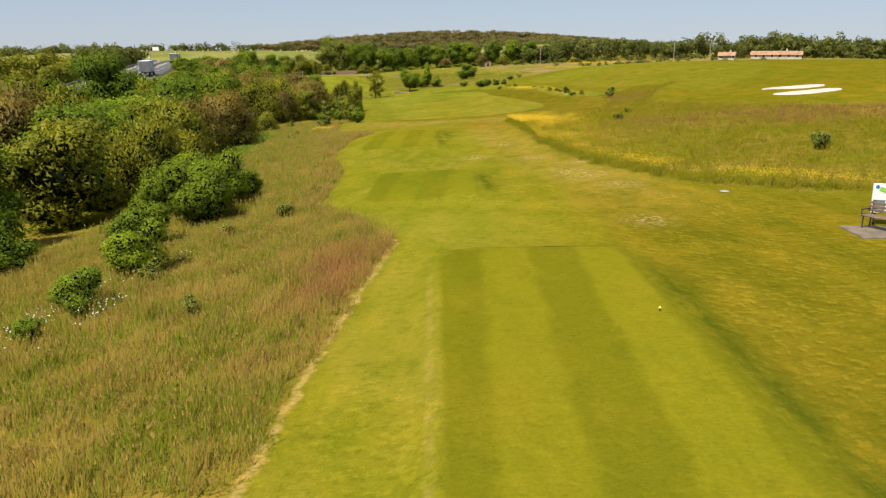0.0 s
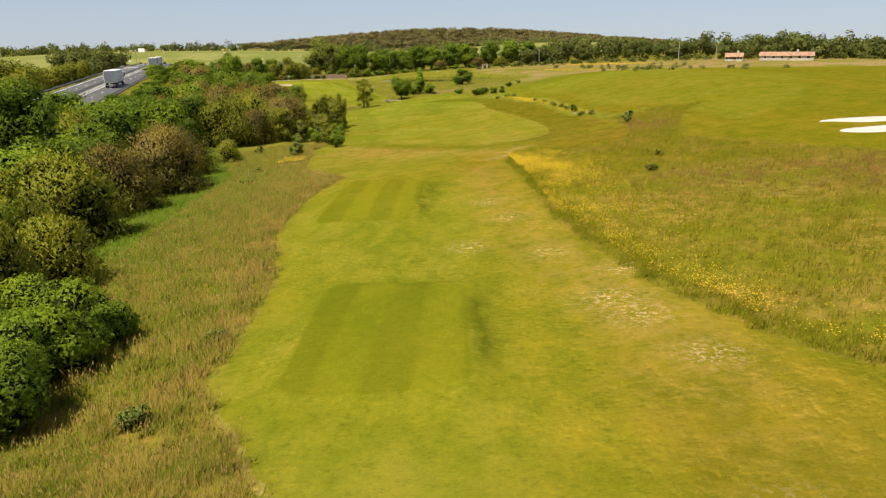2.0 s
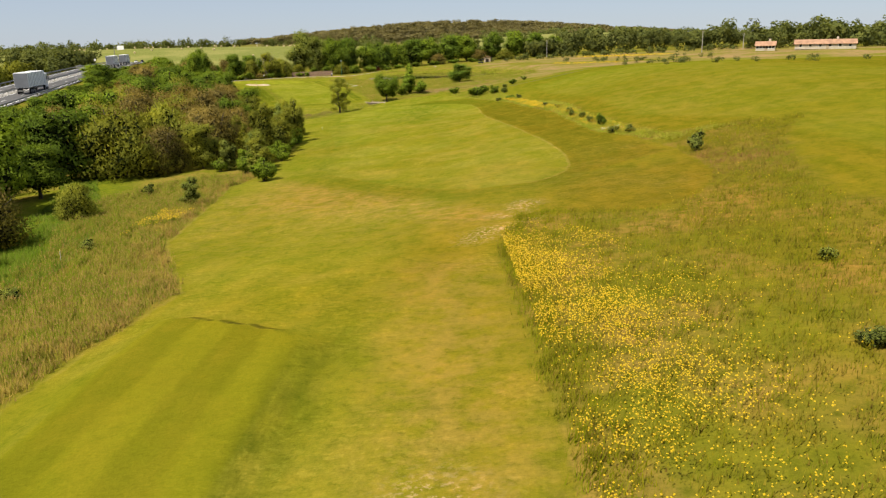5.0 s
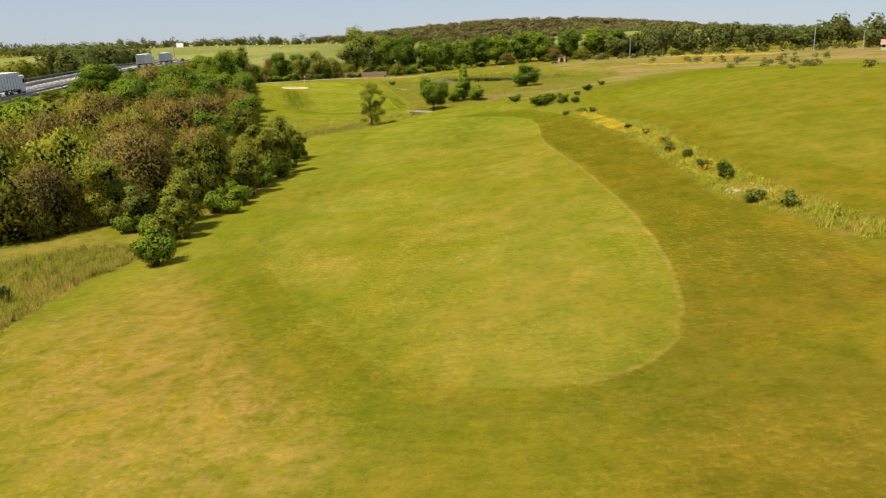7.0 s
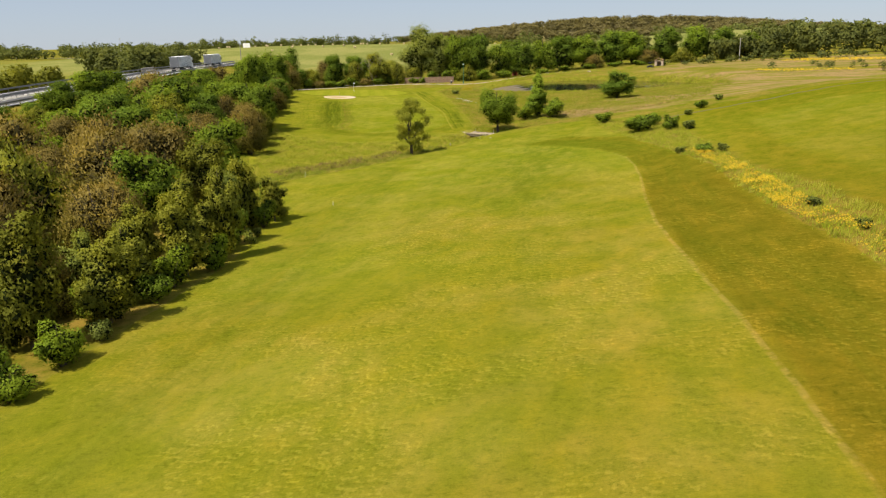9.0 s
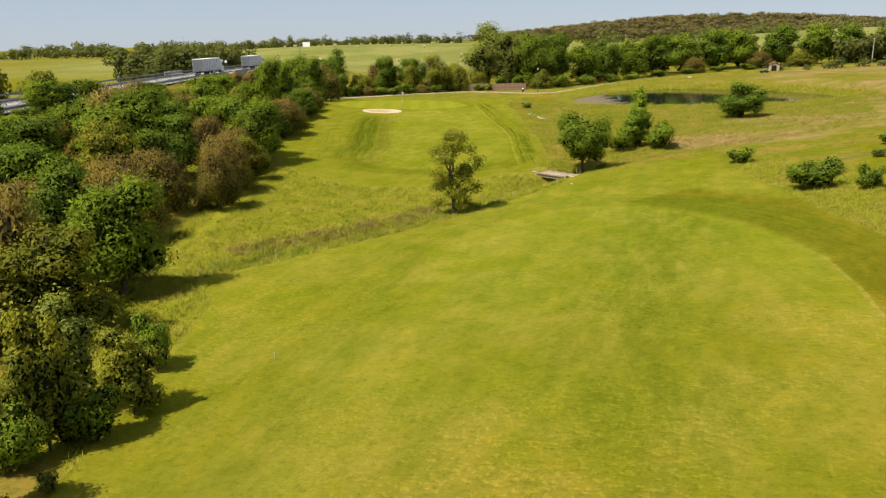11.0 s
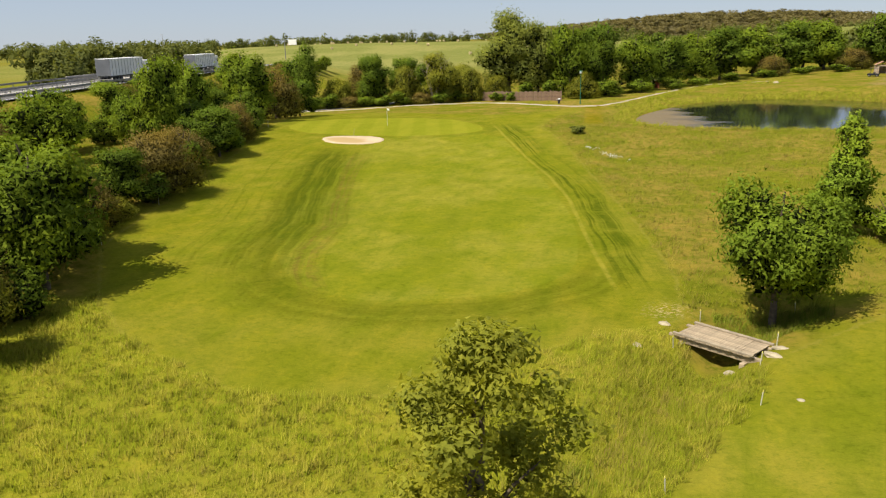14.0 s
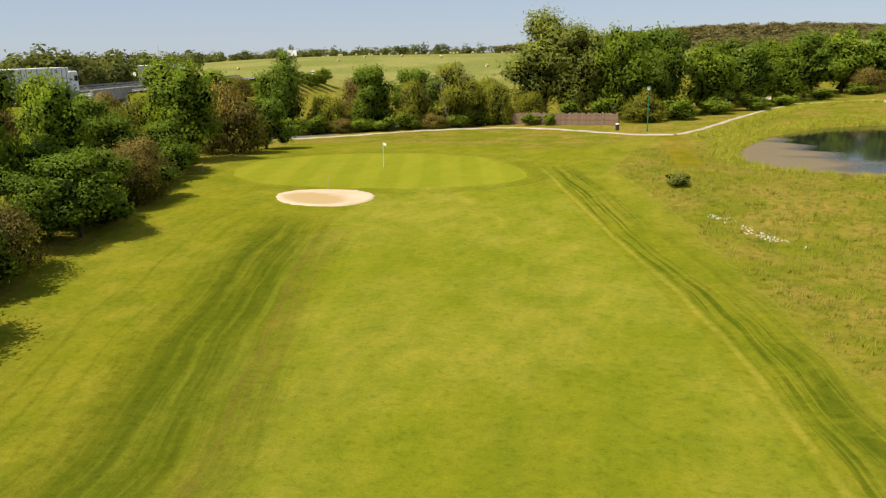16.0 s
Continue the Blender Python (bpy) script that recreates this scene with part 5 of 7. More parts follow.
def tree(name, label, form, h, w, leaf, count, size, seed, category="tree", group=""):
    """A tree at the origin: a tapered trunk with limbs, and a crown of leaves."""
    r = np.random.default_rng(seed)
    lobes = lobes_for(form, h, w, r)
    root = thing(name, label, category, group=group)
    V, F = [], []
    tr = 0.028 * h if form in ("broad", "open", "round") else 0.018 * h
    if form in ("broad", "open", "cone", "round", "slim"):
        top = (r.normal(0, 0.03) * h, r.normal(0, 0.03) * h, 0.9 * h)
        mid = (r.normal(0, 0.02) * h, r.normal(0, 0.02) * h, 0.45 * h)
        limb(V, F, [(0, 0, -0.25), (0, 0, 0.18 * h), mid, top], tr, tr * 0.2, 8)
        ends = r.choice(len(lobes), min(12, len(lobes)), replace=False)
        for k in ends:
            l = lobes[k]
            z0 = max(0.14 * h, l[2] * 0.55)
            limb(V, F, [(0, 0, z0), (l[0] * 0.5, l[1] * 0.5, z0 + (l[2] - z0) * 0.6), l[:3]], tr * 0.45, tr * 0.10, 5)
    else:
        for k in range(9):
            a, q = r.uniform(0, 6.28), r.uniform(0.05, 0.42) * w
            e = (math.cos(a) * q, math.sin(a) * q, r.uniform(0.55, 0.95) * h * (1 - 0.5 * (q / w)))
            limb(V, F, [(math.cos(a) * 0.05 * w, math.sin(a) * 0.05 * w, -0.15), (e[0] * 0.45, e[1] * 0.45, e[2] * 0.55), e], tr, tr * 0.2, 5)
    part("trunk", mesh_from("trunk", V, F, BARK, True), None, root)
    rise = {"dome": 0.9, "cone": 0.7}.get(form, 0.0)
    heart = (0, 0, 0.35 * h)
    clouds = [leaf_cloud(lobes, count, size, r, fill=0.5 if form != "open" else 0.9, rise=rise, heart=heart)]
    if form in ("dome", "cone", "broad", "round", "slim"):
        # sprays that break the outline
        big = [(l[0] * 1.05, l[1] * 1.05, l[2] * 1.02, l[3] * 1.28, l[4] * 1.28) for l in lobes[:-1]]
        clouds.append(leaf_cloud(big, count // 6, size * 0.95, r, fill=0.25, rise=rise, heart=heart))
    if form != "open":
        # larger dark sprays inside stop see-through and paint shade into the gaps
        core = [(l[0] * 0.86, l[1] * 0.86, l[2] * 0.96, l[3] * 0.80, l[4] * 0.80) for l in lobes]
        tagged(part("inner_growth", leaf_mesh("inner_growth", [leaf_cloud(core, count // 10, size * 2.6, r, fill=0.6)], BROWN_SHADE_LEAVES if leaf == "brown" else SHADE_LEAVES), None, root), kind="stuff")
    part("crown", leaf_mesh("crown", clouds, LEAF[leaf]), None, root)
    return root


KINDS = {
    "G": [("broadleaf_tree", "leafy green broadleaf tree in the hedgerow", "broad", 7.0, 6.4, "green", 9000, 0.22, s) for s in (1, 2, 3)],
    "D": [("broadleaf_tree", "dark green dense tree in the hedgerow", "broad", 7.0, 6.6, "dark", 9000, 0.22, s) for s in (4, 5)],
    "O": [("broadleaf_tree", "bright olive green tree with light leaves", "broad", 6.6, 6.2, "olive", 9500, 0.20, s) for s in (6, 7)],
    "B": [("willow_bush", "large rounded brownish willow bush", "dome", 6.4, 7.4, "brown", 15000, 0.15, s) for s in (8, 9, 10)],
    "W": [("willow_bush", "rounded grey green willow bush", "dome", 5.5, 6.0, "olive", 9500, 0.17, s) for s in (11, 12)],
    "S": [("shrub", "green leafy hedgerow shrub", "shrub", 3.0, 3.4, "green", 3200, 0.17, s) for s in (13, 14, 15)],
    "H": [("shrub", "green leafy shrub in the tall grass", "shrub", 3.0, 3.6, "green", 8000, 0.115, s) for s in (40, 41, 42)],
    "Z": [("shrub", "dark green hedgerow shrub", "shrub", 3.0, 3.6, "dark", 2800, 0.19, s) for s in (43, 44)],
    "T": [("shrub", "small grey green sapling shrub", "shrub", 1.6, 1.8, "grey", 1300, 0.11, s) for s in (16, 17)],
    "C": [("young_tree", "young narrow green tree with light leaves", "slim", 5.2, 3.6, "olive" if s != 19 else "grey", 5600, 0.16, s) for s in (18, 19, 20)],
    "Y": [("young_tree", "young open-crowned tree with visible branches", "open", 7.3, 5.4, "light", 12000, 0.15, s) for s in (21,)],
    "P": [("tall_tree", "tall silvery poplar tree", "broad", 16.0, 12.5, "grey", 10000, 0.36, s) for s in (22, 23)],
    "L": [("tall_tree", "large green woodland tree", "broad", 13.0, 11.0, "green", 5000, 0.50, s) for s in (24, 25)],
    "K": [("tall_tree", "large dark woodland tree", "broad", 13.0, 11.5, "dark", 5000, 0.50, s) for s in (26, 27)],
    "l": [("tall_tree", "green tree at the edge of the wood", "broad", 13.0, 11.0, "green", 8500, 0.34, s) for s in (45, 46)],
    "k": [("tall_tree", "dark tree at the edge of the wood", "broad", 13.0, 11.5, "dark", 8500, 0.34, s) for s in (47, 48)],
    "R": [("round_tree", "round green tree standing alone", "round", 7.0, 6.0, "green", 13000, 0.17, s) for s in (28, 29)],
    "N": [("young_tree", "tall dense young tree", "cone", 7.9, 5.0, "green", 10000, 0.19, s) for s in (30,)],
    "g": [("hedge_tree", "green tree growing densely in the hedge", "broad", 7.0, 8.0, "green", 5600, 0.27, s) for s in (31, 32)],
    "d": [("hedge_tree", "dark green tree growing densely in the hedge", "broad", 7.0, 8.0, "dark", 5600, 0.27, s) for s in (33, 34)],
    "b": [("hedge_tree", "brownish bushy tree growing in the hedge", "dome", 6.4, 8.0, "brown", 8000, 0.21, s) for s in (35, 36)],
    "w": [("hedge_tree", "olive bushy tree growing in the hedge", "dome", 6.4, 8.0, "olive", 7500, 0.22, s) for s in (37,)],
}
MADE = {}


def grow(kind, x, y, h, w, group="", label="", sink=0.0):
    """One tree of a kind at a place, to a height and a spread."""
    pick = int(abs(x * 7.3 + y * 3.1)) % len(KINDS[kind])
    spec = KINDS[kind][pick]
    turn = Matrix.Rotation((x * 1.7 + y * 2.3) % 6.28, 4, "Z")
    s = Matrix.Diagonal((w / spec[4], w / spec[4], h / spec[3], 1))
    m = Matrix.Translation((x, y, gz(x, y) - sink)) @ turn @ s
    key = (kind, pick)
    if key not in MADE:
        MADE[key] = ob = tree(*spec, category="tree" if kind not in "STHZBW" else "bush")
        ob.matrix_basis = m
    else:
        src = MADE[key]
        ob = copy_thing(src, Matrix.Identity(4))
        ob.matrix_basis = m
    if label:
        ob["label"] = label
    if group:
        ob["group"] = group
    return ob


# the hedge and shrubs beside the first tees
HEDGE = [("H", -10.0, 27.6, 2.2, 2.9), ("H", -10.4, 37.2, 3.2, 4.2), ("H", -10.8, 42.0, 3.3, 4.2), ("H", -10.3, 44.8, 2.2, 3.0), ("O", -19.4, 42.5, 6.7, 7.0), ("W", -16.8, 48, 6.0, 5.8), ("D", -17, 31, 2.4, 3.6),
         ("W", -21.6, 66, 6.8, 8.4), ("W", -21.4, 58, 6.2, 7.6), ("B", -22.8, 77, 6.4, 7.6), ("B", -26.5, 103, 6.8, 9.4), ("B", -23.0, 88, 7.2, 9.4), ("H", -10.2, 23.5, 1.5, 1.8), ("H", -10.5, 21, 0.8, 0.95), ("B", -26, 142.6, 6.4, 6.6), ("W", -23, 113, 3.4, 3.4),
         ("T", -14.9, 87.8, 0.9, 1.6), ("T", -16.6, 100.5, 0.8, 1.5), ("D", -33.5, 128, 5.6, 7.0), ("D", -36.3, 146, 8.4, 10.5), ("D", -36.5, 204, 8.6, 8.0), ("B", -38.5, 210.5, 7.2, 7.6), ("G", -29.6, 199.6, 8.2, 7.4), ("D", -36, 90, 10.8, 9.0), ("D", -39, 100, 8.0, 7.6), ("D", -34, 77, 9.0, 8.6),
         ("B", -22.5, 151, 8.2, 9.6), ("O", -22.2, 145, 6.2, 4.9), ("B", -20.6, 159, 4.8, 5.2), ("B", -27.5, 163, 7.2, 7), ("B", -25, 172, 6.6, 7.2), ("D", -28, 182, 7.4, 7), ("O", -27.5, 192, 6.6, 7),
         ("D", -32.5, 200.5, 5.6, 5.0), ("B", -41, 213, 7, 7), ("B", -41.5, 219, 6.8, 7.2), ("B", -37.2, 222.7, 6.6, 4.6), ("B", -40.5, 229, 6.9, 6.8), ("O", -41, 235, 5.6, 4.5), ("G", -44.6, 243.6, 8.2, 7.6),
         ("Z", -48.0, 250.5, 2.0, 3.0), ("B", -52.4, 264, 6.0, 8.0), ("W", -50.5, 256.5, 1.8, 3.2), ("D", -56.5, 279.5, 5.2, 5.6), ("Z", -57, 272.5, 3.3, 4.6), ("B", -62, 291.5, 4.2, 5.4), ("D", -60, 285, 4.6, 5.0),
         ("G", -69, 306, 10.2, 8.6), ("G", -62.4, 278.6, 10.4, 6.6), ("G", -64.2, 286, 9.4, 6.0), ("D", -68.2, 294, 7.2, 5.4), ("G", -80, 293, 6.4, 7.0), ("D", -75, 300, 5.4, 6.0), ("G", -55, 250, 7.4, 7.6), ("B", -50, 241, 6.2, 6.4), ("D", -48, 232, 7.4, 7),
         ("O", -49, 222, 7.6, 7.2), ("D", -45, 208, 8, 8), ("B", -40, 199, 6.2, 7), ("B", -42, 188, 6.6, 7.4),
         # the front row along the last fairway
         ("G", -48.2, 247.2, 8.0, 8.4), ("B", -50.2, 253.0, 4.6, 5.6), ("D", -51.6, 258.5, 5.0, 5.4), ("Z", -51.0, 261.5, 2.6, 3.8), ("Z", -53.6, 269.5, 3.4, 4.6), ("B", -55.4, 271.5, 4.6, 6.6),
         ("D", -57.0, 276.8, 4.6, 5.0), ("Z", -57.2, 282.0, 3.0, 4.4), ("D", -60.4, 281.5, 5.6, 6.0), ("Z", -59.6, 288.8, 3.0, 4.6), ("B", -59.8, 287.0, 4.4, 6.2), ("Z", -62.6, 295.2, 3.0, 4.6), ("D", -64.4, 297.8, 4.8, 5.4),
         ("Z", -65.0, 300.8, 3.0, 4.4), ("D", -66.5, 293.5, 5.4, 6.4), ("B", -44.6, 238.0, 5.8, 6.2), ("D", -46.5, 226.0, 7.0, 7.0), ("Z", -42.4, 239.8, 2.6, 3.6),
         # dense row above the first tees
         ("D", -21.0, 36.0, 5.6, 6.4), ("G", -21.5, 54.0, 6.4, 6.8), ("D", -24.0, 60.0, 6.6, 7.0), ("D", -25.5, 80.0, 7.0, 7.4), ("B", -24.6, 95.0, 6.4, 7.6), ("D", -29.5, 92.0, 7.4, 8.0),
         ("H", -11.6, 32.6, 2.2, 3.0), ("H", -11.2, 39.6, 3.0, 3.6), ("H", -12.4, 45.2, 3.2, 4.0), ("H", -13.4, 41.0, 3.2, 4.2), ("W", -16.4, 53.5, 4.4, 5.0), ("D", -21.5, 48.0, 6.8, 7.0), ("G", -25, 68, 7.2, 7.4), ("D", -27, 75, 7.6, 8.0), ("G", -28, 84, 7.8, 8.0)]
for k, x, y, h, w in HEDGE:
    grow(k, x, y, h, w, "hedgerow")
# young planted trees beside the fairway
YOUNG = [("C", -15.0, 117, 2.5, 2.3), ("C", -20.6, 156, 5.8, 4.2), ("C", -16.8, 154, 7.3, 4.6), ("C", -13.6, 136.4, 2.7, 2.8), ("S", -15.6, 165, 2.7, 3.2), ("S", -11.8, 131.2, 2.7, 3.3), ("S", -14.8, 149, 2.4, 3), ("C", -14.6, 142, 4.6, 3.8),
         ("C", -15.2, 158, 5, 4.2), ("C", -16.6, 171.5, 4.8, 3.8), ("T", -15.8, 176.6, 1.3, 1.4), ("S", -19.3, 142, 1.8, 2.3), ("S", -19.8, 189.6, 3.3, 2.6), ("T", -16.3, 179, 1.0, 1.1), ("T", -14, 155.5, 1.4, 1.8),
         ("S", -13.3, 148.4, 1.6, 2.3), ("S", -16.6, 158.5, 2.1, 2.6), ("C", -17.6, 163.6, 4.2, 4.0), ("C", -16.0, 167.5, 6.0, 4.0), ("C", -15.6, 172, 7.2, 3.4), ("C", -18.6, 181.5, 6.4, 3.6), ("C", -17.4, 185, 4.4, 3.4), ("S", -17.8, 175.5, 3.4, 3.4), ("C", -19.5, 168, 5.2, 3.6),
         ("S", -17.2, 146, 2.6, 2.8), ("S", -19, 180, 3.0, 3.0), ("T", -17.2, 124, 1.1, 1.2), ("T", -22, 126, 1.3, 1.6), ("C", -18.2, 150.5, 4.0, 3.0), ("C", -18.6, 160.5, 4.6, 3.4), ("C", -13.8, 139.2, 3.4, 3.0), ("S", -15.4, 138.6, 2.6, 3.2), ("C", -15.9, 145.4, 4.2, 3.4), ("S", -13.8, 152.2, 2.4, 3.0), ("C", -16.4, 161.4, 5.2, 3.8), ("S", -14.9, 161.8, 2.2, 2.8),
         ("S", -15.2, 169.4, 2.4, 3.0), ("C", -17.6, 176.4, 5.6, 3.6), ("S", -16.6, 174.4, 2.2, 2.8), ("C", -20.4, 174.6, 6.0, 4.2), ("S", -17.4, 182.6, 2.4, 2.8), ("C", -20.2, 184.6, 5.4, 3.8), ("C", -18.4, 142.6, 3.6, 3.2)]
for k, x, y, h, w in YOUNG:
    grow(k, x, y, h, w * 0.9, "young trees along the fairway")
grow("Y", -15.5, 228.3, 7.8, 6.2, label="young open-crowned tree alone in the ditch rough")
grow("R", -6.2, 250.8, 7.9, 6.9, label="round green tree beside the footbridge")
grow("N", -0.8, 265.5, 7.9, 6.0, label="tall dense green tree beside a shrub")
grow("S", 2.3, 264, 3.4, 4.8)
grow("S", -2.6, 262, 2.8, 3.6)
grow("D", 13.8, 293, 6.1, 8.0, label="round dark green tree standing alone near the pond")
RIGHT = [("S", 15.8, 231.5, 2.4, 4.6), ("S", 17.5, 236.5, 2.2, 3.4), ("S", 19.6, 229, 2.2, 2.4), ("T", 21.5, 226.5, 1.6, 2.0), ("S", 11, 248.5, 1.8, 3.2), ("S", 15.6, 235, 2.3, 3.4), ("S", 20.7, 204.6, 1.1, 2.2), ("T", 18.6, 206.5, 1.0, 1.4), ("T", 22.4, 203.5, 1.0, 1.3),
         ("T", -6.4, 36.9, 0.9, 1.1), ("T", -6.3, 22.1, 0.6, 0.8), ("T", -9.0, 26.5, 0.9, 1.2), ("T", -8.2, 33.0, 0.7, 1.0), ("T", -5.9, 44.0, 0.7, 1.0),
         ("T", 23.1, 172, 0.72, 1.12), ("T", 23.9, 165.4, 0.72, 1.04), ("T", 24.1, 142, 0.88, 1.12), ("S", 24.2, 136.9, 1.4, 1.4), ("T", 24.2, 148, 1.12, 1.04), ("T", 23.8, 152.5, 0.96, 1.20), ("T", 24.3, 157.5, 0.88, 1.20), ("T", 23.9, 129.5, 0.88, 1.60), ("T", 25.0, 127, 0.9, 1.4),
         ("T", 25.6, 109.7, 1.7, 1.5), ("T", 17.5, 71, 0.7, 1.1), ("T", 23.75, 46.4, 1.4, 1.5), ("T", 20.5, 79.5, 0.6, 1.0), ("T", -23.6, 307, 1.3, 2.6), ("S", 26, 252, 1.5, 2.5), ("T", 23.2, 244, 1.2, 1.6), ("T", 30, 262, 1.3, 2.0)]
for k, x, y, h, w in RIGHT:
    grow(k, x, y, h, w, "shrubs in the rough")
# the hedge fills the whole slope up to the motorway
FRONT_Y = [-20, 20, 30, 45, 66, 88, 103, 113, 128, 142, 150, 165, 180, 195, 205, 215, 230, 245, 265, 280, 300]
FRONT_X = [-22, -18, -17, -16.5, -20, -24.5, -29, -30.5, -32, -28, -25, -25.5, -27, -30, -34, -39, -43, -48, -66, -61, -66]
r = np.random.default_rng(5)
placed = [(x, y, w) for _, x, y, _, w in HEDGE]
for y in np.arange(0, 326, 6.2):
    for side in np.arange(11.5, 52, 6.2):
        yy = y + r.uniform(-2.0, 2.0)
        x = float(road_x(yy)) + side + r.uniform(-1.8, 1.8)
        if x > np.interp(yy, FRONT_Y, FRONT_X) - 2.0 or abs(yy - 337 - (x + 98) * 0.285) < 8:
            continue
        if any((x - a) ** 2 + (yy - c) ** 2 < (0.36 * w + 1.6) ** 2 for a, c, w in placed):
            continue
        lim = float(road_z(yy)) + np.interp(side, [10, 18, 40], [0.7, 1.8, 3.0]) + r.uniform(-1.2, 1.4) + np.interp(yy, [110, 130, 185, 200, 238, 248, 262, 280, 305], [4.2, 0.3, 0.2, 0.2, 0.3, 1.7, 0.3, -0.9, -1.4])
        lim += 0.9 * (yy > 225 and side < 17) - 2.2 * (yy > 196 and side > 17 and r.uniform(0, 1) < 0.4)
        h = min(lim - gz(x, yy), 9.0)
        if h < 1.5:
            continue
        pool = "bdwbgdbw" if 136 < yy < 196 and side > 14 else "dgddbdgd" if 196 < yy < 208 else "dbgbgwbd"
        k = pool[int(r.integers(0, 8))] if side > 17 else "dgdg"[int(r.integers(0, 4))]
        w = max(4.6, h * r.uniform(1.0, 1.35))
        placed.append((x, yy, w * 0.8))
        grow(k, x, yy, h, w, "trees on the motorway bank")
# behind the green
BACK = [("G", -92, 340, 10.0, 9.4), ("k", -83, 349.5, 13.4, 8.8), ("D", -70.5, 356, 10.2, 8.6), ("W", -77, 353, 6.5, 7.0), ("W", -64.5, 358, 8.5, 6.5), ("O", -58, 359, 10.8, 7.8), ("B", -74, 351.5, 2.6, 5), ("S", -68, 354.5, 2.4, 5), ("B", -61, 357, 2.6, 5), ("S", -54.5, 360.5, 2.6, 5), ("B", -75, 360, 9, 8.0), ("D", -66.5, 362, 9.6, 8.0), ("D", -61.5, 361.5, 8.4, 7.0), ("W", -55, 365, 8.4, 7.0), ("S", -57.6, 358.2, 3.0, 5), ("S", -64.5, 355.6, 2.8, 5), ("S", -71, 352.8, 2.8, 5), ("S", -77.5, 349.4, 3.0, 5),
        ("W", -52.5, 362.5, 7.5, 6), ("P", -47, 373, 17.8, 15.0), ("P", -40.5, 371, 16.0, 11), ("l", -33.5, 368, 16.0, 11), ("k", -27, 369, 14.0, 10), ("l", -21.5, 376, 12.2, 10), ("k", -15, 384, 11.6, 10), ("l", -10, 394, 13.0, 11.5), ("K", -4, 404, 13.2, 12), ("L", 4, 416, 14.4, 12.5), ("K", 13, 426, 14.4, 12.5),
        ("L", 22, 433, 15.5, 13), ("K", 34, 438, 16.5, 13), ("L", 46, 440, 16.5, 13), ("K", 56, 446, 15, 12.5), ("L", 66, 448, 14, 12), ("B", 28, 428, 8, 9), ("B", 8, 412, 7, 8), ("W", 40, 430, 8, 9), ("K", -2, 418, 13, 12), ("L", 18, 440, 15, 13), ("K", -30, 382, 14.5, 12), ("L", -40, 384, 15.5, 13), ("K", -19, 392, 13, 12), ("L", -100, 358, 9.5, 8), ("K", -92, 362, 9.5, 8), ("S", -80, 347.5, 3.0, 4.6), ("W", -72, 357.5, 7.5, 6.0), ("W", -47.5, 365, 5.5, 6), ("S", -41, 363, 3.6, 5), ("S", -46.5, 360.0, 2.0, 3.2), ("S", -43.4, 358.8, 1.4, 2.2), ("S", -36, 362, 4.0, 5.5), ("W", -30, 361.5, 5.5, 6.5), ("S", -25, 364, 4.0, 6),
        ("S", -20, 372, 3.6, 6), ("S", -14, 378, 3.4, 6), ("S", -9, 386, 3.4, 6), ("S", -2, 397, 3.4, 6), ("S", 6, 408, 3.6, 6), ("S", 15, 415, 3.4, 6), ("S", 24, 421, 3.4, 6)]
for k, x, y, h, w in BACK:
    top = float(ground(np.array([x]), np.array([y]))[0])
    grow(k, x, y, max(2.0, h - max(0.0, top + 1.5)), w, "trees behind the putting green")


# trees between the motorway and the hay field
for i, y in enumerate(np.arange(371, 470, 8.0)):
    for k, off in enumerate((13.5,)):
        x = float(road_x(y)) + off + 1.5 * math.sin(i * 2.3 + k)
        h = max(2.5, 4.6 + 1.4 * math.sin(i * 1.7 + k * 2) - gz(x, y) - 0.012 * (y - 371) * k)
        grow("gdbdgw"[(i * 2 + k) % 6], x, y, h, 6.5 + 1.2 * math.sin(i * 3.1), "trees along the motorway beyond the lane")


def far_wood(name, label, spots, leaf, cards, seed, squat=0.5, card=0.12):
    """A distant wood in one mesh: each tree is a clump of lobes over a short trunk."""
    r = np.random.default_rng(seed)
    clouds = []
    for x, y, h, w in spots:
        cards = int(cards * (1.6 if card == 0.12 else 1.0)) if (x, y) == (spots[0][0], spots[0][1]) else cards
        lo = [(r.uniform(-0.3, 0.3) * w, r.uniform(-0.3, 0.3) * w, h * r.uniform(0.35, 0.85), w * r.uniform(0.2, 0.34), h * r.uniform(0.15, 0.26)) for _ in range(5)]
        lo.append((0, 0, h * 0.45, w * 0.42, h * 0.43))
        v, f, q = leaf_cloud(lo, cards, w * card, r, fill=0.3, shape=(1.0, 0.8), up=squat, heart=(0, 0, h * 0.3))
        clouds.append((v + np.array([x, y, gz(x, y) - 0.2]), f, q))
    me = leaf_mesh(name, clouds, LEAF[leaf])
    return tagged(new(name, me), label, "wood", kind="stuff")


def belt(points, step, depth, h, w, seed, var=0.3):
    """Places along a line for a belt of trees."""
    r = np.random.default_rng(seed)
    p = np.array(points, float)
    d = np.r_[0, np.cumsum(np.hypot(*np.diff(p, axis=0).T))]
    out = []
    for s in np.arange(0, d[-1], step):
        q = 1 + var * r.uniform(-1, 1)
        out.append((np.interp(s, d, p[:, 0]) + r.normal(0, depth), np.interp(s, d, p[:, 1]) + r.normal(0, depth), h * q, w * (1 + 0.25 * r.uniform(-1, 1))))
    return out


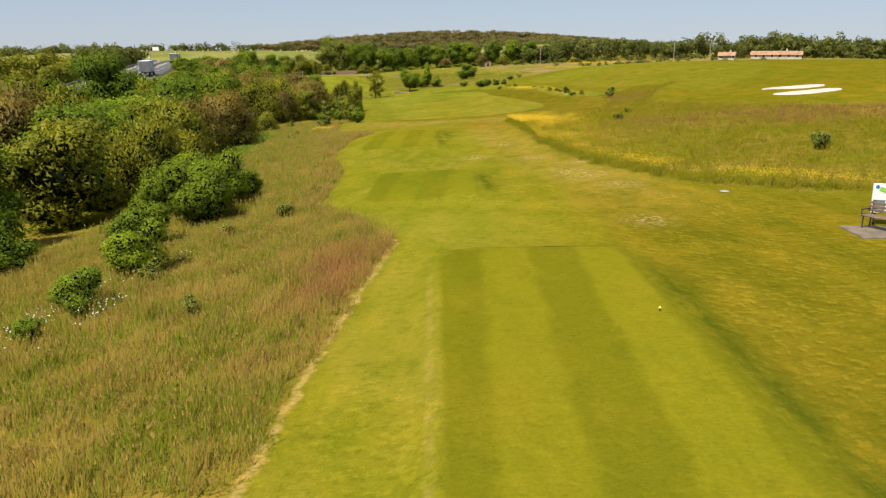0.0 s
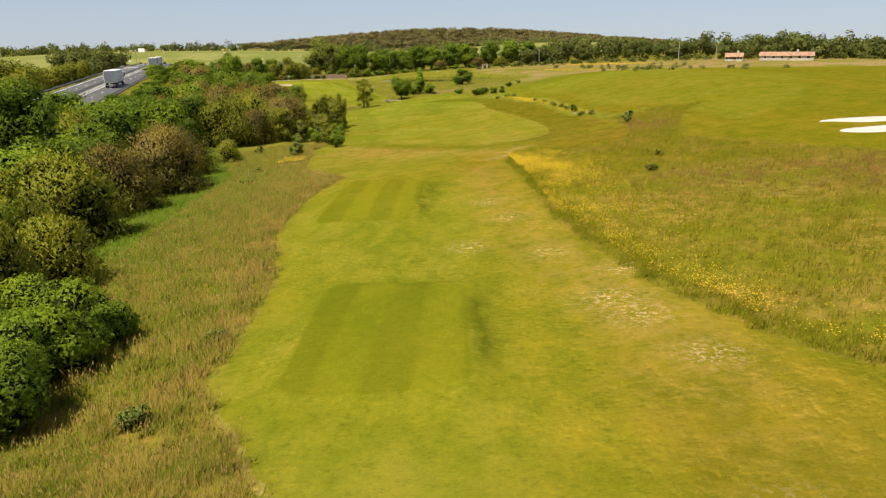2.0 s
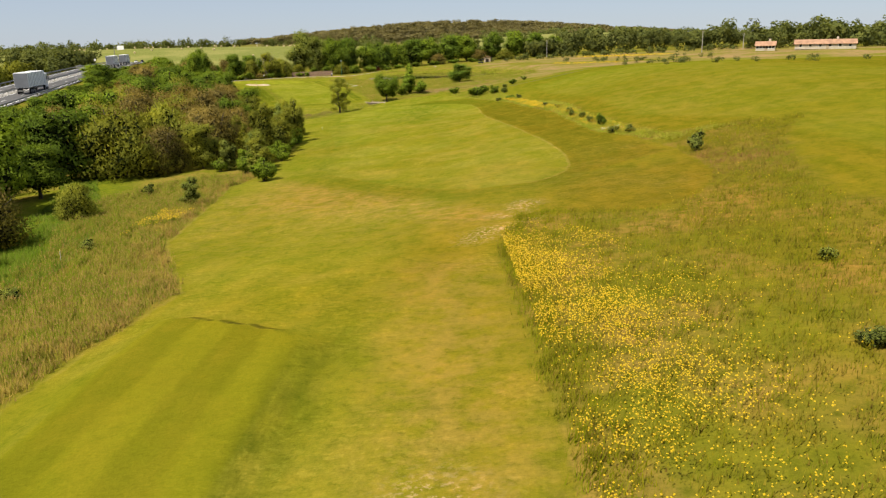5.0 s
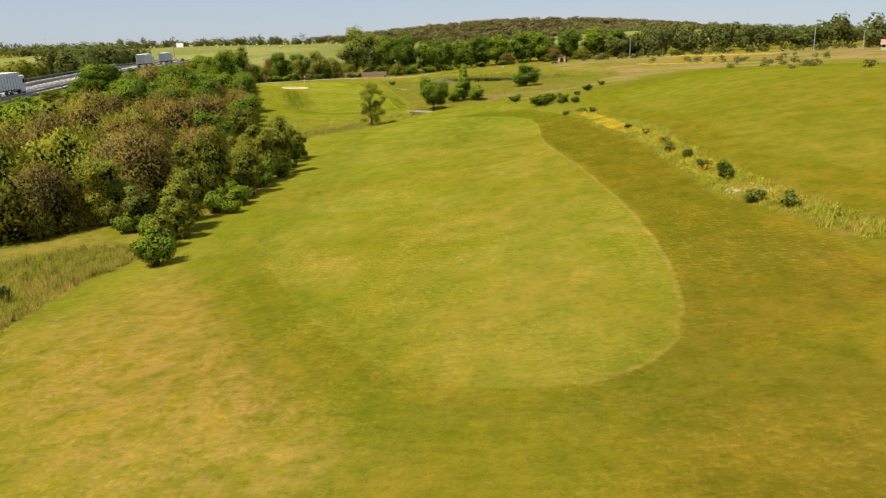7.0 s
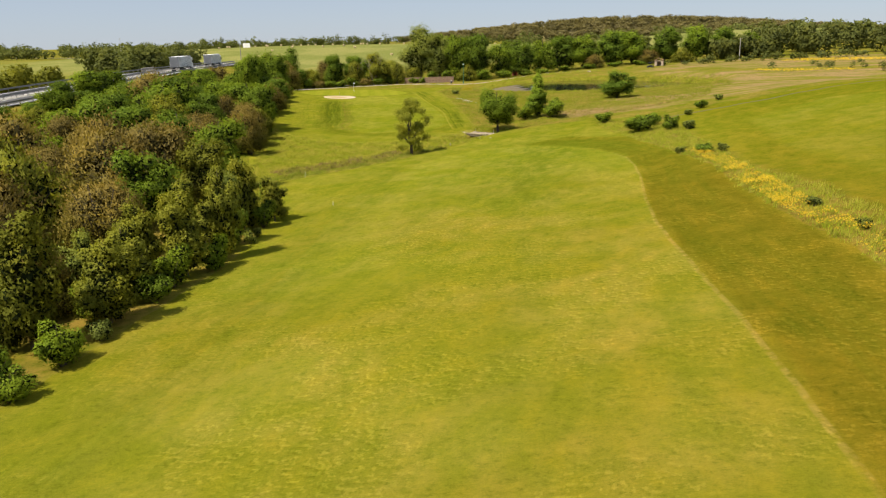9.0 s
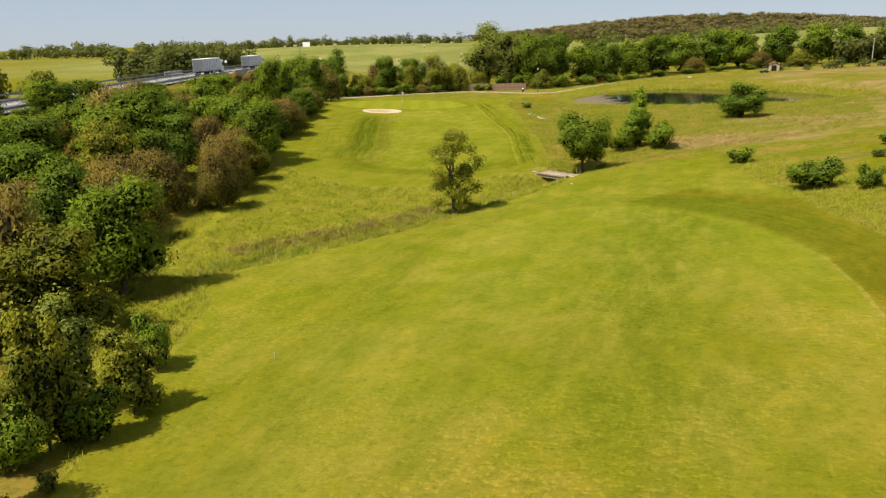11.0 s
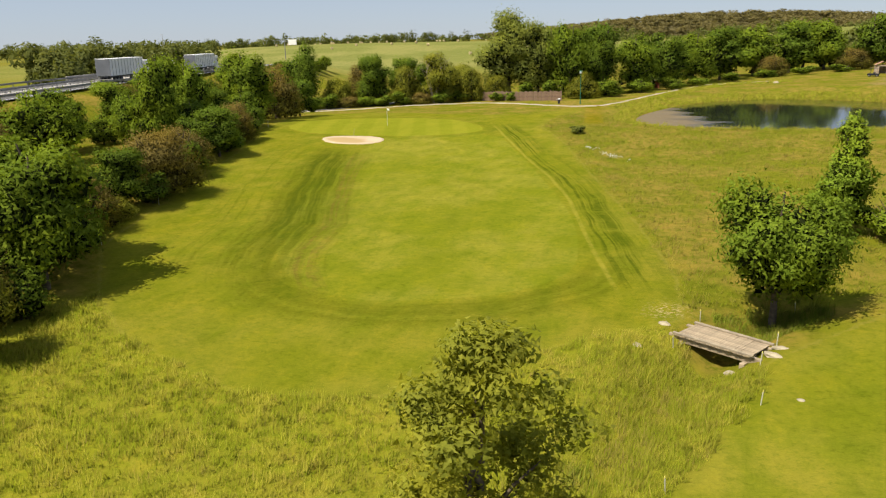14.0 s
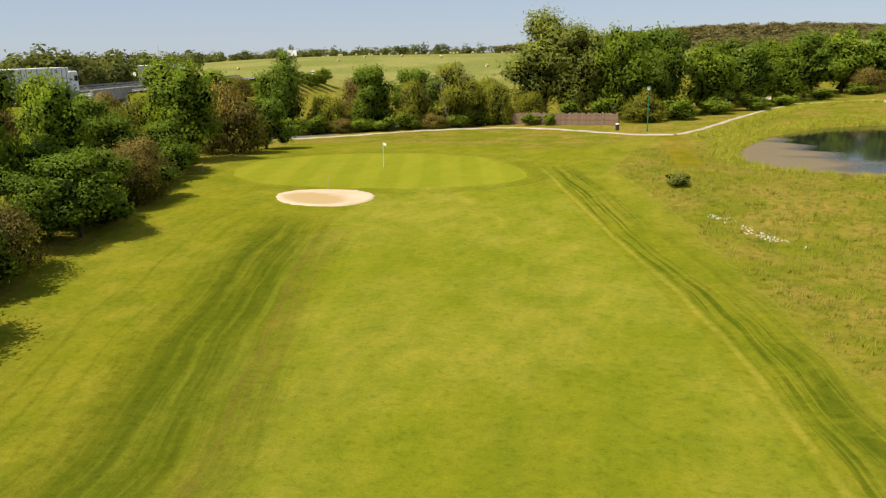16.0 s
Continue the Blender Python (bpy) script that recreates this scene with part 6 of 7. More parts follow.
far_wood("tree_belt", "belt of mixed trees beyond the pond", belt([(50, 438), (90, 445), (130, 440), (190, 430), (260, 410), (340, 390)], 5.5, 5, 9.6, 10, 1), "far", 700, 1, 0.5, 0.09)
far_wood("tree_belt", "second row of tall trees beyond the pond", belt([(-10, 470), (60, 480), (160, 490), (280, 470), (420, 440)], 7, 9, 11.5, 11, 2), "far", 500, 2, 0.5, 0.1)
far_wood("tree_belt", "low hedge at the edge of the course", belt([(36, 408), (60, 414), (100, 410), (140, 400), (180, 385), (240, 360)], 3.2, 1.5, 2.8, 4.0, 3), "far", 90, 3)
far_wood("tree_belt", "low scrub in the far rough", belt([(62, 366), (72, 352), (84, 340), (97, 340), (112, 350)], 2.6, 5, 1.7, 2.2, 14) + belt([(49, 243), (57, 240), (61, 195), (66, 180), (80, 174)], 5.0, 3, 1.2, 1.7, 15), "far", 70, 14)
beyond_a = [(float(road_x(v)) - 17, v) for v in (40, 70, 95, 130, 160, 190, 215, 240, 262, 282)]
beyond_b = [(float(road_x(v)) - 26, v) for v in (50, 80, 120, 160, 200, 240)]
beyond_c = [(float(road_x(v)) - 22, v) for v in (350, 375, 405, 430)]
beyond_d = [(float(road_x(v)) - 34, v) for v in (352, 375, 405, 430)]
far_wood("tree_belt", "row of trees beyond the motorway", belt(beyond_a, 4.5, 2.0, 6.4, 6.5, 4) + belt(beyond_b, 5.5, 4, 9.0, 8.5, 5), "olive", 900, 4, 0.6, 0.085)
far_wood("tree_belt", "rounded clump of trees beside the motorway", belt(beyond_c, 5, 2.5, 11.5, 10, 6, 0.15) + belt(beyond_d, 5.5, 3, 14, 11, 16, 0.12), "far", 1000, 6, 0.6, 0.08)
far_wood("tree_belt", "trees along the field behind the motorway", belt([(-190, 330), (-260, 380), (-360, 420), (-520, 480)], 9, 6, 8, 9, 7), "far", 180, 7)
far_wood("tree_belt", "long wood on the plain beyond the fields", belt([(-1000, 640), (-780, 800), (-620, 890), (-500, 930), (-400, 960), (-250, 1010)], 7, 12, 12.5, 15, 48) + belt([(-1100, 760), (-800, 930), (-500, 1040), (-250, 1100)], 12, 20, 15, 17, 49), "far", 110, 48)
far_wood("tree_belt", "hedge trees on top of the hay field", belt([(-420, 800), (-330, 860), (-230, 880), (-130, 880), (-60, 900)], 9, 8, 9, 10, 8), "far", 120, 8)
far_wood("tree_belt", "distant flat woods along the horizon", belt([(-1500, 900), (-1100, 1150), (-800, 1250), (-500, 1350), (-300, 1500)], 16, 30, 15, 20, 9) + belt([(-1500, 500), (-1300, 800), (-1000, 1000)], 18, 40, 14, 20, 10), "far", 60, 9)
far_wood("tree_belt", "woods behind the low house", belt([(150, 380), (200, 385), (260, 370), (330, 340), (420, 300), (520, 220)], 7, 10, 9.5, 11, 11) + belt([(200, 460), (330, 430), (480, 360), (620, 250)], 10, 16, 11.5, 12, 12), "far", 200, 11)
r = np.random.default_rng(44)
hill = []
while len(hill) < 900:
    x, y = r.uniform(-420, 1100), r.uniform(1180, 1720)
    if gz(x, y) > 5:
        hill.append((x, y, r.uniform(8, 12), r.uniform(18, 26)))
far_wood("hill_wood", "brownish wood covering a distant low hill", hill, "hill", 150, 45, 2.5, 0.12)
far_wood("hill_wood", "woodland at the foot of the distant hill", belt([(-90, 960), (0, 950), (150, 940), (300, 900), (480, 800)], 9, 18, 10, 13, 46) + belt([(-60, 1000), (200, 1040), (500, 980)], 12, 30, 14, 17, 47), "far", 110, 46)


# ================= water, sand, paths =================
def wavy(cx, cy, rx, ry, turn, n=48, wob=0.05, seed=0):
    r = np.random.default_rng(seed)
    a = np.linspace(0, 2 * math.pi, n, endpoint=False)
    k = 1 + wob * np.sin(3 * a + r.uniform(0, 6)) + wob * 0.6 * np.sin(5 * a + r.uniform(0, 6)) + 0.015 * r.normal(size=n)
    x, y = rx * k * np.cos(a), ry * k * np.sin(a)
    return np.stack([cx + x * math.cos(turn) - y * math.sin(turn), cy + x * math.sin(turn) + y * math.cos(turn)], 1)


pond_outline = smooth_poly(POND, 2)
water = mesh_from("water", [(p[0], p[1], WATER_Z) for p in pond_outline] + [(6, 330, WATER_Z)], [(i, (i + 1) % len(pond_outline), len(pond_outline)) for i in range(len(pond_outline))], WATER, True)
bmw = bmesh.new()
bmw.from_mesh(water)
bmesh.ops.subdivide_edges(bmw, edges=bmw.edges[:], cuts=6, use_grid_fill=True)
bmesh.ops.triangulate(bmw, faces=bmw.faces[:])
bmw.to_mesh(water)
bmw.free()
wx = np.empty(len(water.vertices) * 3)
water.vertices.foreach_get("co", wx)
wx = wx.reshape(-1, 3)
set_attr(water, "scum", sstep(0.5, -0.5, (wx[:, 0] + 9.5 + 0.25 * (wx[:, 1] - 330) + 1.5 * np.sin(wx[:, 1] * 0.9)) / 3.0))
tagged(new("water", water), "dark still pond with scum near one bank", "pond", kind="structure")

bunker_out = wavy(-48.5, 295.2, 3.55, 2.7, 0.55, 56, 0.02, 3)


def bunker(name, outline, mat, label):
    n = len(outline)
    c = outline.mean(0)
    fr = [1.04, 1.0, 0.93, 0.84, 0.7, 0.5, 0.25]
    V = []
    for f in fr:
        for p in outline:
            q = c + (p - c) * f
            V.append(q)
    V.append(c)
    V = np.array(V)
    g = ground(V[:, 0], V[:, 1])
    z = g + 0.09
    z[:n] -= 0.12
    F = []
    for k in range(len(fr) - 1):
        for i in range(n):
            a, b = k * n + i, k * n + (i + 1) % n
            F.append((a, b, b + n, a + n))
    last = (len(fr) - 1) * n
    for i in range(n):
        F.append((last + i, last + (i + 1) % n, len(V) - 1))
    me = mesh_from(name, np.c_[V, z], F, mat, True)
    low = c - np.array([0.5, 0.9])
    rr = np.hypot((V[:, 0] - low[0]) / 3.9, (V[:, 1] - low[1]) / 2.9)
    set_attr(me, "brown_middle", sstep(0.68, 0.50, rr))
    return tagged(new(name, me), label, "bunker", kind="structure")


bunker("bunker", bunker_out, SAND, "sand bunker with darker brown sand towards its middle")
bunker("bunker", smooth_poly([(36.6, 86.4), (38.6, 86.2), (40.6, 85.0), (42.2, 83.2), (41.4, 82.2), (39.8, 82.6), (38.8, 83.6), (37.6, 85.4)], 1), WHITE_SAND, "bright white sand bunker on the far hillside")
bunker("bunker", smooth_poly([(35.6, 80.6), (37.2, 80.7), (39.2, 80.0), (41.2, 79.2), (41.6, 78.2), (40, 77.7), (38.4, 77.9), (36.8, 78.6), (35.8, 79.6)], 1), WHITE_SAND, "narrow bright white sand bunker on the hillside")


def ribbon(name, pts, width, mat, label, category, lift=0.03, z=None, kind="structure", wob=0.0, step=1.0):
    """A strip along a line that lies on the ground."""
    p = np.array(pts, float)
    d = np.r_[0, np.cumsum(np.hypot(*np.diff(p[:, :2], axis=0).T))]
    s = np.arange(0, d[-1] + step, step)
    x, y = np.interp(s, d, p[:, 0]), np.interp(s, d, p[:, 1])
    for _ in range(6):
        x[1:-1], y[1:-1] = (x[:-2] + 2 * x[1:-1] + x[2:]) / 4, (y[:-2] + 2 * y[1:-1] + y[2:]) / 4
    tx, ty = np.gradient(x), np.gradient(y)
    l = np.hypot(tx, ty) + 1e-9
    nxx, nyy = -ty / l, tx / l
    cols = np.linspace(-0.5, 0.5, 5) * width
    ww = 1 + wob * fbm(x, y, 4, 77)
    X = x[:, None] + nxx[:, None] * cols[None] * ww[:, None]
    Y = y[:, None] + nyy[:, None] * cols[None] * ww[:, None]
    Z = ground(X.ravel(), Y.ravel()).reshape(X.shape) + lift if z is None else np.repeat(z(x, y)[:, None], 5, 1) + lift
    Z[:, [0, -1]] -= lift + 0.05 if z is None else 0
    n = len(x)
    i = (np.arange(n - 1)[:, None] * 5 + np.arange(4)[None]).ravel()
    me = fast_mesh(name, np.stack([X, Y, Z], -1).reshape(-1, 3), np.stack([i, i + 1, i + 6, i + 5], 1), mat, True)
    return tagged(new(name, me), label, category, kind=kind)


PATH_LINE = [(-86, 342), (-80, 339.5), (-75, 342), (-66, 351.5), (-58, 355), (-51, 356.5), (-45, 355), (-38, 350), (-31.5, 344.5), (-25, 342.5)]
ribbon("path", PATH_LINE, 1.8, GRAVEL, "pale gravel path behind the putting green", "path", 0.06, wob=0.12)
ribbon("path", [(-25, 342.5), (-22, 349), (-18.3, 361), (-12, 379), (-7, 389), (0, 392), (9, 394)], 1.0, GRAVEL, "pale gravel path along the pond bank", "path", 0.06, wob=0.2)
ribbon("path", [(-7, 389), (-9, 397), (-10, 410)], 1.8, GRAVEL, "gravel side path towards the trees", "path", 0.06, wob=0.2)
ribbon("lane", [(-130, 328), (-110, 333.6), (-98, 337), (-90, 340.5), (-84, 342.5), (-78, 346), (-70, 356), (-68, 370)], 4.0, ASPHALT, "narrow asphalt lane coming from under the motorway", "road", 0.05)
# strip added to draw the darker mown edge, no trodden path
ribbon("path", [(14, 242), (24, 247), (40, 250), (58, 252)], 1.6, plain("mown_edge_turf", (0.115, 0.108, 0.022), 0.95), "thin dark line of the mown edge in the far rough", "path", 0.02, wob=0.3)


# ================= motorway =================
ys = np.concatenate([np.arange(-60, 420, 4.0), np.arange(420, 1300, 12.0)])


def lane_strip(name, a, b, lift, mat, label, category="road", span=None, dash=None, thick=0.0):
    """A strip of the motorway between two offsets from its middle."""
    yy = ys if span is None else ys[(ys >= span[0]) & (ys <= span[1])]
    if dash:
        V, F = [], []
        for s in np.arange(yy[0], min(yy[-1], 520), dash[0] + dash[1]):
            q = np.array([s, s + dash[0]])
            base = len(V)
            for o, t in ((a, q[0]), (b, q[0]), (b, q[1]), (a, q[1])):
                V.append((road_x(t) + o, t, road_z(t) + lift))
            F.append((base, base + 1, base + 2, base + 3))
        me = mesh_from(name, V, F, mat)
    else:
        x, z = road_x(yy), road_z(yy) + lift
        V = np.stack([np.stack([x + a, yy, z], 1), np.stack([x + b, yy, z], 1)], 1).reshape(-1, 3)
        i = np.arange(len(yy) - 1) * 2
        me = fast_mesh(name, V, np.stack([i, i + 1, i + 3, i + 2], 1), mat)
    return tagged(new(name, me), label, category, kind="structure")


lane_strip("road", 0.8, 7.6, 0.0, ASPHALT, "asphalt carriageway of a motorway, nearer side")
lane_strip("road", -7.6, -0.8, 0.0, ASPHALT, "asphalt carriageway of a motorway, farther side")
lane_strip("central_reservation", -0.8, 0.8, 0.03, CONCRETE, "dusty concrete central reservation of the motorway", "median")
for a in (1.1, 6.5, -1.3, -6.7):
    lane_strip("road_marking", a, a + 0.2, 0.012, WHITE_PAINT, "solid white edge line on the motorway", "road marking")
for a in (3.8, -4.0):
    lane_strip("road_marking", a, a + 0.16, 0.012, WHITE_PAINT, "dashed white lane line on the motorway", "road marking", dash=(3.0, 10.0))


def guard_rail(off, y0, y1, label):
    root = thing("guard_rail", label, "guard rail", group="motorway guard rails")
    yy = np.arange(y0, y1 + 1, 4.0)
    x, z = road_x(yy) + off, road_z(yy)
    prof = [(0, 0.44), (0.05, 0.50), (0.0, 0.58), (0.05, 0.66), (0, 0.74), (-0.03, 0.74), (-0.03, 0.44)]
    k = len(prof)
    V = [(x[i] + px, yy[i], z[i] + pz) for i in range(len(yy)) for px, pz in prof]
    F = [(i * k + j, i * k + (j + 1) % k, (i + 1) * k + (j + 1) % k, (i + 1) * k + j) for i in range(len(yy) - 1) for j in range(k)]
    part("beam", mesh_from("beam", V, F, STEEL), None, root)
    bm = box(0, 0, 0.33, 0.08, 0.12, 0.8)
    me = bpy.data.meshes.new("post")
    bm.to_mesh(me)
    bm.free()
    me.materials.append(STEEL)
    for i in range(0, len(yy), 1):
        p = part("post", me, None, root)
        p.location = (x[i] - 0.09, yy[i], z[i])
    return root


guard_rail(8.0, 40, 400, "galvanised steel guard rail on the near verge")
guard_rail(0.45, 40, 420, "galvanised steel guard rail on the reservation")
guard_rail(-0.45, 40, 420, "galvanised steel guard rail facing the far carriageway")
guard_rail(-8.0, 60, 420, "galvanised steel guard rail on the far verge")


def wheel(parent, x, y, r, w=0.32):
    bm = rod((x - w / 2, y, r), (x + w / 2, y, r), r, sides=20)
    t = part("wheel", bm, RUBBER, parent)
    part("rim", rod((x - w / 2 - 0.01, y, r), (x + w / 2 + 0.01, y, r), r * 0.55, sides=14), STEEL, t)


def lorry(y, off, away, side_mat, end_mat, cab_mat, label):
    yaw = math.degrees(math.atan2(-(float(road_x(y + 5)) - float(road_x(y - 5))), 10)) + (0 if away else 180)
    root = thing("lorry", label, "lorry", pose(float(road_x(y)) + off, y, float(road_z(y)), 0, 0, yaw), "lorries on the motorway")
    body = part("trailer", box(0, 0, 2.55, 2.5, 13.4, 2.75, 0.04), side_mat, root)
    part("rear_door", box(0, -6.74, 2.55, 2.4, 0.06, 2.65, 0.01), end_mat, body)
    for i in range(-5, 6):
        for s in (-1, 1):
            part("side_pole", box(s * 1.262, i * 1.2, 2.5, 0.03, 0.09, 2.6), end_mat, body)
    part("chassis", box(0, -0.3, 1.05, 1.1, 12.6, 0.25, 0.02), DARK_STEEL, root)
    part("underrun_bar", box(0, -6.6, 0.6, 2.3, 0.12, 0.16, 0.02), STEEL, root)
    cab = part("cab", box(0, 8.15, 1.95, 2.45, 2.1, 2.9, 0.16), cab_mat, root)
    part("windscreen", box(0, 9.215, 2.45, 2.15, 0.03, 0.95, 0.01), GLASS_DARK, cab)
    part("grille", box(0, 9.22, 1.2, 1.9, 0.03, 0.8, 0.01), DARK_STEEL, cab)
    for s in (-1, 1):
        part("side_window", box(s * 1.235, 8.45, 2.4, 0.03, 0.9, 0.75, 0.01), GLASS_DARK, cab)
        part("mirror", box(s * 1.42, 9.0, 2.4, 0.18, 0.12, 0.6, 0.03), DARK_STEEL, cab)
        for yy in (-5.2, -4.0, -2.8, 6.4, 8.5):
            wheel(root, s * 1.05, yy, 0.5)
    return root


def car(y, off, away, mat, label):
    yaw = math.degrees(math.atan2(-(float(road_x(y + 5)) - float(road_x(y - 5))), 10)) + (0 if away else 180)
    root = thing("car", label, "car", pose(float(road_x(y)) + off, y, float(road_z(y)), 0, 0, yaw), "cars on the motorway")
    body = part("body", box(0, 0, 0.62, 1.76, 4.2, 0.62, 0.14), mat, root)
    bm = box(0, -0.25, 1.15, 1.5, 2.3, 0.55, 0.12)
    for v in bm.verts:
        if v.co.z > 1.2:
            v.co.x *= 0.82
            v.co.y = -0.25 + (v.co.y + 0.25) * 0.72
    cabin = part("cabin", bm, GLASS_DARK, root)
    part("roof", box(0, -0.25, 1.435, 1.18, 1.55, 0.04, 0.01), mat, cabin)
    for s in (-1, 1):
        part("tail_light", box(s * 0.68, -2.1, 0.78, 0.3, 0.04, 0.14, 0.01), RED_PAINT, body)
        part("headlight", box(s * 0.66, 2.1, 0.7, 0.34, 0.04, 0.14, 0.01), WHITE_PAINT, body)
        for yy in (-1.3, 1.3):
            wheel(root, s * 0.8, yy, 0.31, 0.2)


lorry(208, 3.9, True, TARP, GREY_TARP, CAR_WHITE, "white-sided articulated lorry driving away on the motorway")
lorry(324, 3.9, True, TARP, GREY_TARP, CAR_WHITE, "white-sided articulated lorry on the motorway behind the hedge")
lorry(364, 3.9, True, TARP, GREY_TARP, CAR_WHITE, "distant white articulated lorry on the motorway")
car(480, 2.4, True, CAR_PAINT, "dark saloon car driving on the motorway")
car(570, 2.4, True, CAR_PAINT, "small dark car far along the motorway")
car(540, 4.6, True, CAR_WHITE, "small white van far along the motorway")


def gantry_sign():
    x, y, z = -188.5, 538, 3.2
    root = thing("road_sign", "white motorway direction sign on a steel mast", "road sign", pose(x, y, z - 0.5))
    part("mast", rod((0, 0, 0), (0, 0, 8.5), 0.22, 0.18), STEEL, root)
    part("arm", rod((0, 0, 8.0), (6.0, 0, 8.0), 0.14), STEEL, root)
    part("board", box(4.0, -0.1, 7.6, 4.2, 0.12, 2.4, 0.03), WHITE_PAINT, root)


gantry_sign()


def round_sign():
    x, y = float(road_x(378)) - 9.5, 378
    root = thing("road_sign", "round white back of a motorway sign", "road sign", pose(x, y, gz(x, y)))
    part("pole", rod((0, 0, 0), (0, 0, 2.6), 0.04), STEEL, root)
    part("disc", rod((0, -0.03, 2.3), (0, 0.03, 2.3), 0.42, sides=24), WHITE_PAINT, root)


round_sign()


def underpass():
    """Concrete abutments and deck where the lane passes below the motorway."""
    root = thing("underpass", "concrete underpass walls below the motorway", "bridge")
    c = Vector((float(road_x(333)), 333.0, 0))
    c.y = 337 + (c.x + 98) * 0.285
    yaw = math.atan2(0.285, 1)
    turn = Matrix.Rotation(yaw, 4, "Z")
    for s in (-1, 1):
        q = c + Vector((-math.sin(yaw), math.cos(yaw), 0)) * s * 4.2
        part("abutment", box(q.x, q.y, 1.4, 17.4, 0.7, 6.0, 0.05, turn), CONCRETE, root)
        bm = box(0, 0, 0, 7, 0.5, 5.4, 0.04)
        for v in bm.verts:
            if v.co.z > 0 and v.co.x > 0:
                v.co.z -= 4.0
        e = q + Vector((math.cos(yaw), math.sin(yaw), 0)) * 11.4 + Vector((-math.sin(yaw), math.cos(yaw), 0)) * s * 1.6
        bmesh.ops.transform(bm, matrix=Matrix.Translation((e.x, e.y, 1.3)) @ Matrix.Rotation(yaw + s * 0.42, 4, "Z"), verts=bm.verts)
        part("wing_wall", bm, CONCRETE, root)
    part("deck", box(c.x, c.y, 4.45, 17.6, 9.2, 0.9, 0.05, turn), CONCRETE, root)
    for s in (-1, 1):
        q = c + Vector((math.cos(yaw), math.sin(yaw), 0)) * s * 8.6
        part("parapet", box(q.x, q.y, 5.2, 0.35, 12, 0.9, 0.04, turn), CONCRETE, root)


underpass()


# ================= footbridge over the ditch =================
def footbridge():
    c = Vector((-8.75, 246.65, 0))
    z = max(gz(-11.0, 248.2), gz(-6.6, 245.2)) - 0.08
    yaw = math.degrees(math.atan2(-2.1, 3.4))
    root = thing("footbridge", "weathered plank footbridge over the ditch", "footbridge", pose(c.x, c.y, z, 0, 0, yaw))
    L, W = 3.8, 2.0
    me = bpy.data.meshes.new("plank")
    bm = box(0, 0, 0, 0.146, W, 0.05, 0.006)
    bm.to_mesh(me)
    bm.free()
    me.materials.append(TIMBER)
    for i in range(int(L / 0.15)):
        p = part("plank", me, None, root)
        p.matrix_basis = pose(-L / 2 + 0.075 + i * 0.15, 0.02 * math.sin(i * 2.1), 0.03 + 0.006 * math.sin(i * 5.3), 0, 0, 0.6 * math.sin(i * 3.7))
    for s in (-1, 1):
        part("kerb_beam", box(0, s * (W / 2 - 0.07), 0.11, L + 0.2, 0.13, 0.11, 0.02), PALE_TIMBER, root)
        part("side_beam", box(0, s * (W / 2 - 0.25), -0.17, L + 0.8, 0.18, 0.32, 0.02), TIMBER, root)
    part("bearer", box(-1.6, 0, -0.45, 0.25, W + 0.3, 0.3, 0.02), TIMBER, root)
    part("bearer", box(1.6, 0, -0.45, 0.25, W + 0.3, 0.3, 0.02), TIMBER, root)


footbridge()


def stake(x, y, h, mat, label, lean=0.0, group="marker stakes"):
    root = thing("marker_stake", label, "stake", pose(x, y, gz(x, y) - 0.08, lean, lean * 0.6, x * 40), group)
    part("post", box(0, 0, h / 2 - 0.06, 0.038, 0.038, h - 0.1, 0.006), mat, root)
    bm = box(0, 0, h - 0.07, 0.042, 0.042, 0.08, 0.012)
    part("cap", bm, YELLOW_PAINT if mat == STAKE_PAINT else PALE_TIMBER, root)


for x, y in ((-10.9, 246.0), (-9.7, 249.2), (-6.4, 246.8), (-7.3, 244.3), (-7.6, 240.2), (-10.9, 233.6), (-5.0, 252.2)):
    stake(x, y, 0.75, STAKE_PAINT, "pale yellow hazard stake beside the ditch", 4)
for x, y in ((-57.9, 285.9), (-53.9, 271.8), (-50.3, 261.2), (-62.6, 300.2), (-47.3, 251.2), (-36.8, 222.5), (-24.2, 209.8), (-17.0, 97.5)):
    stake(x, y, 0.95, STAKE_PAINT, "white boundary stake along the hedge", 2)
for x, y in ((-52.5, 356.0), (-62, 347.5), (-71.5, 342.5)):
    stake(x, y, 0.8, PALE_TIMBER, "short pale wooden post beside the path", 0, "posts by the path")


stake(-14.4, 191.8, 0.55, STAKE_PAINT, "white and green yardage stake on the mown edge", 3)


def boulder(x, y, s, seed, label="pale boulder lying beside the footbridge"):
    r = np.random.default_rng(seed)
    bm = bmesh.new()
    bmesh.ops.create_icosphere(bm, subdivisions=2, radius=1)
    for v in bm.verts:
        k = 1 + 0.16 * noise.noise(v.co * 1.6 + Vector((seed * 3.1, 0, 0))) + 0.06 * r.normal()
        v.co = Vector((v.co.x * s[0], v.co.y * s[1], max(v.co.z, -0.35) * s[2])) * k
    root = thing("boulder", label, "rock", pose(x, y, gz(x, y) - 0.01, 0, 0, r.uniform(-50, 0)), "boulders")
    part("rock", bm, BOULDER, root)


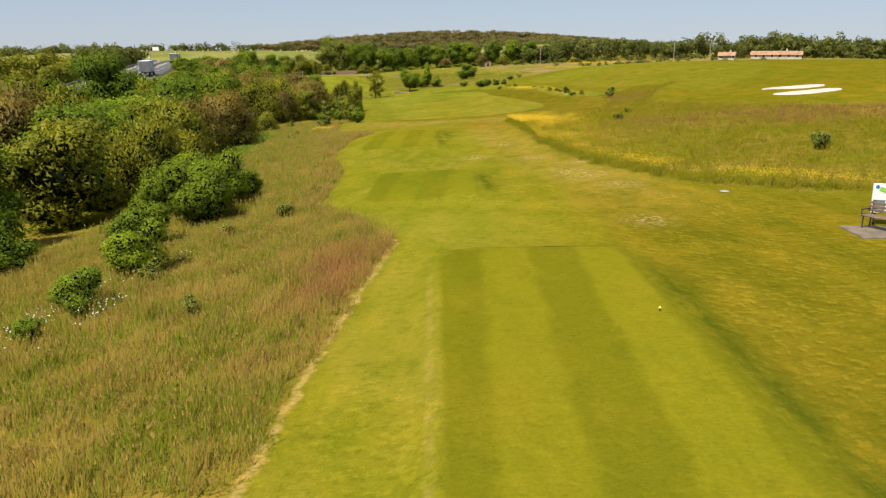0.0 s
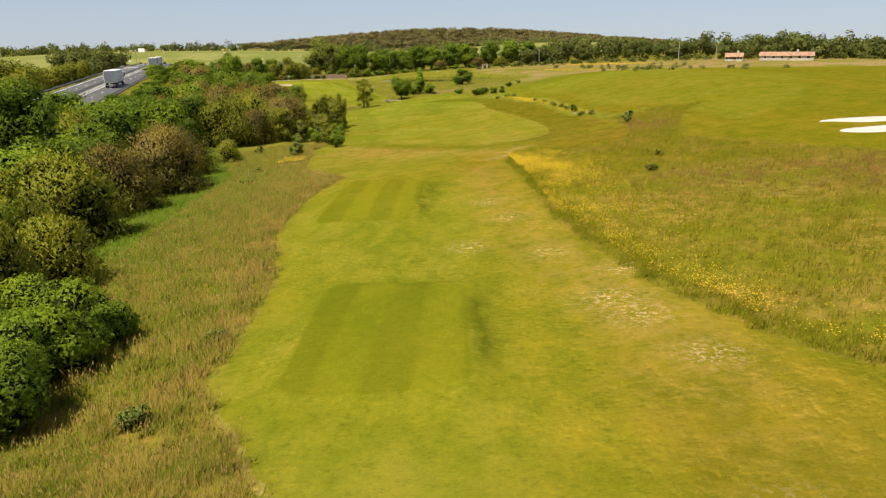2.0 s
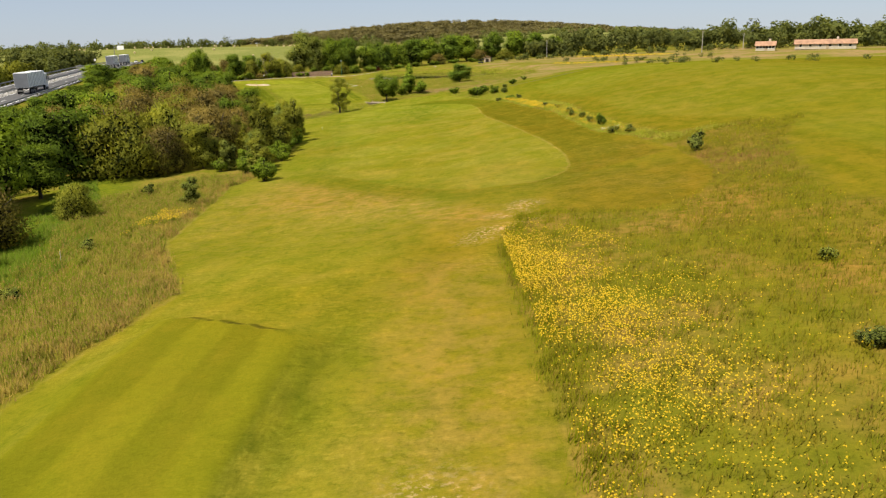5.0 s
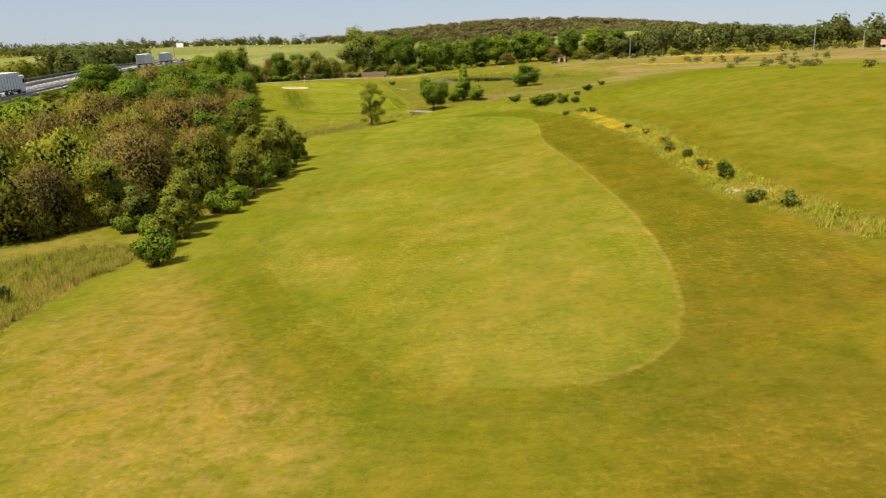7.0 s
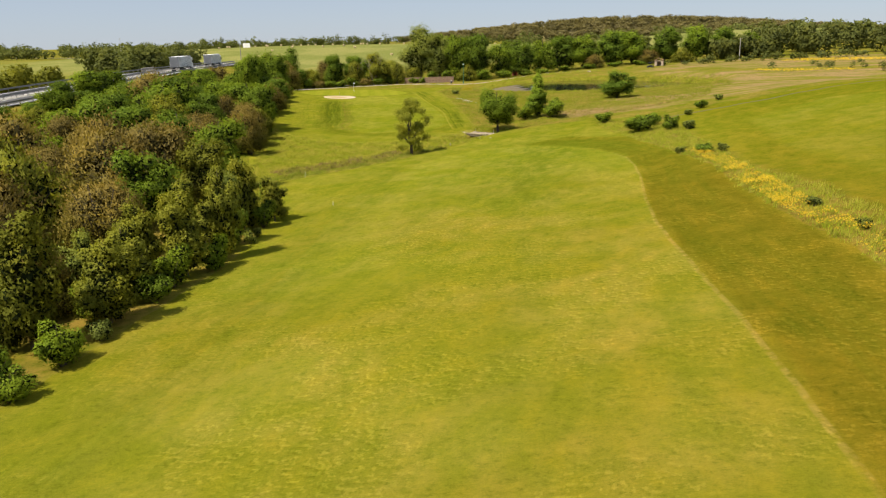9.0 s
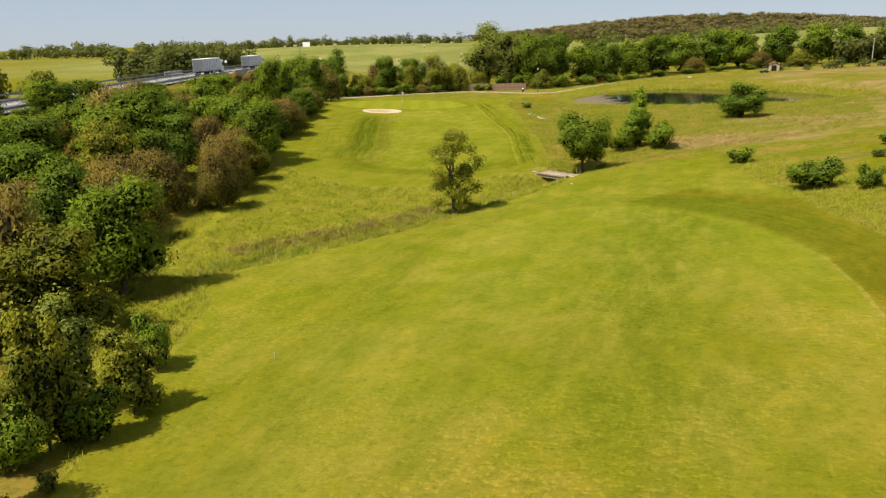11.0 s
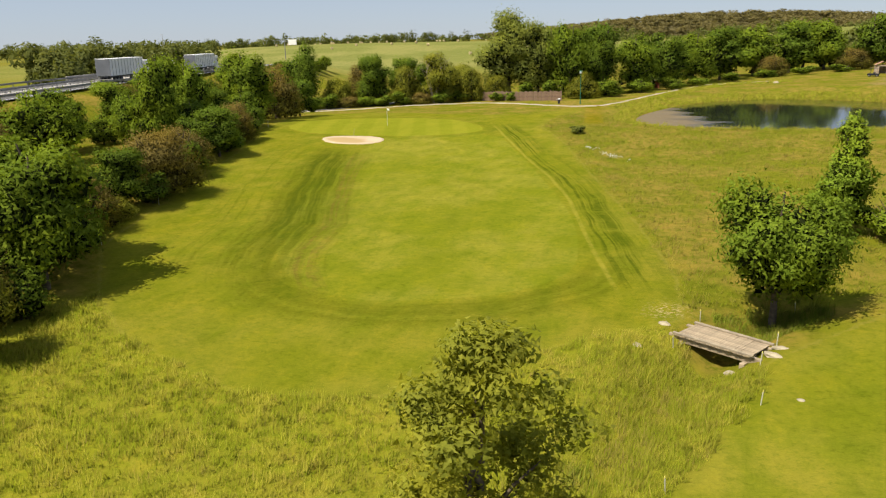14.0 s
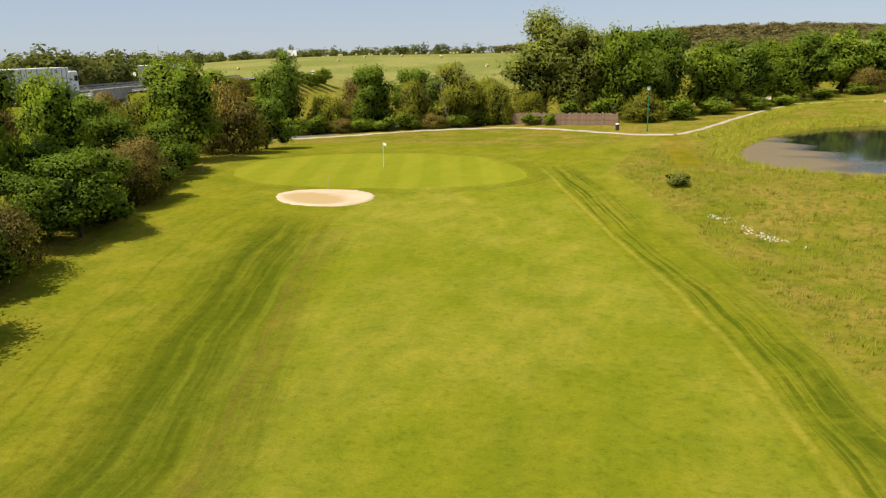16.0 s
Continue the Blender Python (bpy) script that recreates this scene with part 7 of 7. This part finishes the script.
for i, (x, y, s) in enumerate([(-6.7, 245.2, (0.5, 0.24, 0.16)), (-6.3, 246.1, (0.42, 0.17, 0.11)), (-8.4, 244.5, (0.34, 0.14, 0.16)), (-11.4, 248.3, (0.34, 0.22, 0.12)), (-12.5, 245.4, (0.30, 0.17, 0.13)),
                               (6.5, 387, (0.6, 0.5, 0.4)), (-6.1, 240.9, (0.16, 0.12, 0.08))]):
    boulder(x, y, s, i + 1)


# ================= putting green =================
def flagstick(x, y):
    root = thing("flagstick", "flagstick with a small white flag on the green", "flag", pose(x, y, gz(x, y)))
    part("pole", rod((0, 0, 0), (0, 0, 2.3), 0.018, 0.013), WHITE_PAINT, root)
    V = [(0.012 + i * 0.045, 0.03 * math.sin(i * 1.4), 2.28 - j * 0.085 - i * 0.008) for i in range(8) for j in range(4)]
    F = [(i * 4 + j, i * 4 + j + 1, i * 4 + j + 5, i * 4 + j + 4) for i in range(7) for j in range(3)]
    V2 = V + [(x_, y_ + 0.006, z_) for x_, y_, z_ in V]
    F2 = F + [tuple(k + 32 for k in f[::-1]) for f in F]
    part("flag", mesh_from("flag", V2, F2, WHITE_PAINT, True), None, root)
    part("cup", rod((0, 0, 0.002), (0, 0, 0.012), 0.055, sides=16), DARK_STEEL, root)


flagstick(-49.6, 309.3)


def rake(x, y):
    root = thing("bunker_rake", "wooden rake standing at the bunker's far rim", "rake", pose(x, y, gz(x, y), 0, 0, 20))
    part("handle", rod((0, 0, 0.0), (0.12, 0.1, 1.0), 0.02), TIMBER, root)
    head = part("head", box(0, 0, 0.05, 0.6, 0.05, 0.05, 0.01), DARK_STEEL, root)
    for i in range(8):
        part("tine", box(-0.27 + i * 0.077, 0, 0.0, 0.015, 0.015, 0.09), DARK_STEEL, head)


rake(-49.4, 297.4)


# ================= fence, lamp and buildings by the path =================
def board_fence(x0, y0, x1, y1, h):
    L = math.hypot(x1 - x0, y1 - y0)
    yaw = math.atan2(y1 - y0, x1 - x0)
    root = thing("board_fence", "brown wooden board fence below tall trees", "fence")
    n = int(L / 0.32)
    me = bpy.data.meshes.new("board")
    bm = box(0, 0, h / 2, 0.30, 0.03, h, 0.006)
    bm.to_mesh(me)
    bm.free()
    me.materials.append(FENCE)
    for i in range(n):
        f = (i + 0.5) / n
        x, y = x0 + (x1 - x0) * f, y0 + (y1 - y0) * f
        p = part("board", me, None, root)
        p.matrix_basis = Matrix.Translation((x, y, gz(x, y) - 0.03 + 0.03 * math.sin(i * 2.7))) @ Matrix.Rotation(yaw, 4, "Z") @ Matrix.Diagonal((1, 1, 1 + 0.05 * math.sin(i * 1.9), 1))
    for i in range(int(L / 2.0) + 1):
        f = min(1, i * 2.0 / L)
        x, y = x0 + (x1 - x0) * f - math.sin(yaw) * 0.07, y0 + (y1 - y0) * f + math.cos(yaw) * 0.07
        part("post", box(x, y, gz(x, y) + h / 2, 0.1, 0.1, h + 0.05, 0.01), TIMBER, root)


FENCE = plain("fence_board", (0.22, 0.145, 0.10), 0.9, vary=0.3, scale=2, bump=0.3, each=0.45)
board_fence(-50, 362.5, -33.2, 356.5, 1.75)


def lamp_post(x, y, h):
    root = thing("lamp_post", "green lamp post with a pale lantern", "lamp post", pose(x, y, gz(x, y)))
    part("base", rod((0, 0, -0.1), (0, 0, 0.5), 0.11), GREEN_PAINT, root)
    part("pole", rod((0, 0, 0.4), (0, 0, h - 0.3), 0.07, 0.05), GREEN_PAINT, root)
    head = part("lantern", rod((0, 0, h - 0.35), (0, 0, h), 0.16, 0.24, 12), WHITE_PAINT, root)
    part("cover", rod((0, 0, h), (0, 0, h + 0.14), 0.27, 0.05, 12), GREEN_PAINT, head)


lamp_post(-28.6, 347.5, 5.6)


def litter_bin(x, y, mat, label):
    root = thing("litter_bin", label, "bin", pose(x, y, gz(x, y)))
    part("body", rod((0, 0, 0.08), (0, 0, 0.78), 0.22, 0.26, 14), mat, root)
    part("lid", rod((0, 0, 0.80), (0, 0, 0.92), 0.27, 0.14, 14), WHITE_PAINT if mat != GREEN_PAINT else GREEN_PAINT, root)
    part("foot", rod((0, 0, -0.02), (0, 0, 0.08), 0.12, sides=10), DARK_STEEL, root)


litter_bin(-32.6, 349.4, DARK_STEEL, "dark litter bin with a white lid by the path")


def hut(x, y, w, d, h, yaw, wall, roof, label, name="hut"):
    root = thing(name, label, "hut", pose(x, y, gz(x, y), 0, 0, yaw))
    part("back_wall", box(0, d / 2 - 0.05, h / 2, w, 0.1, h, 0.01), wall, root)
    for s in (-1, 1):
        part("side_wall", box(s * (w / 2 - 0.05), 0, h / 2, 0.1, d - 0.2, h, 0.01), wall, root)
        bm = box(0, 0, 0, w / 2 + 0.35, d + 0.5, 0.09, 0.01)
        part("roof_slope", (bmesh.ops.transform(bm, matrix=Matrix.Translation((s * w / 4, 0, h + w * 0.13)) @ Matrix.Rotation(s * 0.45, 4, "Y"), verts=bm.verts), bm)[1], roof, root)
    part("front_panel", box(-w / 2 + w * 0.13, -d / 2 + 0.05, h / 2, w * 0.26, 0.1, h, 0.01), wall, root)
    part("front_panel", box(w / 2 - w * 0.13, -d / 2 + 0.05, h / 2, w * 0.26, 0.1, h, 0.01), wall, root)
    part("lintel", box(0, -d / 2 + 0.05, h - 0.15, w * 0.48, 0.1, 0.3, 0.01), wall, root)
    return root


SHELTER_WALL = plain("shelter_wall", (0.40, 0.31, 0.23), 0.85, vary=0.2, scale=1.5, bump=0.2)
hut(30.0, 407, 2.9, 2.4, 1.9, -6, SHELTER_WALL, ORANGE_TILE, "small beige shelter with an open front")
hut(-17.6, 384, 1.6, 1.4, 1.3, 10, RED_PAINT, TIMBER, "small brick-red pump hut beside the path", "pump_hut")


def golf_cart(x, y):
    root = thing("golf_cart", "small dark golf cart parked by the shelter", "golf cart", pose(x, y, gz(x, y), 0, 0, 70))
    part("body", box(0, 0, 0.45, 1.1, 2.2, 0.4, 0.08), CAR_PAINT, root)
    part("seat", box(0, -0.2, 0.78, 1.0, 0.5, 0.2, 0.05), DARK_STEEL, root)
    part("roof", box(0, -0.1, 1.75, 1.15, 1.5, 0.07, 0.02), DARK_STEEL, root)
    for s in (-1, 1):
        for yy in (-0.75, 0.6):
            part("roof_post", rod((s * 0.5, yy, 0.6), (s * 0.5, yy * 0.85, 1.72), 0.025), DARK_STEEL, root)
        for yy in (-0.75, 0.75):
            wheel(root, s * 0.48, yy, 0.23, 0.18)


golf_cart(26.6, 398)


def long_house(x, y, w, d, h, yaw):
    root = thing("house", "long low house with an orange clay tile roof", "house", pose(x, y, gz(x, y), 0, 0, yaw))
    part("wall", box(0, 0, h / 2, w, d, h), RENDER_WALL, root)
    rise = 1.6
    V = [(-w / 2 - 0.4, -d / 2 - 0.5, h), (w / 2 + 0.4, -d / 2 - 0.5, h), (w / 2 + 0.4, 0, h + rise), (-w / 2 - 0.4, 0, h + rise), (-w / 2 - 0.4, d / 2 + 0.5, h), (w / 2 + 0.4, d / 2 + 0.5, h)]
    V += [(a, b, c - 0.15) for a, b, c in V]
    F = [(0, 1, 2, 3), (3, 2, 5, 4), (6, 9, 8, 7), (9, 10, 11, 8), (0, 6, 7, 1), (4, 5, 11, 10), (0, 3, 9, 6), (3, 4, 10, 9), (1, 7, 8, 2), (2, 8, 11, 5)]
    roof = part("roof", mesh_from("roof", V, F, ORANGE_TILE), None, root)
    part("chimney", box(w * 0.2, 0.5, h + rise + 0.3, 0.8, 0.6, 1.2, 0.02), RENDER_WALL, roof)
    for i in range(6):
        xx = -w / 2 + w * (i + 0.6) / 6.2
        win = part("window", box(xx, -d / 2 - 0.01, 1.5, 1.2, 0.08, 1.3, 0.01), WHITE_PAINT, root)
        part("pane", box(xx, -d / 2 - 0.05, 1.5, 1.0, 0.03, 1.1), GLASS_DARK, win)
    part("door", box(w * 0.04, -d / 2 - 0.02, 1.05, 1.0, 0.08, 2.1, 0.01), TIMBER, root)


long_house(156, 355, 21, 8, 2.0, -25)
long_house(137, 364, 7, 6, 2.0, -25)


def barn(x, y, w, d, h, yaw, roof, label):
    root = thing("barn", label, "building", pose(x, y, gz(x, y) - 0.3, 0, 0, yaw))
    part("wall", box(0, 0, h / 2, w, d, h), WHITE_PAINT, root)
    part("roof", box(0, 0, h + 0.25, w + 0.8, d + 0.8, 0.5, 0.1), roof, root)
    for i in range(4):
        part("window", box(-w / 2 + w * (i + 0.5) / 4, -d / 2 - 0.02, h * 0.55, w * 0.12, 0.06, h * 0.3), GLASS_DARK, root)


barn(-196, 492, 14, 8, 3.0, 20, CONCRETE, "low white building beside the motorway")
barn(-180, 500, 9, 7, 2.8, 20, CONCRETE, "small white building beside the motorway")
barn(-330, 420, 26, 10, 4.0, 15, ORANGE_TILE, "low farm building with an orange roof")
barn(330, 430, 30, 10, 4.5, -18, STEEL, "pale farm shed among distant trees")


def utility_pole(x, y, h):
    root = thing("utility_pole", "pale concrete utility pole standing in the field", "pole", pose(x, y, gz(x, y) - 0.3), "utility poles")
    part("shaft", rod((0, 0, 0), (0, 0, h), 0.16, 0.10), CONCRETE, root)
    part("crossarm", box(0, 0, h - 0.3, 1.4, 0.12, 0.12, 0.01), TIMBER, root)


for x, y, h in ((118.6, 384, 9), (139, 392, 7), (60, 430, 8), (-330, 640, 14), (205, 300, 7)):
    utility_pole(x, y, h)


def bale(x, y):
    z = gz(x, y)
    root = thing("hay_bale", "round straw bale lying on the hay field", "hay bale", pose(x, y, z, 0, 0, (x * 37) % 180), "hay bales")
    bm = rod((-0.65, 0, 0.72), (0.65, 0, 0.72), 0.75, sides=18)
    bmesh.ops.bevel(bm, geom=[e for e in bm.edges], offset=0.05, segments=1, affect="EDGES")
    part("straw_roll", bm, STRAW, root)


r = np.random.default_rng(12)
n = 0
while n < 46:
    x, y = r.uniform(-330, -70), r.uniform(560, 860)
    if math.hypot((x + 215) / 170, (y - 740) / 190) < 1 and (y > 640 or r.uniform() < 0.25):
        bale(x, y)
        n += 1


# ================= bench and board by the tee =================
def bench(x, y, yaw):
    root = thing("park_bench", "brown slatted park bench on a stone slab", "bench", pose(x, y, gz(x, y) + 0.08, 0, 0, yaw))
    seat = part("seat_frame", box(0, 0, 0.40, 1.55, 0.05, 0.05, 0.01), DARK_STEEL, root)
    for i in range(4):
        part("seat_slat", box(0, -0.2 + i * 0.125, 0.45, 1.6, 0.10, 0.035, 0.008), BENCH_WOOD, root)
    for i in range(3):
        part("back_slat", box(0, 0.28 + i * 0.035, 0.60 + i * 0.13, 1.6, 0.03, 0.10, 0.008), BENCH_WOOD, root)
    for s in (-1, 1):
        part("leg", rod((s * 0.65, -0.2, 0), (s * 0.65, -0.18, 0.43), 0.025), DARK_STEEL, root)
        part("leg", rod((s * 0.65, 0.24, 0), (s * 0.65, 0.37, 0.95), 0.025), DARK_STEEL, root)
        part("armrest", rod((s * 0.72, -0.22, 0.66), (s * 0.72, 0.30, 0.66), 0.025), DARK_STEEL, root)
        part("arm_post", rod((s * 0.72, -0.2, 0.4), (s * 0.72, -0.2, 0.66), 0.02), DARK_STEEL, root)


BENCH_WOOD = plain("bench_wood", (0.17, 0.12, 0.085), 0.8, vary=0.3, scale=4, bump=0.3)
slab = thing("stone_slab", "worn brownish stone slab set in turf", "slab", pose(16.85, 27.3, gz(16.85, 27.3) + 0.01, 0, 0, -3))
part("slab_block", box(0, 0, 0, 2.6, 1.8, 0.14, 0.03), SLAB, slab)
bench(16.7, 27.4, -62)
litter_bin(17.2, 26.75, GREEN_PAINT, "dark green litter bin beside the bench")


def info_board(x, y, yaw):
    root = thing("info_board", "white golf hole information board on two posts", "sign", pose(x, y, gz(x, y), 0, 0, yaw))
    for s in (-1, 1):
        part("post", rod((s * 0.5, 0.05, -0.2), (s * 0.5, 0.05, 1.55), 0.04), DARK_STEEL, root)
    board = part("board", box(0, 0, 1.03, 1.3, 0.04, 1.1, 0.01), WHITE_PAINT, root)
    part("blue_mark", rod((-0.5, -0.021, 1.45), (-0.5, -0.032, 1.45), 0.07, sides=16), plain("blue_print", (0.03, 0.2, 0.5), 0.5), board)
    part("green_band", box(0.05, -0.026, 1.22, 1.0, 0.01, 0.16, 0, Matrix.Rotation(0.35, 4, "Y")), plain("green_print", (0.25, 0.5, 0.08), 0.5), board)
    part("photo_panel", box(-0.4, -0.027, 0.76, 0.4, 0.012, 0.42), plain("photo_print", (0.12, 0.17, 0.2), 0.4, vary=0.8, scale=5), board)
    for i in range(5):
        part("text_bar", box(0.28, -0.026, 0.62 + i * 0.08, 0.55, 0.01, 0.03), plain("grey_print", (0.3, 0.32, 0.35), 0.6), board)


info_board(17.5, 28.4, -24)


def grate(x, y):
    root = thing("cover_plate", "grey concrete cover plate set in the turf", "cover plate", pose(x, y, gz(x, y) + 0.03, 0, 0, 10))
    part("plate", box(0, 0, 0, 0.34, 0.3, 0.06, 0.02), CONCRETE, root)


grate(14.0, 35.4)


def dead_bush(x, y, h, seed):
    r = np.random.default_rng(seed)
    root = thing("dead_shrub", "bare grey branches of a dead shrub", "bush", pose(x, y, gz(x, y)), "dead shrubs")
    V, F = [], []
    for _ in range(12):
        a, q = r.uniform(0, 6.28), r.uniform(0.15, 0.55) * h
        e = Vector((math.cos(a) * q, math.sin(a) * q, h * r.uniform(0.6, 1.0)))
        mid = e * 0.5 + Vector((0, 0, 0.12 * h))
        limb(V, F, [(0, 0, -0.1), mid, e], 0.025, 0.008, 5)
        for _ in range(3):
            t = mid.lerp(e, r.uniform(0.1, 0.8))
            limb(V, F, [t, t + Vector((r.normal(0, 0.1) * h, r.normal(0, 0.1) * h, 0.16 * h)), t + Vector((r.normal(0, 0.16) * h, r.normal(0, 0.16) * h, 0.28 * h))], 0.013, 0.004, 4)
    part("branches", mesh_from("branches", V, F, plain("dead_wood", (0.30, 0.25, 0.2), 0.9)), None, root)


dead_bush(-52.0, 252.5, 3.0, 1)
dead_bush(-83, 352.5, 7.5, 2)
dead_bush(-58.5, 357.5, 10.0, 3)


def tee_marker(x, y, mat, label):
    root = thing("tee_marker", label, "tee marker", pose(x, y, gz(x, y)), "tee markers")
    part("spike", rod((0, 0, -0.05), (0, 0, 0.07), 0.02), DARK_STEEL, root)
    bm = bmesh.new()
    bmesh.ops.create_uvsphere(bm, u_segments=12, v_segments=8, radius=0.038)
    bmesh.ops.scale(bm, vec=(1, 1, 0.85), verts=bm.verts)
    bmesh.ops.translate(bm, vec=(0, 0, 0.09), verts=bm.verts)
    part("ball", bm, mat, root)


for x, y in ((6.2, 18.7),):
    tee_marker(x, y, YELLOW_PAINT, "small pale yellow tee marker on the mown tee")
